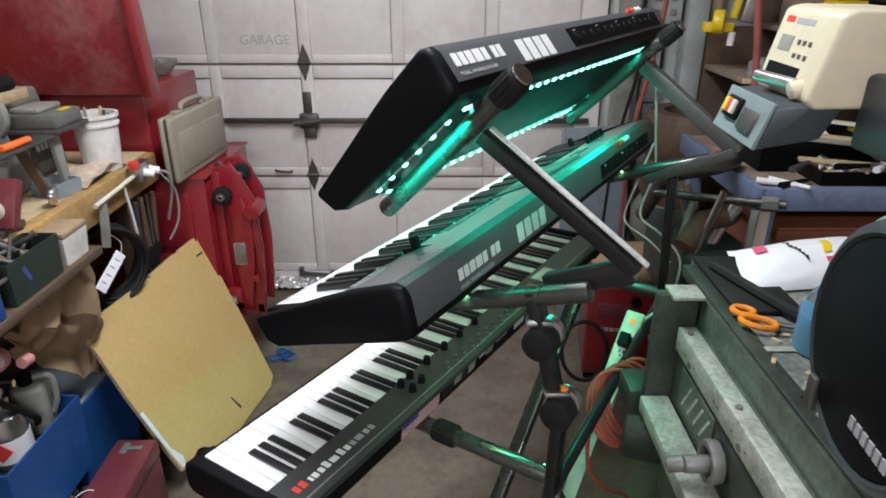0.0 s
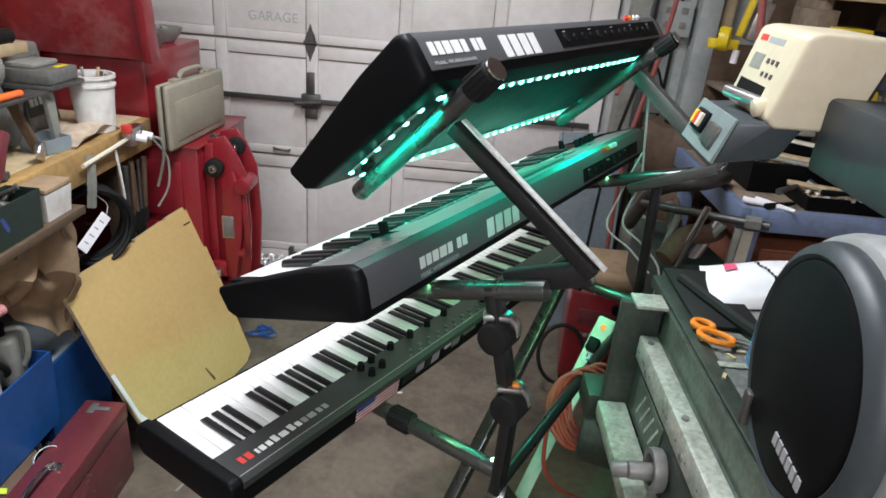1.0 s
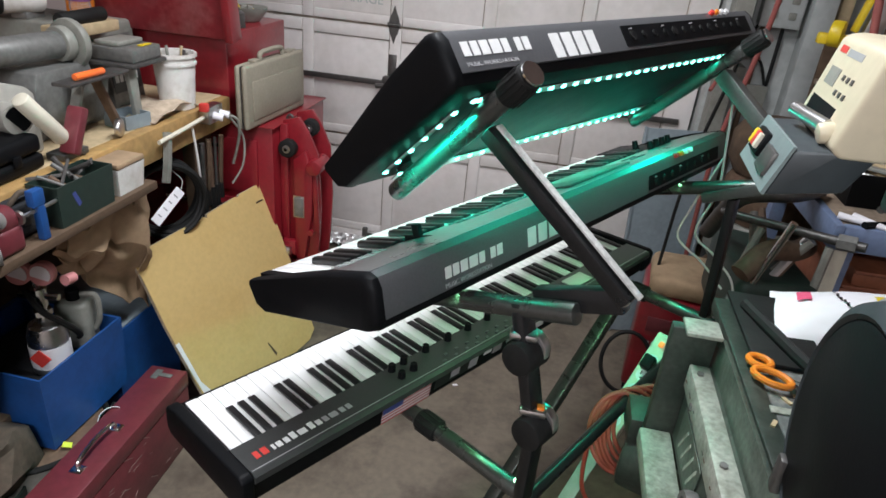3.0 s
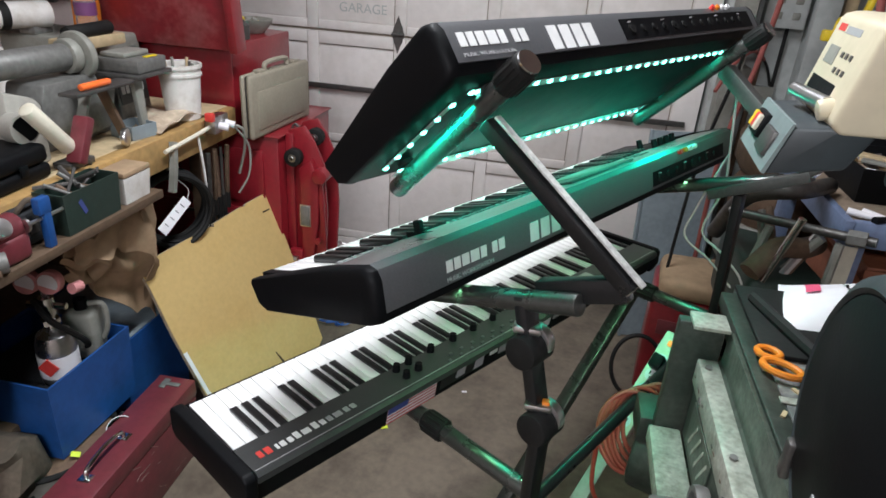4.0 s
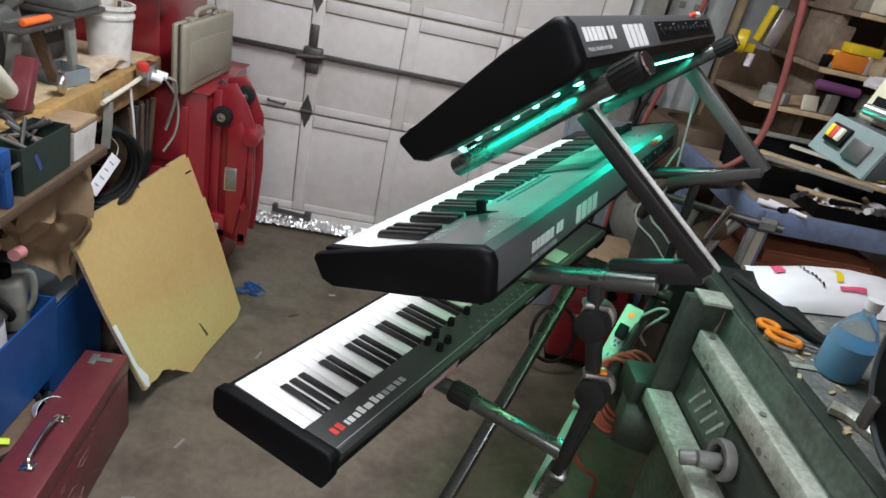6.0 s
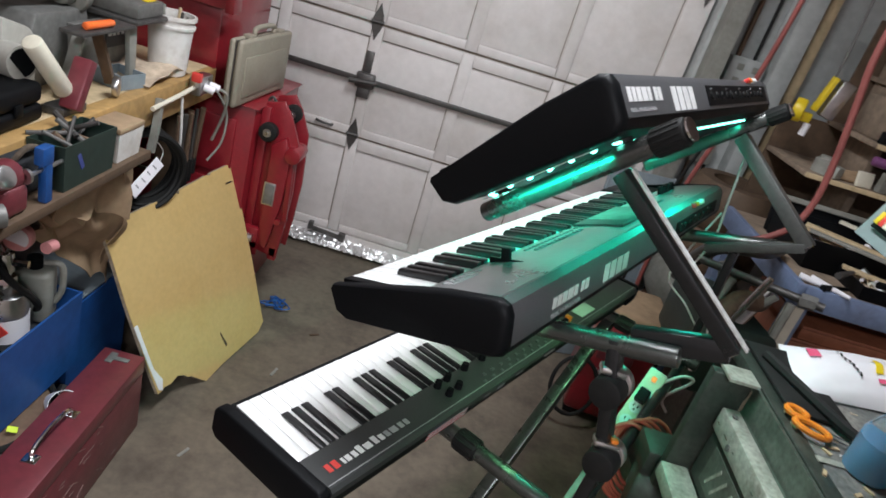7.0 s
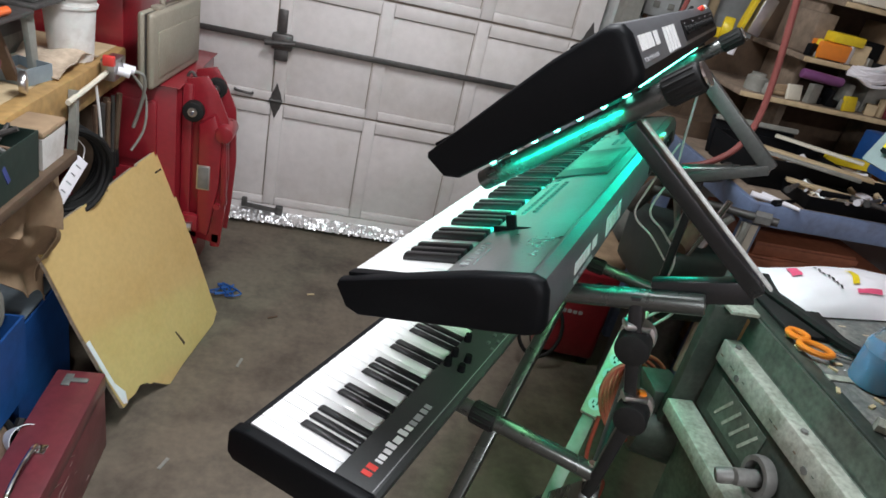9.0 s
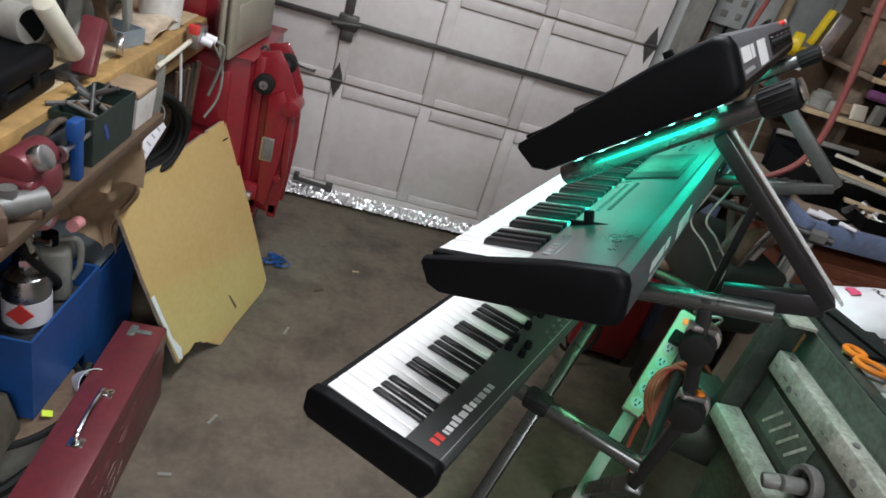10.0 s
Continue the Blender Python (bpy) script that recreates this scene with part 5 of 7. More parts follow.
part("pedestal", prism([(1.7, 0.97), (2.02, 0.97), (1.96, 1.15), (1.76, 1.15)], "x", -1.24, -1.12, 0.008), GREY_CAST, sd)
part("trunnion", prism([(1.86, 1.0), (1.95, 1.0), (1.99, 1.13), (1.84, 1.13)], "x", -1.1, -1.08, 0.003), GREY_CAST, sd)
part("trunnion", prism([(2.0, 0.975), (2.03, 0.975), (2.02, 1.134), (1.98, 1.134)], "x", -1.03, -1.015, 0.003), MACHINE_GREY, sd)
part("brace", bar((-1.04, 1.74, 0.98), (-1.06, 1.84, 1.13), 0.012, 0.03, (1, 0, 0), 0.003), MACHINE_GREY, sd)
part("brace", bar((-1.03, 1.93, 0.98), (-1.05, 1.88, 1.13), 0.012, 0.03, (1, 0, 0), 0.003), RUST, sd)
part("orange_grip", rod((-0.99, 1.735, 1.161), (-0.985, 1.84, 1.161), 0.0095, 14, None, None, 0.004), ORANGE_GLOW, sd, "bright orange guard grip")
hs = thing("machine_housing", "grey machine housing at the back of the bench", "machine")
part("body", box(-1.65, -1.3, 2.18, 2.43, 0.9706, 1.2, 0.012, None, 3), MACHINE_GREY, hs)
part("panel", box(-1.2995, -1.296, 2.21, 2.4, 1.0, 1.16, 0.002), GREY_CAST, hs)
part("duct", rod((-1.62, 1.95, 1.26), (-1.5, 2.25, 1.26), 0.042, 24, None, None, 0.006), BUCKET_WHITE, hs, "pale plastic duct")
part("duct_band", rod((-1.56, 2.1, 1.26), (-1.55, 2.125, 1.26), 0.045, 24), RUBBER, hs)
part("duct_saddle", box(-1.56, -1.5, 2.18, 2.26, 1.2, 1.222, 0.003), GREY_CAST, hs)
wbt = thing("water_bottle", "clear crinkled plastic bottle on the grey housing", "bottle", pose(-1.34, 2.23, 1.2005))
part("shell", spin([(0, 0), (0.03, 0), (0.033, 0.006)] + [(0.033 - 0.0025 * (k % 2), 0.02 + 0.016 * k) for k in range(8)] + [(0.032, 0.16), (0.02, 0.19), (0.012, 0.2), (0, 0.2)], 24), CLEAR_PLASTIC, wbt)
part("cap", rod((0, 0, 0.2), (0, 0, 0.216), 0.014, 16), BAG_WHITE, wbt)
part("band", spin([(0.0335, 0.07), (0.0342, 0.07), (0.0342, 0.11), (0.0335, 0.11)], 24), PURPLE, wbt)
oj = thing("orange_jug", "orange plastic tool body on the grey housing", "tool", pose(-1.42, 2.33, 1.2005, 0, 0, 20))
part("body", prism([(-0.04, 0), (0.04, 0), (0.05, 0.09), (0.02, 0.14), (-0.03, 0.13)], "x", -0.035, 0.035, 0.01, seg=3), ORANGE, oj)
part("grip", tube([(0, 0.03, 0.125), (0, 0.06, 0.15), (0, 0.075, 0.09)], 0.012, 10), BLACK_PLASTIC, oj, smooth=True)
bk = thing("bucket", "paint-spattered white plastic bucket with scraps in it", "bucket", pose(-1.015, 2.215, 0.9745))
part("wall", spin([(0, 0), (0.054, 0), (0.066, 0.165), (0.071, 0.165), (0.071, 0.176), (0.063, 0.176), (0.052, 0.004), (0, 0.004)], 32), BUCKET_WHITE, bk, smooth=False)
part("rim_band", spin([(0.065, 0.14), (0.069, 0.14), (0.0695, 0.148), (0.0655, 0.148)], 32), BUCKET_WHITE, bk)
for i in range(7):
    part("stick", rod((0.02 * math.cos(i * 1.3), 0.02 * math.sin(i * 1.3), 0.01), (0.045 * math.cos(i * 1.3), 0.045 * math.sin(i * 1.3), 0.165 + 0.012 * (i % 4)), 0.005, 8), (WOOD_PALE, DARK_STEEL, MACHINE_GREY)[i % 3], bk)


def rag_shape(u, v):
    return Vector((-1.16 + 0.2 * u, 2.0 + 0.26 * v, 0.974 + 0.028 * (1 + noise.noise(Vector((u * 4, v * 4, 2)))) * math.sin(math.pi * min(1, max(0, v))) + 0.004))


solid("rag", sheet(1, 1, 20, 20, rag_shape, 0.003), RAG, "crumpled dirty beige rag on the bench", "rag")
solid("wood_block", box(-1.25, -0.97, 2.18, 2.42, 0.9702, 0.9745, 0.002), WOOD_PALE, "thin pale wooden sheet on the bench end", "board")
gb = thing("small_tray", "small grey sheet-metal tray", "tray", pose(-1.035, 1.975, 0.9712, 0, 0, -14))
part("body", tray(-0.04, 0.05, -0.045, 0.045, 0, 0.04, 0.003), GREY_PAINT, gb)
db = thing("machine_box", "dark machine base with a pale maker's label", "machine base")
part("body", prism([(-1.24, 0.9702), (-1.1, 0.9702), (-1.118, 1.13), (-1.24, 1.13)], "y", 2.03, 2.18, 0.006), GREY_CAST, db)
part("label_plate", join(bmesh.new(), box(0, 0.002, 0.008, 0.142, 0.07, 0.14), pose(-1.1, 2.03, 0.9702, 0, -6.4, 0)), SATIN_BLACK, db)
for i, w in enumerate((0.016, 0.014, 0.012, 0.014, 0.018)):
    part("mark", join(bmesh.new(), box(0.001, 0.0034, 0.018 + i * 0.022, 0.018 + i * 0.022 + w, 0.1, 0.124), pose(-1.1, 2.03, 0.9702, 0, -6.4, 0)), PRINT_WHITE, db)
gun = thing("caulk_gun", "long cream tube in a maroon caulking gun", "caulking gun")
part("cartridge", rod((-0.995, 1.558, 1.145), (-0.982, 1.655, 1.025), 0.021, 20, None, None, 0.006), STRIP_IVORY, gun, "cream printed cartridge")
for i in range(3):
    p = Vector((-0.981, 1.545, 1.165)).lerp(Vector((-0.966, 1.655, 1.03)), 0.35 + i * 0.18)
    part("print", box(p.x - 0.006, p.x + 0.0015, p.y - 0.014, p.y + 0.01, p.z - 0.002, p.z + 0.002), PRINT_RED if i == 2 else PRINT_GREY, gun)
part("body", bar((-0.962, 1.7, 1.098), (-0.962, 1.645, 0.99), 0.028, 0.045, (1, 0, 0), 0.006), RED_BOX, gun, "maroon gun body")
part("trigger", bar((-0.968, 1.66, 1.0), (-0.97, 1.7, 0.975), 0.012, 0.02, (1, 0, 0), 0.003), DARK_STEEL, gun)
part("rest", box(-1.02, -0.967, 1.63, 1.72, 0.9715, 0.99, 0.003), DARK_STEEL, gun)
bc = thing("power_tool_case", "scuffed black plastic power tool case", "case", pose(-1.06, 1.455, 0.9715, 0, 0, 4))
part("lower_shell", box(-0.14, 0.08, -0.2, 0.135, 0, 0.036, 0.01, None, 3), BLACK_PLASTIC, bc)
part("upper_shell", box(-0.14, 0.08, -0.2, 0.135, 0.038, 0.084, 0.014, None, 3), BLACK_PLASTIC, bc)
pb = thing("bench_grinder_housing", "grey cast machine head with a round port", "machine part")
part("body", prism([(1.565, 0.9702), (1.69, 0.9702), (1.69, 1.12), (1.67, 1.14), (1.58, 1.17)], "x", -1.28, -1.07, 0.01), CASE_PALE, pb)
part("port", rod((-1.07, 1.585, 1.085), (-1.025, 1.575, 1.088), 0.037, 24), CASE_PALE, pb)
part("port_hole", rod((-1.0248, 1.575, 1.088), (-1.0235, 1.5746, 1.088), 0.031, 24), BLACK_PLASTIC, pb)
solid("pulley", rod((-0.985, 1.86, 1.0), (-0.97, 1.865, 1.0), 0.026, 20, None, None, 0.004), ALUMINIUM, "small aluminium pulley on the bench", "pulley")
part("latch", box(0.079, 0.085, -0.09, -0.065, 0.025, 0.052, 0.002), BLACK_PLASTIC, bc)
part("latch", box(0.079, 0.085, 0.03, 0.055, 0.025, 0.052, 0.002), BLACK_PLASTIC, bc)
tbag = thing("tool_bag", "limp dark canvas tool bag on the ledge", "tool bag")
part("body", jitter(box(-0.942, -0.9, 1.36, 1.468, 0.873, 0.965, 0.014, None, 3), 0.008, 14, 4), CLOTH_BLACK, tbag, smooth=True)
part("strap", tube([(-0.91, 1.38, 0.955), (-0.895, 1.4, 0.985), (-0.9, 1.44, 0.975), (-0.91, 1.455, 0.955)], 0.006, 8), RAG_DARK, tbag, smooth=True)
part("buckle", box(-0.9, -0.895, 1.4, 1.425, 0.905, 0.925, 0.002), DARK_STEEL, tbag)
# small red motor on the ledge
rm = thing("small_motor", "small maroon motor with a silver cap on the ledge", "motor", pose(-0.9, 1.32, 0.8725))
part("body", box(-0.035, 0.035, -0.055, 0.05, 0, 0.06, 0.012, None, 3), RED_BOX, rm)
part("housing", rod((0, -0.05, 0.07), (0, 0.045, 0.07), 0.032, 24, None, None, 0.006), RED_BOX, rm)
part("cap", rod((0.02, -0.02, 0.085), (0.042, -0.02, 0.098), 0.022, 20, None, None, 0.005), ALUMINIUM, rm, "silver cap")
part("shaft", rod((0, 0.045, 0.07), (0, 0.075, 0.07), 0.006, 12), DARK_STEEL, rm)
# loose junk along the bench and ledge
random.seed(31)
for i in range(46):
    on_ledge = i < 16
    if on_ledge:
        x, y, z = random.uniform(-0.94, -0.89), random.uniform(0.9, 1.25), 0.8725
    elif i < 30:
        x, y, z = random.uniform(-1.7, -1.0), random.uniform(0.8, 1.45), 0.9705
    else:
        x, y, z = random.uniform(-1.75, -1.35), random.uniform(1.5, 2.4), 0.9705
    mt = random.choice((GREY_CAST, RUST, BLACK_PLASTIC, RED_BOX, DARK_STEEL, WOOD_DARK) if on_ledge else (GREY_CAST, RUST, BLACK_PLASTIC, MACHINE_GREY, WOOD, RED_BOX, BLUE_PAINT, DARK_STEEL, STRIP_IVORY))
    k = i % 4
    s = random.uniform(0.03, 0.065)
    names = ("scrap_block", "small_can", "offcut", "fitting")[k]
    if k == 0:
        b = box(-s, s, -s * 0.7, s * 0.7, 0, s * 0.9, 0.004)
    elif k == 1:
        b = spin([(0, 0), (s * 0.55, 0), (s * 0.55, s * 1.6), (s * 0.3, s * 1.75), (0, s * 1.8)], 16)
    elif k == 2:
        b = box(-s * 1.6, s * 1.6, -s * 0.4, s * 0.4, 0, s * 0.4, 0.003)
    else:
        b = rod((-s, 0, s * 0.4), (s, 0, s * 0.4), s * 0.4, 12, None, rod((0, 0, s * 0.4), (0, 0, s), s * 0.25, 10))
    solid(names, b, mt, ("odd block of scrap on the bench", "small can among the bench clutter", "short offcut among the bench clutter", "pipe fitting among the bench clutter")[k], "clutter",
          pose(x, y, z, 0, 0, random.uniform(0, 180)), "bench clutter")
# wall shelf above the bench with tins
ws = thing("wall_shelf", "rough wooden wall shelf above the bench", "shelf")
part("board", box(-1.8, -1.5, 0.6, 2.9, 1.45, 1.475, 0.003), WOOD_DARK, ws)
for y in (0.8, 1.7, 2.6):
    part("shelf_bracket", prism([(-1.8, 1.25), (-1.78, 1.25), (-1.55, 1.45), (-1.8, 1.45)], "y", y, y + 0.02), DARK_STEEL, ws)
random.seed(5)
for i in range(14):
    y = 0.75 + i * 0.15
    h, r = random.uniform(0.08, 0.2), random.uniform(0.035, 0.06)
    solid("tin", spin([(0, 0), (r, 0), (r, h), (r * 0.9, h + 0.006), (0, h + 0.004)], 18, None, pose(-1.63, y, 1.4755)), random.choice((GREY_CAST, BUCKET_WHITE, RUST, YELLOW, RED_BOX, MACHINE_GREY)),
          "old tin on the wall shelf", "tin", group="tins on the shelf")
for i in range(9):
    y = 1.0 + i * 0.17
    solid("bottle", spin([(0, 0), (0.035, 0), (0.037, 0.1), (0.03, 0.15), (0.013, 0.18), (0.013, 0.21), (0, 0.21)], 16, None, pose(-1.5 + 0.08 * math.sin(i * 2.1), y, 0.9705)),
          (CLEAR_PLASTIC, BUCKET_WHITE, ORANGE, BLACK_PLASTIC, MACHINE_GREY)[i % 5], ("clear plastic bottle", "white plastic bottle", "orange plastic bottle", "black plastic bottle", "grey plastic bottle")[i % 5] + " at the back of the bench", "bottle", group="bench bottles")

# litter on the floor
solid("blue_string", tube([(-0.67 + 0.045 * math.sin(i * 2.4) + 0.005 * i, 2.63 + 0.05 * math.cos(i * 1.9), 0.008 + 0.006 * (i % 3)) for i in range(14)], 0.0035, 6, 4), BLUE_PAINT, "tangle of blue string on the floor", "string")
solid("tape_flag", box(-0.012, 0.012, -0.016, 0.016, 0, 0.004, 0.001), bpy.data.materials["fluorescent_tag"], "small fluorescent yellow scrap on the floor", "scrap", pose(-0.24, 2.03, 0.0, 0, 0, 25))
for i, (x, y, a, l) in enumerate(((-0.62, 1.72, 70, 0.045), (-0.68, 1.5, 10, 0.035), (-0.43, 2.5, 35, 0.04), (-0.3, 2.7, 15, 0.03), (-0.5, 2.2, 80, 0.05), (0.0, 2.3, 20, 0.02))):
    solid("litter", box(-l / 2, l / 2, -0.005, 0.005, 0, 0.003, 0.001), (MACHINE_GREY, MACHINE_GREY, WOOD_DARK, WOOD_PALE, MACHINE_GREY, BAG_WHITE)[i], "small scrap of litter on the floor", "litter", pose(x, y, 0.0, 0, 0, a), "floor litter")

# ---- east side: radial arm saw ----
saw = thing("radial_arm_saw", "old green and cream radial arm saw with a dark table", "radial arm saw")
part("table_trim", box(0.5745, 0.6065, 0.3, 1.46, 0.965, 0.9905, 0.003), GREEN_DARK, saw, "dark edge band of the table")
part("table_board", box(0.607, 1.35, 0.3, 1.5, 0.962, 0.99, 0.003), TABLE_TOP, saw, "scuffed dark table top")
part("top_channel", prism([(0.5575, 0.9), (0.5735, 0.9), (0.5735, 0.987), (0.5645, 0.989), (0.5635, 0.93), (0.5575, 0.925)], "y", 0.3, 1.31, 0.001), GREEN_STEEL, saw, "green steel channel")
part("pale_rail", box(0.522, 0.557, 0.3, 1.3, 0.885, 0.934, 0.004), PALE_RAIL, saw, "pale worn front rail")
part("web", box(0.53, 0.542, 0.3, 1.3, 0.77, 0.884, 0.002), GREEN_DARK, saw)
part("lower_rail", box(0.472, 0.529, 0.3, 1.31, 0.735, 0.769, 0.004), PALE_RAIL, saw)
part("end_post", box(0.482, 0.56, 1.311, 1.335, 0.7, 0.995, 0.003), GREEN_DARK, saw, "dark end plate")
part("end_cap", box(0.5, 0.56, 1.285, 1.34, 0.9955, 1.003, 0.002), PALE_RAIL, saw)
part("stripe_plate", box(0.527, 0.5295, 1.1, 1.26, 0.79, 0.87, 0.001), GREEN_STEEL, saw)
for i in range(4):
    part("stripe", join(bmesh.new(), box(0, 0.001, -0.003, 0.003, -0.03, 0.03), pose(0.526, 1.13 + i * 0.03, 0.83, 30)), PALE_RAIL, saw)
lockk = part("lock_handle", rod((0.47, 1.06, 0.815), (0.52, 1.06, 0.815), 0.015, 18, None, None, 0.004), GREY_CAST, saw, "grey cast lock handle")
part("ring", spin([(0.026, -0.01), (0.035, -0.01), (0.037, 0.0), (0.035, 0.01), (0.026, 0.01), (0.026, -0.01)], 24, None, pose(0.515, 1.06, 0.82, 0, 90, 0)), GREY_CAST, lockk, smooth=False)
part("grip_stub", rod((0.45, 1.075, 0.8), (0.485, 1.065, 0.813), 0.014, 14, None, None, 0.004), GREY_CAST, lockk)
part("stand_panel", prism([(0.35, 0.0), (1.25, 0.0), (1.3, 0.7), (0.3, 0.7)], "x", 0.53, 0.54), GREEN_STEEL, saw)
part("stand_panel", prism([(0.54, 0.0), (1.3, 0.0), (1.3, 0.7), (0.54, 0.7)], "y", 1.28, 1.29), GREEN_STEEL, saw)
part("under_motor", rod((0.478, 1.395, 0.64), (0.6, 1.35, 0.64), 0.078, 28, None, None, 0.01), GREEN_DARK, saw, "round dark housing")
part("under_bracket", box(0.46, 0.53, 1.336, 1.42, 0.7, 0.76, 0.004), GREEN_DARK, saw)
# arm, head and motor
HM = pose(0.46, 0.985, 0) @ pose(0, 0, 0, 0, 0, -3) @ pose(-0.46, -0.985, 0)
part("arm", prism([(0.505, 1.414), (0.53, 1.508), (1.4, 1.508), (1.4, 1.465), (0.57, 1.46), (0.525, 1.372), (0.452, 1.358), (0.468, 1.41)], "y", 0.985, 1.13, 0.004), SLATE, saw, "dark slate arm", m=HM)
part("head_face", prism([(0.498, 1.416), (0.52, 1.512), (0.535, 1.517), (0.625, 1.516), (0.595, 1.41), (0.508, 1.407)], "y", 0.981, 1.136, 0.006, seg=3), CREAM, saw, "cream enamelled control face", m=HM)
part("column", rod((1.35, 1.06, 0.99), (1.35, 1.06, 1.47), 0.05, 24), ALUMINIUM, saw, m=HM)


def face_plate(name, v0, v1, w0, w1, thick, mat, label=""):
    """A thin plate on the sloped cream face: v across from near to far, w up."""
    b = bmesh.new()
    n = Vector((-0.975, 0, 0.223))
    lo = [Vector((0.4985 + 0.021 * w, 0.985 + 0.147 * v, 1.416 + 0.093 * w)) for v, w in ((v0, w0), (v1, w0), (v1, w1), (v0, w1))]
    a = [b.verts.new(p - n * 0.004) for p in lo]
    c = [b.verts.new(p + n * thick) for p in lo]
    b.faces.new(a)
    b.faces.new(c[::-1])
    for i in range(4):
        b.faces.new((a[i], a[(i + 1) % 4], c[(i + 1) % 4], c[i]))
    return part(name, b, mat, saw, label, m=HM)


face_plate("display", 0.62, 0.86, 0.5, 0.7, 0.001, MACHINE_GREY)
face_plate("mark", 0.74, 0.9, 0.86, 0.94, 0.0006, PRINT_RED)
face_plate("mark", 0.36, 0.7, 0.85, 0.93, 0.0006, PRINT_GREY)
for r in range(2):
    for c in range(3):
        v, w = 0.5 - c * 0.1, 0.64 - r * 0.17
        face_plate("button", v - 0.022, v + 0.022, w - 0.03, w + 0.03, 0.0015, DARK_STEEL)
face_plate("cavity", 0.3, 0.92, 0.06, 0.34, 0.0006, BLACK_PLASTIC, "dark recess under the controls")
part("elevation_crank", rod((0.486, 1.1, 1.43), (0.5, 1.02, 1.43), 0.008, 14), ALUMINIUM, saw, m=HM)
part("crank_boss", rod((0.49, 1.012, 1.424), (0.506, 1.012, 1.428), 0.011, 20, None, None, 0.003), CREAM, saw, m=HM)
part("switch_panel", prism([(0.448, 1.36), (0.466, 1.413), (0.469, 1.413), (0.452, 1.358)], "y", 0.986, 1.129), SWITCH_GREY, saw, "blue-grey switch panel", m=HM)
sw = part("switch", join(bmesh.new(), box(-0.004, 0.004, -0.022, 0.022, -0.014, 0.014, 0.002), pose(0.4565, 1.085, 1.391, 0, 18.5, 0)), BLACK_PLASTIC, saw, "black power switch with a yellow and red rocker", m=HM)
for i, mt in enumerate((YELLOW, PRINT_RED, STRIP_IVORY)):
    part("rocker", join(bmesh.new(), box(-0.008, -0.003, -0.0052, 0.0052, -0.009, 0.009, 0.0015), pose(0.4565, 1.097 - i * 0.0115, 1.392, 0, 18.5, 0)), mt, sw)
part("key_cover", join(bmesh.new(), box(-0.005, 0.002, -0.022, 0.02, -0.014, 0.014, 0.002), pose(0.4565, 1.03, 1.384, 0, 18.5, 0)), DARK_STEEL, saw, m=HM)
part("trim_line", prism([(0.589, 1.411), (0.619, 1.5145), (0.6215, 1.514), (0.5915, 1.41)], "y", 0.979, 0.982), BLACK_KEY, saw, m=HM)
MR = pose(0.515, 0.78, 0, 0, 0, -6) @ pose(-0.515, -0.78, 0)
MM = MR @ pose(0.51, 0.78, 1.2, 0, 90, 0) @ Matrix.Scale(0.94, 4)
mo = part("motor", spin([(0, 0.022), (0.15, 0.022), (0.158, 0.026), (0.162, 0.04), (0.162, 0.075), (0.15, 0.085), (0.14, 0.22), (0.1, 0.26), (0, 0.27)], 56, None, MM), CAST_SILVER, saw, "silver-rimmed round saw motor")
part("end_cover", spin([(0, -0.004), (0.122, -0.004), (0.128, 0.0), (0.1285, 0.02), (0, 0.02)], 56, None, MM), BLACK_PLASTIC, mo, "matte black end cover")
part("cover_ring", spin([(0.1292, 0.0), (0.134, -0.003), (0.146, 0.004), (0.15, 0.014), (0.15, 0.0215), (0.1292, 0.0215)], 56, None, MM), SLATE, mo, "dark grey bevelled ring")
part("clip", box(0.5, 0.5105, 0.85, 0.866, 1.08, 1.125, 0.003), DARK_STEEL, mo, m=MR)
for i in range(6):
    part("mark", box(0.5045, 0.5066, 0.7 + i * 0.013, 0.709 + i * 0.013, 1.12, 1.134), PRINT_GREY, mo, m=MR)
part("yoke", box(0.56, 0.76, 0.72, 0.984, 1.362, 1.45, 0.008), SLATE, saw)
part("yoke_neck", box(0.6, 0.72, 0.72, 0.84, 1.33, 1.3615, 0.004), SLATE, saw)
part("guard", tube([(0.6, 1.01, 1.0), (0.63, 0.98, 1.0), (0.66, 0.86, 1.0), (0.65, 0.72, 1.01)], 0.012, 6), PALE_RAIL, saw)

# on the saw table
sc = thing("scissors", "pair of scissors with orange plastic handles", "scissors", pose(0.605, 1.21, 0.991, 0, 0, -30) @ Matrix.Scale(0.78, 4))
for cx, cy, rx, ry in ((-0.015, 0.028, 0.022, 0.018), (0.022, -0.012, 0.036, 0.022)):
    part("handle", tube([(cx + rx * math.cos(a), cy + ry * math.sin(a), 0.016) for a in [2 * math.pi * k / 14 for k in range(14)]], 0.0075, 8, 3, True), ORANGE, sc, "orange finger loop", smooth=True)
for s in (-1, 1):
    part("blade", prism([(0.04, 0.004 * s + 0.012), (0.06, 0.008 * s + 0.012), (0.16, 0.004 * s + 0.03), (0.06, 0.018 + 0.004 * s)], "z", 0.008 + 0.002 * s, 0.0105 + 0.002 * s), CHROME, sc)


def bag_shape(u, v):
    x = 0.64 + 0.42 * u + 0.05 * v
    y = 1.32 + 0.2 * v + 0.06 * u
    bulge = math.sin(math.pi * u) ** 0.6 * math.sin(math.pi * v) ** 0.6
    return Vector((x, y, 0.994 + 0.05 * bulge + 0.012 * bulge * noise.noise(Vector((u * 6, v * 6, 4)))))


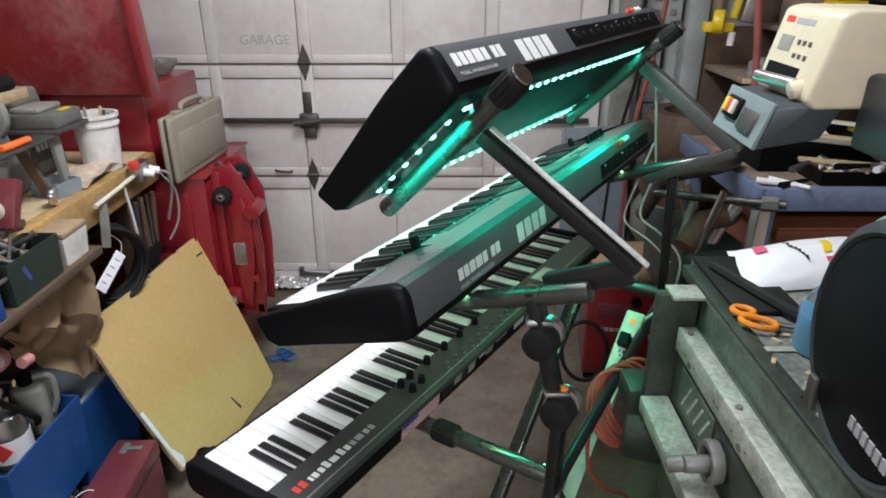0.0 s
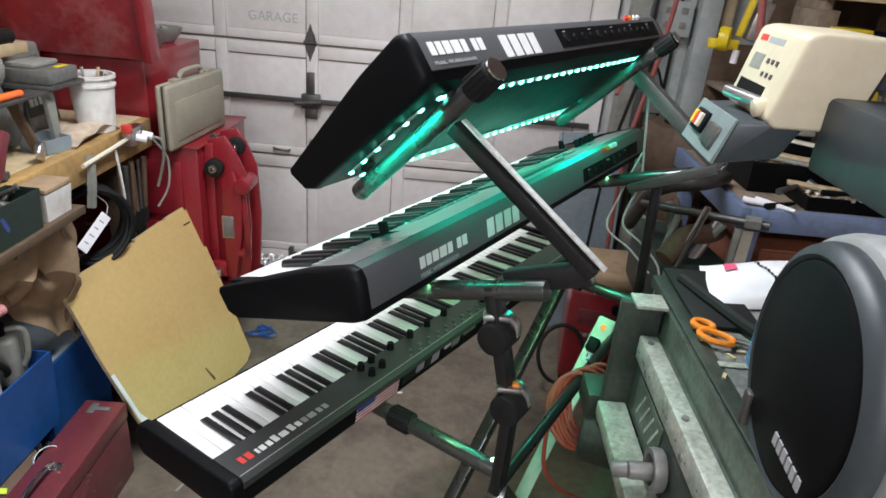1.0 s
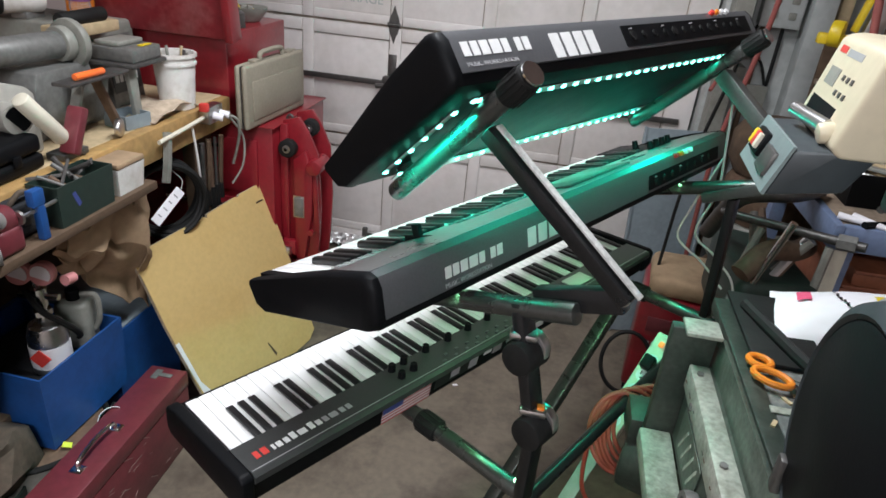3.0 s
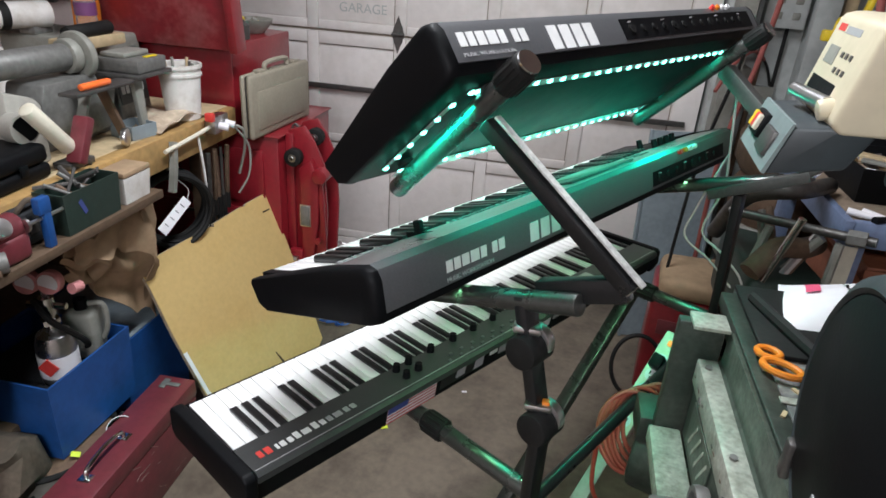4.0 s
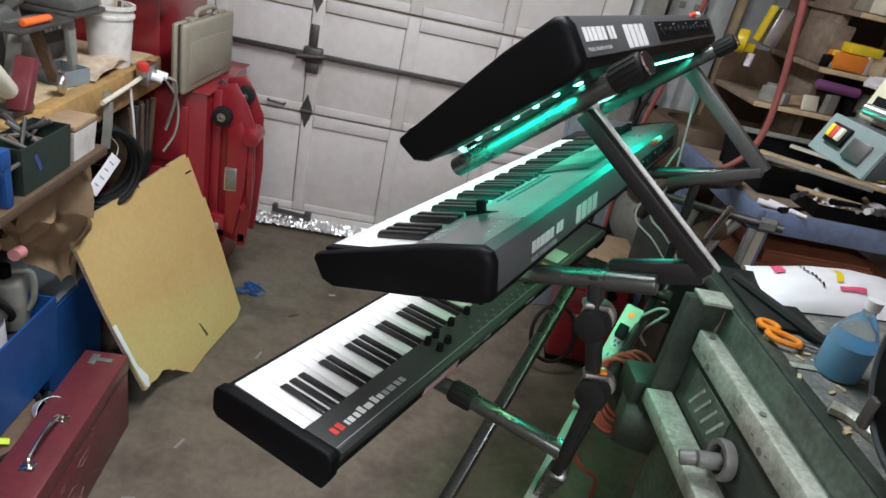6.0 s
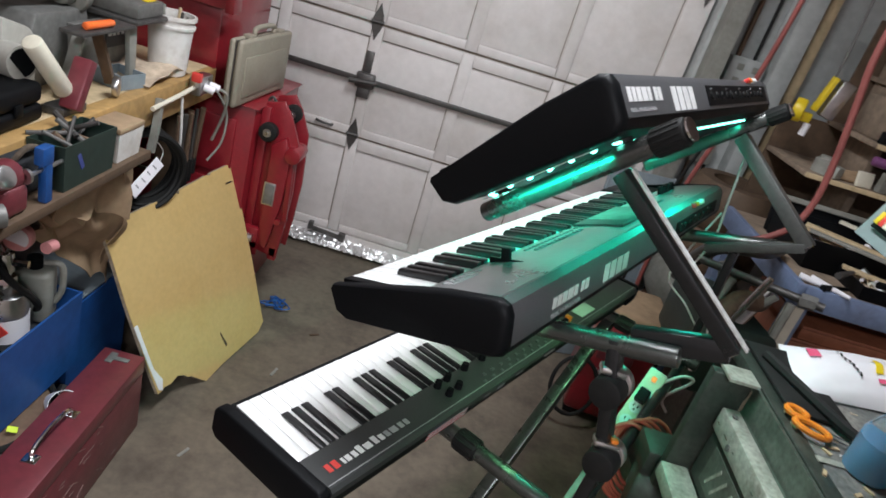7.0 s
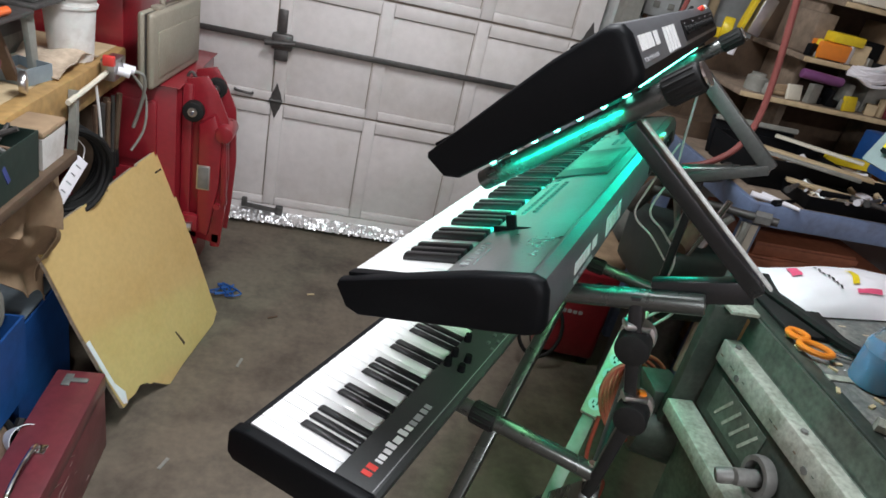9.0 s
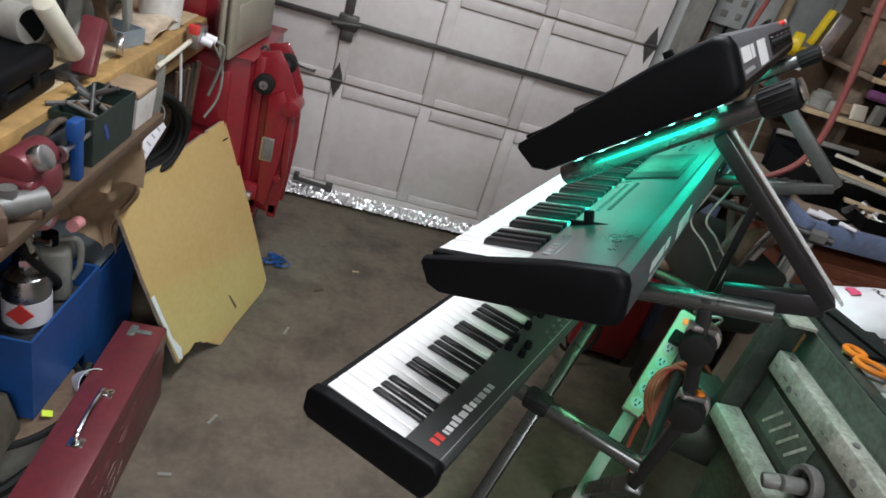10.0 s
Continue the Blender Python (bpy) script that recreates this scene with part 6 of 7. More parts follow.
bagt = thing("plastic_bag", "white printed plastic shop bag lying on the table", "bag")
part("skin", sheet(1, 1, 28, 20, bag_shape, 0.0015), BAG_WHITE, bagt)


def on_bag(name, u0, u1, v0, v1, mat):
    b = bmesh.new()
    g = [[b.verts.new(bag_shape(u0 + (u1 - u0) * i / 4, v0 + (v1 - v0) * j / 3) + Vector((0, 0, 0.004))) for i in range(5)] for j in range(4)]
    for j in range(3):
        for i in range(4):
            b.faces.new((g[j][i], g[j][i + 1], g[j + 1][i + 1], g[j + 1][i]))
    part(name, b, mat, bagt)


on_bag("printed_square", 0.1, 0.16, 0.55, 0.75, PINK)
on_bag("printed_square", 0.42, 0.46, 0.35, 0.62, YELLOW)
for i in range(7):
    on_bag("printed_bar", 0.25 + 0.012 * i, 0.262 + 0.012 * i, 0.66 - 0.07 * i, 0.72 - 0.07 * i, BLACK_KEY)
on_bag("printed_bar", 0.42, 0.58, 0.2, 0.26, PINK)
solid("foam_pad", jitter(box(0.6, 0.72, 1.24, 1.48, 0.991, 1.0, 0.003, None, 2), 0.003, 20), RUBBER, "thin dark rubber pad under the bag", "pad", pose(0, 0, 0))
solid("rubber_strip", tube([(0.62, 1.42, 1.006), (0.65, 1.32, 1.008), (0.69, 1.22, 1.006), (0.74, 1.16, 1.005)], 0.011, 8), RUBBER, "bent black rubber strip", "rubber strip", smooth=True)
bt = thing("spray_bottle", "clear bottle half full of blue liquid in a plastic bag", "bottle", pose(0.68, 1.125, 0.991, 0, 0, 15) @ Matrix.Scale(0.76, 4))
part("liquid", spin([(0, 0.002), (0.042, 0.002), (0.0475, 0.01), (0.0475, 0.085), (0, 0.085)], 28), BLUE_LIQUID, bt, smooth=False)
part("shell", spin([(0.0, 0.0), (0.045, 0.0), (0.049, 0.01), (0.049, 0.1), (0.03, 0.14), (0.014, 0.16), (0.014, 0.175), (0.0, 0.175)], 28), CLEAR_PLASTIC, bt, smooth=True)
part("cap", rod((0, 0, 0.172), (0, 0, 0.195), 0.017, 16), BAG_WHITE, bt)
solid("label_strip", box(0.6, 0.66, 1.12, 1.135, 0.991, 0.993), PALE_RAIL, "strip of masking tape on the table", "tape", pose(0, 0, 0))
random.seed(12)
for i in range(12):
    x, y = random.uniform(0.585, 0.75), random.uniform(0.75, 1.25)
    solid("wood_chip", box(-0.008, 0.008, -0.003, 0.003, 0, 0.003), WOOD_PALE, "small wood chip on the saw table", "chip", pose(x, y, 0.9905, 0, 0, random.uniform(0, 180)), "wood chips")

random.seed(63)
for i in range(60):
    x, y = random.uniform(0.607, 0.9), random.uniform(0.5, 1.48)
    w = random.uniform(0.0015, 0.004)
    part("paint_speck", box(x, x + w * random.uniform(1, 4), y, y + w, 0.9898, 0.9908), random.choice((PALE_RAIL, BAG_WHITE, RAG)), saw)
for i in range(16):
    y, h = random.uniform(0.5, 1.28), random.uniform(0.001, 0.003)
    part("paint_chip", box(0.5212, 0.5222, y, y + random.uniform(0.002, 0.012), 0.905, 0.905 + h), random.choice((DARK_STEEL, RUST, GREEN_STEEL)), saw)
for y in (0.75, 1.0, 1.22):
    part("bolt_head", rod((0.52, y, 0.9), (0.523, y, 0.9), 0.007, 8), GREY_CAST, saw)
    part("bolt_head", rod((0.536, y + 0.05, 0.934), (0.536, y + 0.05, 0.938), 0.006, 8), GREY_CAST, saw)

# power strip and orange cord
P0, P1 = Vector((0.44, 1.51, 0.53)), Vector((0.57, 1.70, 0.745))
zax = (P1 - P0).normalized()
toward = (Vector((-0.2, 0.3, 1.53)) - (P0 + P1) / 2).normalized()
nax = (toward - zax * toward.dot(zax)).normalized()
MS = Matrix((nax.cross(zax) * -1, nax, zax)).transposed().to_4x4()
MS = Matrix((zax.cross(nax) * -1, nax, zax)).transposed().to_4x4() if MS.to_3x3().determinant() < 0 else MS
MS.translation = P0
LS = (P1 - P0).length
ps = thing("power_strip", "ivory six-outlet power strip with black and white plugs", "power strip", MS)
part("body", box(-0.024, 0.024, -0.03, 0.0, 0, LS, 0.005), STRIP_IVORY, ps)
for i in range(6):
    z = 0.03 + i * 0.042
    o = part("outlet", rod((0, -0.002, z), (0, 0.0015, z), 0.016, 18), BAG_WHITE, ps)
    part("slot", box(-0.007, -0.004, 0.001, 0.0022, z - 0.001, z + 0.008), BLACK_KEY, o)
    part("slot", box(0.004, 0.007, 0.001, 0.0022, z - 0.001, z + 0.008), BLACK_KEY, o)
    part("slot", box(-0.0025, 0.0025, 0.001, 0.0022, z - 0.01, z - 0.005), BLACK_KEY, o)
part("plug", box(-0.014, 0.014, 0.002, 0.035, LS - 0.105, LS - 0.07, 0.004), BLACK_PLASTIC, ps)
part("switch", box(-0.006, 0.006, 0.0, 0.005, LS - 0.036, LS - 0.022, 0.002), AMBER_GLOW, ps, "lit orange switch")
part("hanger", bar((0, -0.015, 0.02), (0, -0.015, -0.53), 0.004, 0.032, (1, 0, 0), 0.001), MACHINE_GREY, ps, "flat aluminium bar under the strip")
cc = thing("extension_cord", "coil of red-orange extension cord hung on the saw", "cord coil", pose(0.483, 1.42, 0.655))
for i in range(6):
    part("loop", tube([(0.013 * i - 0.03 + 0.055 * math.cos(a) * (1 + 0.04 * i), 0.006 * i + 0.05 * math.sin(a), 0.066 * math.sin(a) * (1 + 0.05 * math.sin(3 * i)) + 0.008 * math.sin(2 * a + i)) for a in [2 * math.pi * k / 16 for k in range(16)]], 0.005, 8, 3, True), CORD_ORANGE, cc, smooth=True)
solid("cord", tube([(0.4, 1.4, 0.62), (0.41, 1.4, 0.5), (0.46, 1.42, 0.42), (0.55, 1.5, 0.3), (0.6, 1.6, 0.01)], 0.005), CORD_ORANGE, "end of the red-orange cord hanging down", "cord", smooth=True)
solid("cord", tube([(0.585, 1.69, 0.72), (0.62, 1.68, 0.76), (0.66, 1.7, 0.74), (0.62, 1.72, 0.66), (0.66, 1.75, 0.6)], 0.004), CABLE_WHITE, "white plug cord at the power strip", "cord", smooth=True)
solid("cord", tube([(0.62, 1.94, 1.3), (0.64, 1.95, 1.15), (0.65, 1.95, 1.04), (0.625, 1.95, 0.92), (0.69, 1.95, 0.86), (0.76, 1.95, 0.77), (0.75, 1.97, 0.6)], 0.0033), CABLE_WHITE, "white cable hanging from the top keyboard", "cord", smooth=True)
solid("cord", tube([(0.645, 1.97, 1.12), (0.6, 1.96, 0.98), (0.585, 1.95, 0.9), (0.66, 1.95, 0.84), (0.73, 1.95, 0.77)], 0.003), CABLE_WHITE, "second thin white cable behind the stand", "cord", smooth=True)
solid("cord", tube([(0.6, 2.1, 1.45), (0.66, 2.3, 1.38), (0.74, 2.5, 1.3), (0.7, 2.6, 0.9), (0.68, 2.6, 0.4)], 0.006), RUBBER, "black cable drooping behind the keyboards", "cord", smooth=True)

# red tank box with a sack on it
rt = thing("compressor", "dark red steel compressor box with a brown sack on top", "compressor", pose(0.77, 2.55, 0, 0, 0, -8))
part("body", box(-0.13, 0.13, -0.1, 0.22, 0.03, 0.44, 0.02, None, 3), RED_PAINT, rt)
part("vent", box(-0.09, 0.05, -0.104, -0.099, 0.3, 0.36, 0.002), RED_BOX, rt)
part("knob", rod((0.05, -0.12, 0.38), (0.05, -0.1, 0.38), 0.02, 16), BLACK_PLASTIC, rt)
for i in range(5):
    part("mark", box(-0.08 + i * 0.022, -0.064 + i * 0.022, -0.1025, -0.0995, 0.24, 0.255), PRINT_GREY, rt)
for x in (-0.1, 0.1):
    part("foot", box(x - 0.02, x + 0.02, -0.08, 0.2, 0, 0.03, 0.004), RUBBER, rt)
solid("sack", jitter(box(-0.11, 0.13, -0.09, 0.2, 0.44, 0.51, 0.025, None, 4), 0.02, 8, 3), PAPER_BROWN, "slumped brown sack on the compressor", "sack", pose(0.77, 2.55, 0.002, 0, 0, -8), smooth=True)
solid("loop_cable", tube([(0.62 + 0.09 * math.cos(a), 2.42 + 0.04 * math.sin(a), 0.17 + 0.11 * math.sin(a)) for a in [2 * math.pi * k / 14 for k in range(14)]], 0.008, 8, 3, True), RUBBER, "black cable loop beside the compressor", "cable", smooth=True)

# ---- north-east corner: steel bench, shelves and clutter ----
nb = thing("steel_bench", "faded blue steel bench piled with tools", "workbench")
part("top", box(1.02, 2.38, 2.08, 2.75, 0.93, 0.955, 0.003), DUSTY_WOOD, nb)
part("front_edge", box(1.02, 2.38, 2.055, 2.0795, 0.89, 0.962, 0.004), BENCH_BLUE, nb, "scraped faded blue front edge")
part("side_edge", box(0.995, 1.0195, 2.055, 2.75, 0.89, 0.962, 0.004), BENCH_BLUE, nb)
for x in (1.03, 2.3):
    for y in (2.09, 2.68):
        part("leg", box(x, x + 0.05, y, y + 0.05, 0, 0.929, 0.004), BENCH_BLUE, nb)
part("corner_leg", box(0.996, 1.05, 2.06, 2.076, 0.3, 0.889, 0.003), STRIP_IVORY, nb, "pale painted corner leg")
part("lower_shelf", box(1.03, 2.33, 2.12, 2.7, 0.3, 0.325, 0.003), WOOD_DARK, nb)
for i, (x0, x1, z0, z1, mt) in enumerate(((1.09, 1.7, 0.3255, 0.62, WOOD), (1.1, 1.66, 0.6205, 0.76, TERRACOTTA), (1.12, 1.5, 0.7605, 0.81, TERRACOTTA))):
    bx = thing("storage_box", ("brown wooden box under the steel bench", "terracotta-coloured box under the steel bench", "flat terracotta lid on the box")[i], "box", None, "boxes under the bench")
    part("body", box(x0, x1, 2.13, 2.5, z0, z1, 0.006), mt, bx)
    part("rim", box(x0 - 0.006, x1 + 0.006, 2.122, 2.1295, z1 - 0.03, z1 - 0.008, 0.002), mt, bx)
sh = thing("shelving", "dark wooden open shelving packed with boxes", "shelving")
for z, x0 in ((1.2, 1.12), (1.36, 1.3), (1.56, 1.36)):
    part("shelf_board", box(x0, 2.39, 2.581, 2.95, z - 0.02, z - 0.001, 0.003), DUSTY_WOOD, sh)
    part("shelf_edge", box(x0, 2.39, 2.568, 2.58, z - 0.019, z - 0.002, 0.002), WOOD_PALE, sh, "pale worn shelf edge")
for x in (1.375, 1.87, 2.355):
    part("upright", box(x, x + 0.03, 2.7, 2.93, 0.9555, 1.75, 0.003), DUSTY_WOOD, sh)
part("back", box(1.12, 2.39, 2.951, 2.965, 0.956, 1.345), WOOD_DARK, sh)
part("back", box(1.3, 2.39, 2.951, 2.965, 1.346, 1.75), WOOD_DARK, sh)
random.seed(77)
PALETTE = (GREY_CAST, RUST, BLACK_PLASTIC, MACHINE_GREY, WOOD_PALE, RED_BOX, BENCH_BLUE, DARK_STEEL, STRIP_IVORY, ORANGE, YELLOW, WOOD, WOOD_DARK, DUSTY_WOOD, DARK_GREEN, CASE_GREY, PAPER_BROWN)
KINDS = (("carton", "worn cardboard or plastic box on the shelf"), ("jar", "dusty jar on the shelf"), ("tool_grip", "power tool lying on the shelf"), ("bundle", "bundle of rods on the shelf"))
for z, z1 in ((1.2, 1.335), (1.36, 1.535), (1.56, 1.8)):
    x = {1.2: 1.15, 1.36: 1.33, 1.56: 1.4}[z]
    while x < 2.25:
        w = random.uniform(0.03, 0.11)
        k = random.choice((0, 0, 1, 2, 3))
        h = random.uniform(0.35, 0.92) * (z1 - z)
        y0 = random.uniform(2.585, 2.64)
        mt = random.choice(PALETTE)
        if abs(x + w / 2 - 1.885) < w / 2 + 0.02:
            x = 1.905
            continue
        if k == 0:
            b = box(x, x + w, y0, y0 + 0.2, z + 0.0005, z + h, 0.004)
        elif k == 1:
            r = w * 0.4
            b = spin([(0, 0), (r, 0), (r, h * 0.75), (r * 0.7, h * 0.85), (r * 0.7, h), (0, h)], 18, None, pose(x + w / 2, y0 + r, z + 0.0005))
        elif k == 2:
            b = prism([(x, z + 0.0005), (x + w, z + 0.0005), (x + w, z + h * 0.42), (x + w * 0.45, z + h * 0.5), (x + w * 0.4, z + h), (x + w * 0.12, z + h), (x + w * 0.05, z + h * 0.4)], "y", y0, y0 + 0.05, 0.005)
        else:
            bun = thing("rod_bundle", "bundle of rods on the shelf", "shelf clutter", None, "shelf clutter")
            for q in range(4):
                part("rod", rod((x, y0 + 0.02 * q, z + 0.01 + 0.002 * q), (x + w, y0 + 0.02 * q + 0.01, z + 0.01 + 0.006 * q), 0.009, 8), mt, bun)
            x += w + 0.01
            continue
        solid(KINDS[k][0], b, mt, KINDS[k][1], "shelf clutter", group="shelf clutter")
        x += w + random.uniform(0.004, 0.02)
solid("orange_box", box(1.34, 1.46, 2.572, 2.7, 1.362, 1.42, 0.006), ORANGE, "orange and yellow carton on the shelf", "carton")
solid("purple_grip", rod((1.29, 2.54, 1.305), (1.45, 2.53, 1.3), 0.017, 14, None, None, 0.006), PURPLE, "purple plastic grip hanging at the shelf edge", "grip")
solid("yellow_carton", box(1.38, 1.5, 2.575, 2.66, 1.422, 1.455, 0.004), YELLOW, "flat yellow carton on the orange one", "carton")
solid("pale_carton", box(1.42, 1.62, 2.56, 2.8, 1.5605, 1.66, 0.006), STRIP_IVORY, "pale cardboard box on the upper shelf", "carton")
random.seed(88)
rg = thing("rag_bundle", "bundle of white cotton rags hanging over the shelf", "rags")
for i in range(16):
    a = random.uniform(-0.6, 0.6)
    p = Vector((1.49 + random.uniform(-0.02, 0.02), 2.56, 1.345 + random.uniform(-0.015, 0.015)))
    part("strip", tube([p, p + Vector((0.05, -0.02, -0.01 + 0.03 * a)), p + Vector((0.11, -0.015, 0.05 * a)), p + Vector((0.17, 0.01, 0.07 * a + 0.02))], random.uniform(0.006, 0.011), 6, 4), BAG_WHITE, rg, smooth=True)
for i in range(26):
    x, z = random.uniform(1.14, 1.9), random.choice((1.2, 1.36))
    x = max(x, 1.33) if z > 1.3 else x
    h, w = random.uniform(0.02, 0.075), random.uniform(0.012, 0.03)
    solid("shelf_bit", jitter(box(-w, w, -0.012, 0.012, 0, h, 0.003), 0.004, 30, i), random.choice((BAG_WHITE, STRIP_IVORY, RAG, MACHINE_GREY, YELLOW, RED_BOX, WOOD_PALE, BLACK_PLASTIC)),
          "small dusty oddment at the shelf's edge", "shelf clutter", pose(x, 2.6, z, 0, 0, random.uniform(-40, 40)), "shelf oddments")
# black tool trays on the steel bench
for i, (x0, x1, y0, y1, z0, h) in enumerate(((1.08, 1.42, 2.25, 2.55, 0.956, 0.1), (1.2, 1.62, 2.1, 2.24, 0.956, 0.045), (1.47, 1.85, 2.28, 2.56, 0.956, 0.08))):
    tr = thing("tool_tray", "black plastic tool case tray full of bits", "tool tray", group="tool trays")
    part("shell", tray(x0, x1, y0, y1, z0, z0 + h, 0.006, 0.008), BLACK_PLASTIC, tr)
    part("liner", box(x0 + 0.01, x1 - 0.01, y0 + 0.01, y1 - 0.01, z0 + h * 0.5, z0 + h * 0.6, 0.002), RAG, tr)
    random.seed(i + 3)
    for q in range(26):
        px, py = random.uniform(x0 + 0.03, x1 - 0.03), random.uniform(y0 + 0.03, y1 - 0.03)
        ln, a = random.uniform(0.03, 0.11), random.uniform(0, 180)
        part("bit", rod((-ln / 2, 0, 0), (ln / 2, 0, 0.004), random.uniform(0.004, 0.013), 8), random.choice((ALUMINIUM, RUST, STRIP_IVORY, DARK_STEEL, BAG_WHITE, WOOD_PALE, WOOD_PALE, ORANGE)), tr,
             m=pose(px, py, z0 + h * 0.6 + 0.01, random.uniform(-15, 15), random.uniform(-20, 20), a))
lid_ = thing("tool_case_lid", "open grey lid of a tool case", "lid")
part("shell", join(bmesh.new(), box(-0.17, 0.17, -0.012, 0.012, 0, 0.14, 0.006), pose(1.25, 2.575, 0.957, -18, 0, 0)), BLACK_PLASTIC, lid_)
part("rim", join(bmesh.new(), box(-0.17, 0.17, -0.03, -0.013, 0.12, 0.14, 0.004), pose(1.25, 2.575, 0.957, -18, 0, 0)), MACHINE_GREY, lid_)
solid("yellow_level", box(-0.1, 0.1, -0.012, 0.012, 0, 0.035, 0.003), YELLOW, "short yellow level on the bench", "level", pose(1.55, 2.42, 1.037, 0, 0, -12))
solid("blue_case", box(1.6, 1.74, 2.3, 2.5, 1.037, 1.17, 0.01), BLUE_PAINT, "bright blue tool case on the bench", "case")
for i in range(12):
    random.seed(200 + i)
    x, y = random.uniform(1.06, 1.9), random.uniform(2.075, 2.12)
    solid("hand_tool", rod((-0.06, 0, 0.012), (0.06, 0, 0.012), 0.011, 10, 0.006), random.choice((BLACK_PLASTIC, CHROME, RUST, ORANGE, DARK_STEEL, BAG_WHITE)), "loose hand tool on the steel bench", "hand tool",
          pose(x, y, 0.957 if y < 2.1 and x < 1.19 else 1.003, 0, 0, random.uniform(-50, 50)), "loose hand tools")
# long pale planks and a lamp lens across the trays
for i, (x, y, z, a, ln, wd) in enumerate(((1.27, 2.27, 1.066, -32, 0.4, 0.02), (1.24, 2.24, 1.062, -30, 0.34, 0.014), (1.4, 2.42, 1.078, -38, 0.3, 0.016), (1.32, 2.16, 1.008, -22, 0.3, 0.018))):
    solid("thin_plank", bar((-ln / 2, 0, 0), (ln / 2, 0, 0.0), wd * 2, 0.01, (0, 0, 1), 0.002), (WOOD_PALE, MACHINE_GREY, STRIP_IVORY, WOOD_PALE)[i], "thin pale plank laid across the tool trays", "plank", pose(x, y, z, 0, 0, a), "planks on the trays")
solid("white_disc", spin([(0, 0), (0.026, 0.001), (0.028, 0.006), (0.02, 0.012), (0, 0.014)], 24, None, pose(1.44, 2.17, 1.004)), BAG_WHITE, "white plastic disc in the tool tray", "disc", smooth=True)
# work light and yellow reel hung in front of the shelving
WL_PIVOT = Vector((-0.116, 0.217, 1.533))
wl = thing("work_light", "yellow cord reel and hanging work light", "work light", Matrix.Translation(WL_PIVOT) @ Matrix.Scale(1.2, 4) @ Matrix.Translation(-WL_PIVOT))
part("reel", rod((0.87, 2.36, 1.4), (0.9, 2.345, 1.4), 0.036, 24, None, None, 0.006), YELLOW, wl, "bright yellow reel")
part("reel_arm", box(0.84, 0.93, 2.34, 2.37, 1.37, 1.4, 0.005), YELLOW, wl)
part("lamp_body", bar((0.925, 2.35, 1.41), (0.945, 2.35, 1.52), 0.014, 0.03, (0, 1, 0), 0.004), YELLOW, wl)
part("lamp_lens", bar((0.962, 2.345, 1.4), (0.984, 2.345, 1.515), 0.046, 0.034, (0, 1, 0), 0.005), ALUMINIUM, wl, "crinkled silver lamp lens")
part("hook", tube([(0.94, 2.35, 1.52), (0.94, 2.36, 1.7), (0.92, 2.4, 2.2), (0.92, 2.4, 2.421)], 0.004), DARK_STEEL, wl)
part("plug", rod((0.93, 2.35, 1.37), (0.928, 2.35, 1.33), 0.011, 10), BAG_WHITE, wl)
solid("air_hose", tube([(0.95, 2.25, 2.4), (0.96, 2.25, 1.8), (0.963, 2.25, 1.6), (0.98, 2.25, 1.49), (1.007, 2.25, 1.32), (1.017, 2.25, 1.17), (0.99, 2.25, 1.07), (0.93, 2.27, 1.0), (0.86, 2.3, 0.96)], 0.0105, 10), HOSE_RED, "red-brown air hose hanging from the ceiling", "hose", smooth=True)
solid("air_hose", tube([(0.86, 2.6, 2.3), (0.85, 2.62, 1.7), (0.84, 2.7, 1.3), (0.8, 2.75, 0.9), (0.82, 2.8, 0.3)], 0.009, 10), HOSE_RED, "second red-brown hose against the wall", "hose", smooth=True)
# stacked tyres and drums in the corner
for i, z in enumerate((0.0, 0.2, 0.4, 0.6, 0.8)):
    r = 0.2 - 0.006 * (i % 2)
    solid("tyre", spin([(r * 0.55, 0.0), (r * 0.85, 0.0), (r, 0.05), (r, 0.15), (r * 0.85, 0.199), (r * 0.55, 0.199), (r * 0.62, 0.1), (r * 0.55, 0.0)], 36, None, pose(1.12 + 0.012 * (i % 2), 3.02, z)),
          (RUBBER, RUST, MACHINE_GREY, RUST, WOOD_DARK)[i], ("worn black tyre in a stack", "rusty brown drum in a stack", "grey drum in a stack", "rusty brown drum in a stack", "dark brown tub on a stack")[i], "drum", group="corner stack", smooth=True)
gp = thing("grey_panel", "blue-grey sheet panel leaning behind the stand", "panel", pose(0.75, 2.95, 0.0, -6, 0, 14))
part("sheet", box(-0.156, 0.156, -0.006, 0.006, 0.004, 0.926, 0.002), GREY_PAINT, gp)
for x in (-0.16, 0.148):
    part("folded_edge", box(x, x + 0.012, -0.013, 0.007, 0.0, 0.93, 0.003), GREY_PAINT, gp)
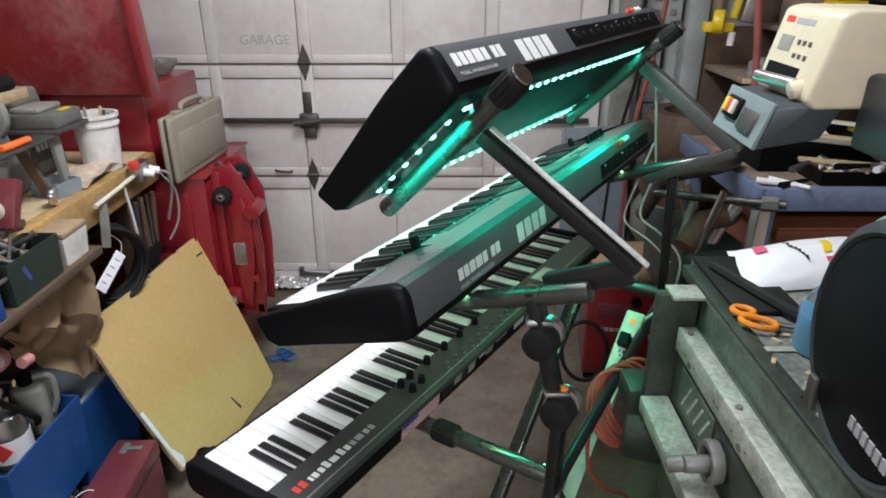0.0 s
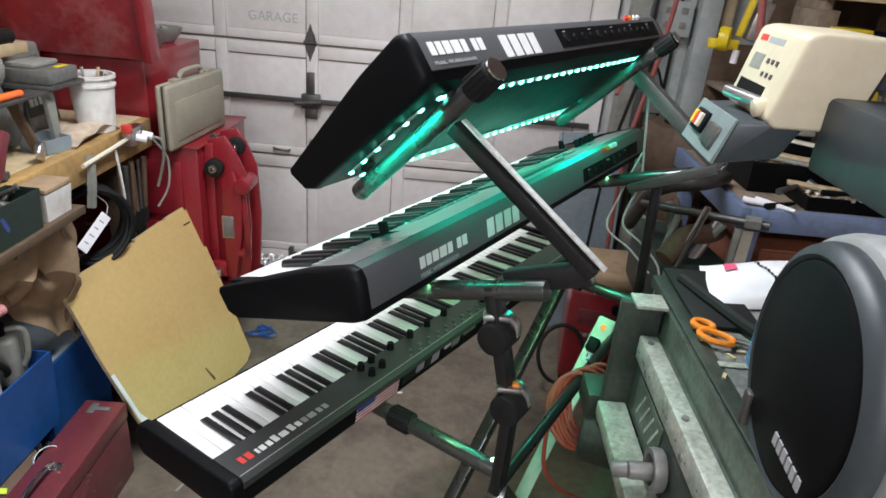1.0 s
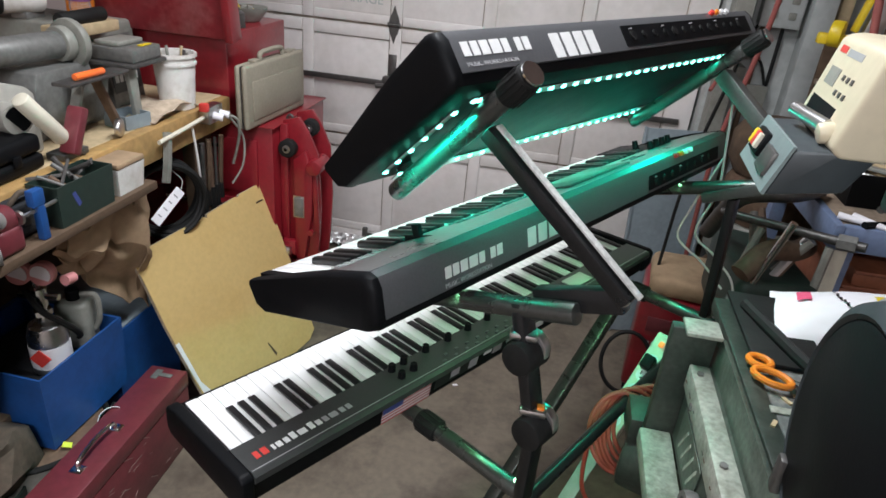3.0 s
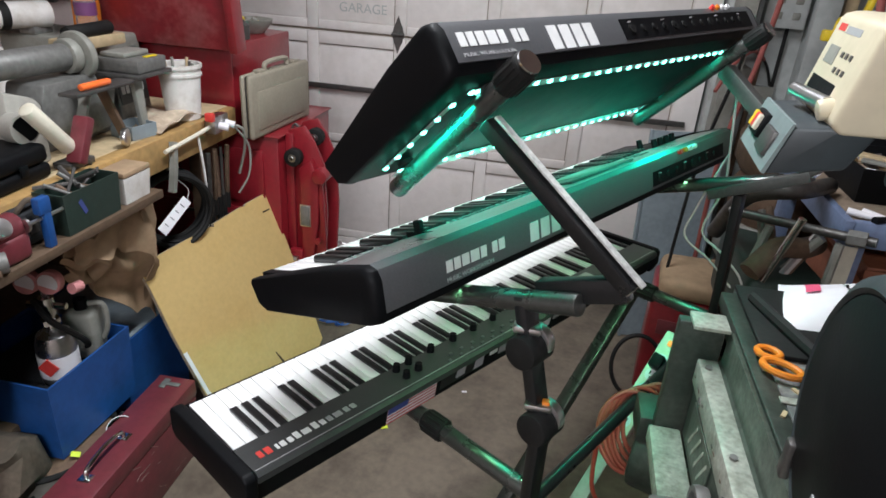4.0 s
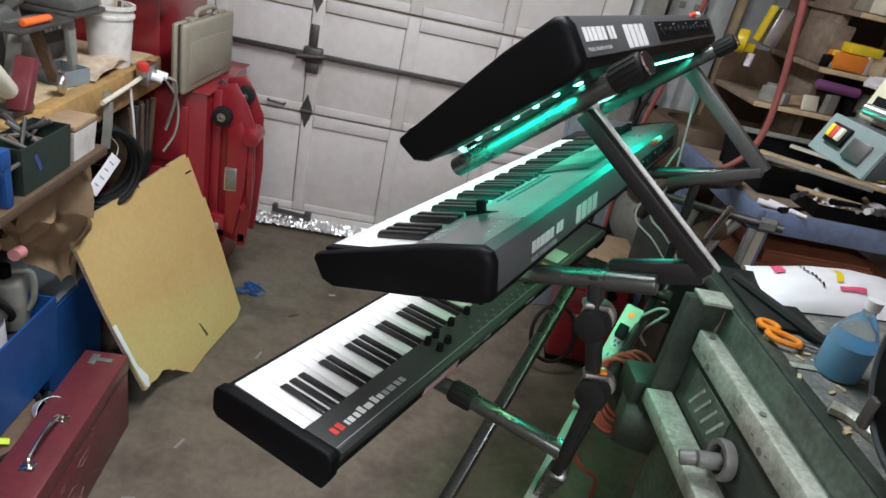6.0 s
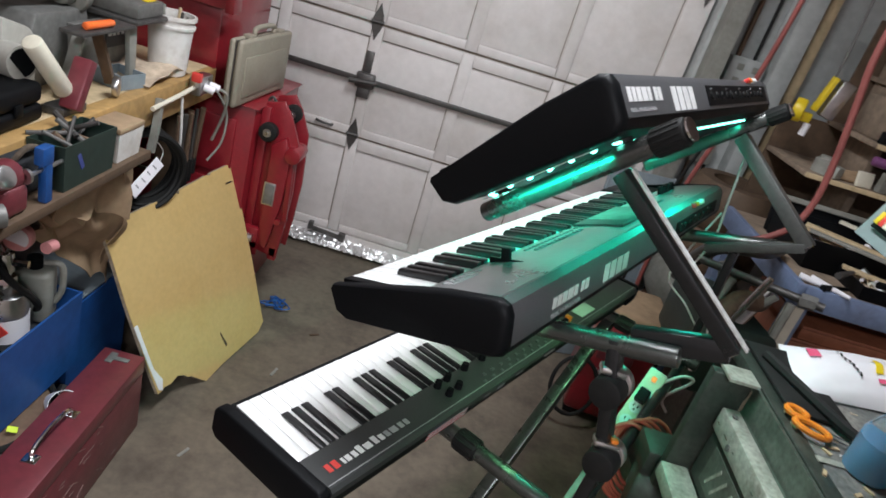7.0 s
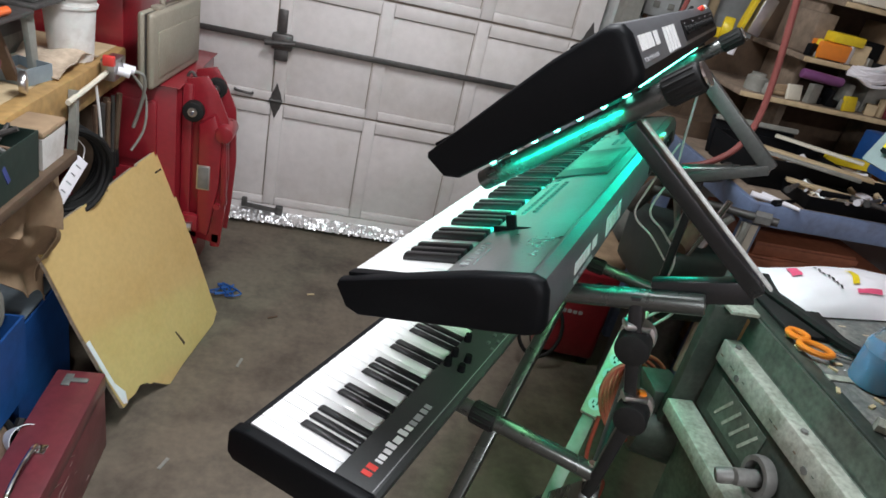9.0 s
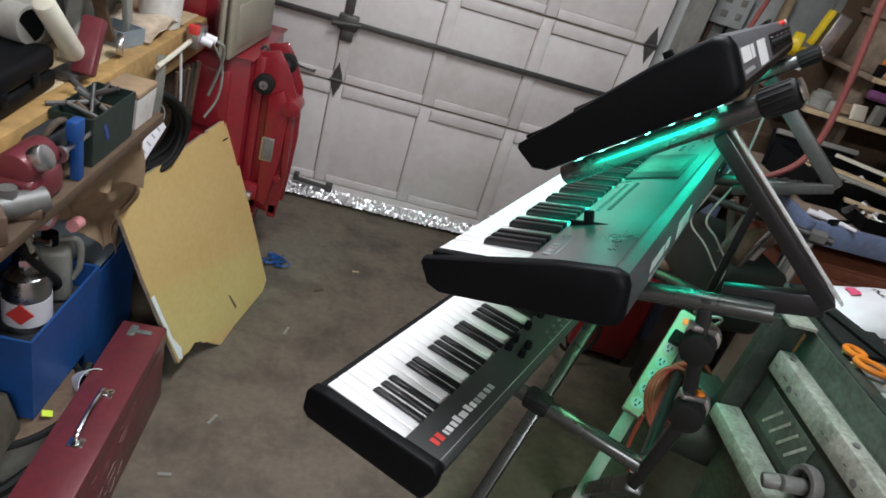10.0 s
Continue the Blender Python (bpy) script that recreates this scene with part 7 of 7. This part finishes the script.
part("handle_slot", box(-0.04, 0.04, -0.0075, -0.005, 0.86, 0.88, 0.001), DARK_STEEL, gp)
eng = thing("engine_block", "greasy dark engine parts heaped on a frame", "engine parts")
part("frame", box(0.9, 1.0, 2.12, 2.4, 0.0, 0.5515, 0.01), DARK_STEEL, eng)
part("block", jitter(box(0.78, 1.0, 1.98, 2.4, 0.552, 0.78, 0.03, None, 3), 0.02, 7), DARK_GREEN, eng, "greasy green block")
part("manifold", tube([(0.78, 2.0, 0.8), (0.85, 2.05, 0.86), (0.93, 2.1, 0.85), (1.0, 2.2, 0.83)], 0.03, 12), RUST, eng, smooth=True)
part("shaft", rod((0.74, 2.2, 0.9), (1.06, 2.0, 0.93), 0.013, 14), DARK_STEEL, eng)
part("shaft_nut", rod((1.0, 2.03, 0.926), (1.04, 2.01, 0.93), 0.022, 6), GREY_CAST, eng)
part("pipe", tube([(0.74, 2.3, 0.79), (0.78, 2.2, 0.95), (0.9, 2.15, 1.0), (1.02, 2.3, 0.98)], 0.025, 12), DARK_STEEL, eng, smooth=True)
part("lever", rod((0.82, 2.0, 0.78), (0.86, 1.97, 0.98), 0.01, 10), CHROME, eng)
for i in range(7):
    random.seed(60 + i)
    part("fitting", rod((random.uniform(0.78, 1.0), random.uniform(1.99, 2.2), 0.76), (random.uniform(0.78, 1.0), random.uniform(1.96, 2.3), 0.9), 0.012, 8), random.choice((RUST, MACHINE_GREY, ALUMINIUM)), eng)

# sheets of paper and small packets in front of the shelving
random.seed(41)
for i in range(10):
    x = 1.34 + 0.08 * i + random.uniform(-0.02, 0.02)
    z, y = random.choice(((1.2, 2.59), (1.36, 2.59), (0.957, 2.58)))
    mt = random.choice((BAG_WHITE, STRIP_IVORY, ORANGE, YELLOW, CABLE_WHITE))
    solid("packet", join(bmesh.new(), box(-0.035, 0.035, -0.006, 0.006, 0, 0.055, 0.003), pose(0, 0, 0, -14)), mt, "small pale packet leaning on the shelf", "packet", pose(x, y, z, 0, 0, random.uniform(-20, 20)), "packets")
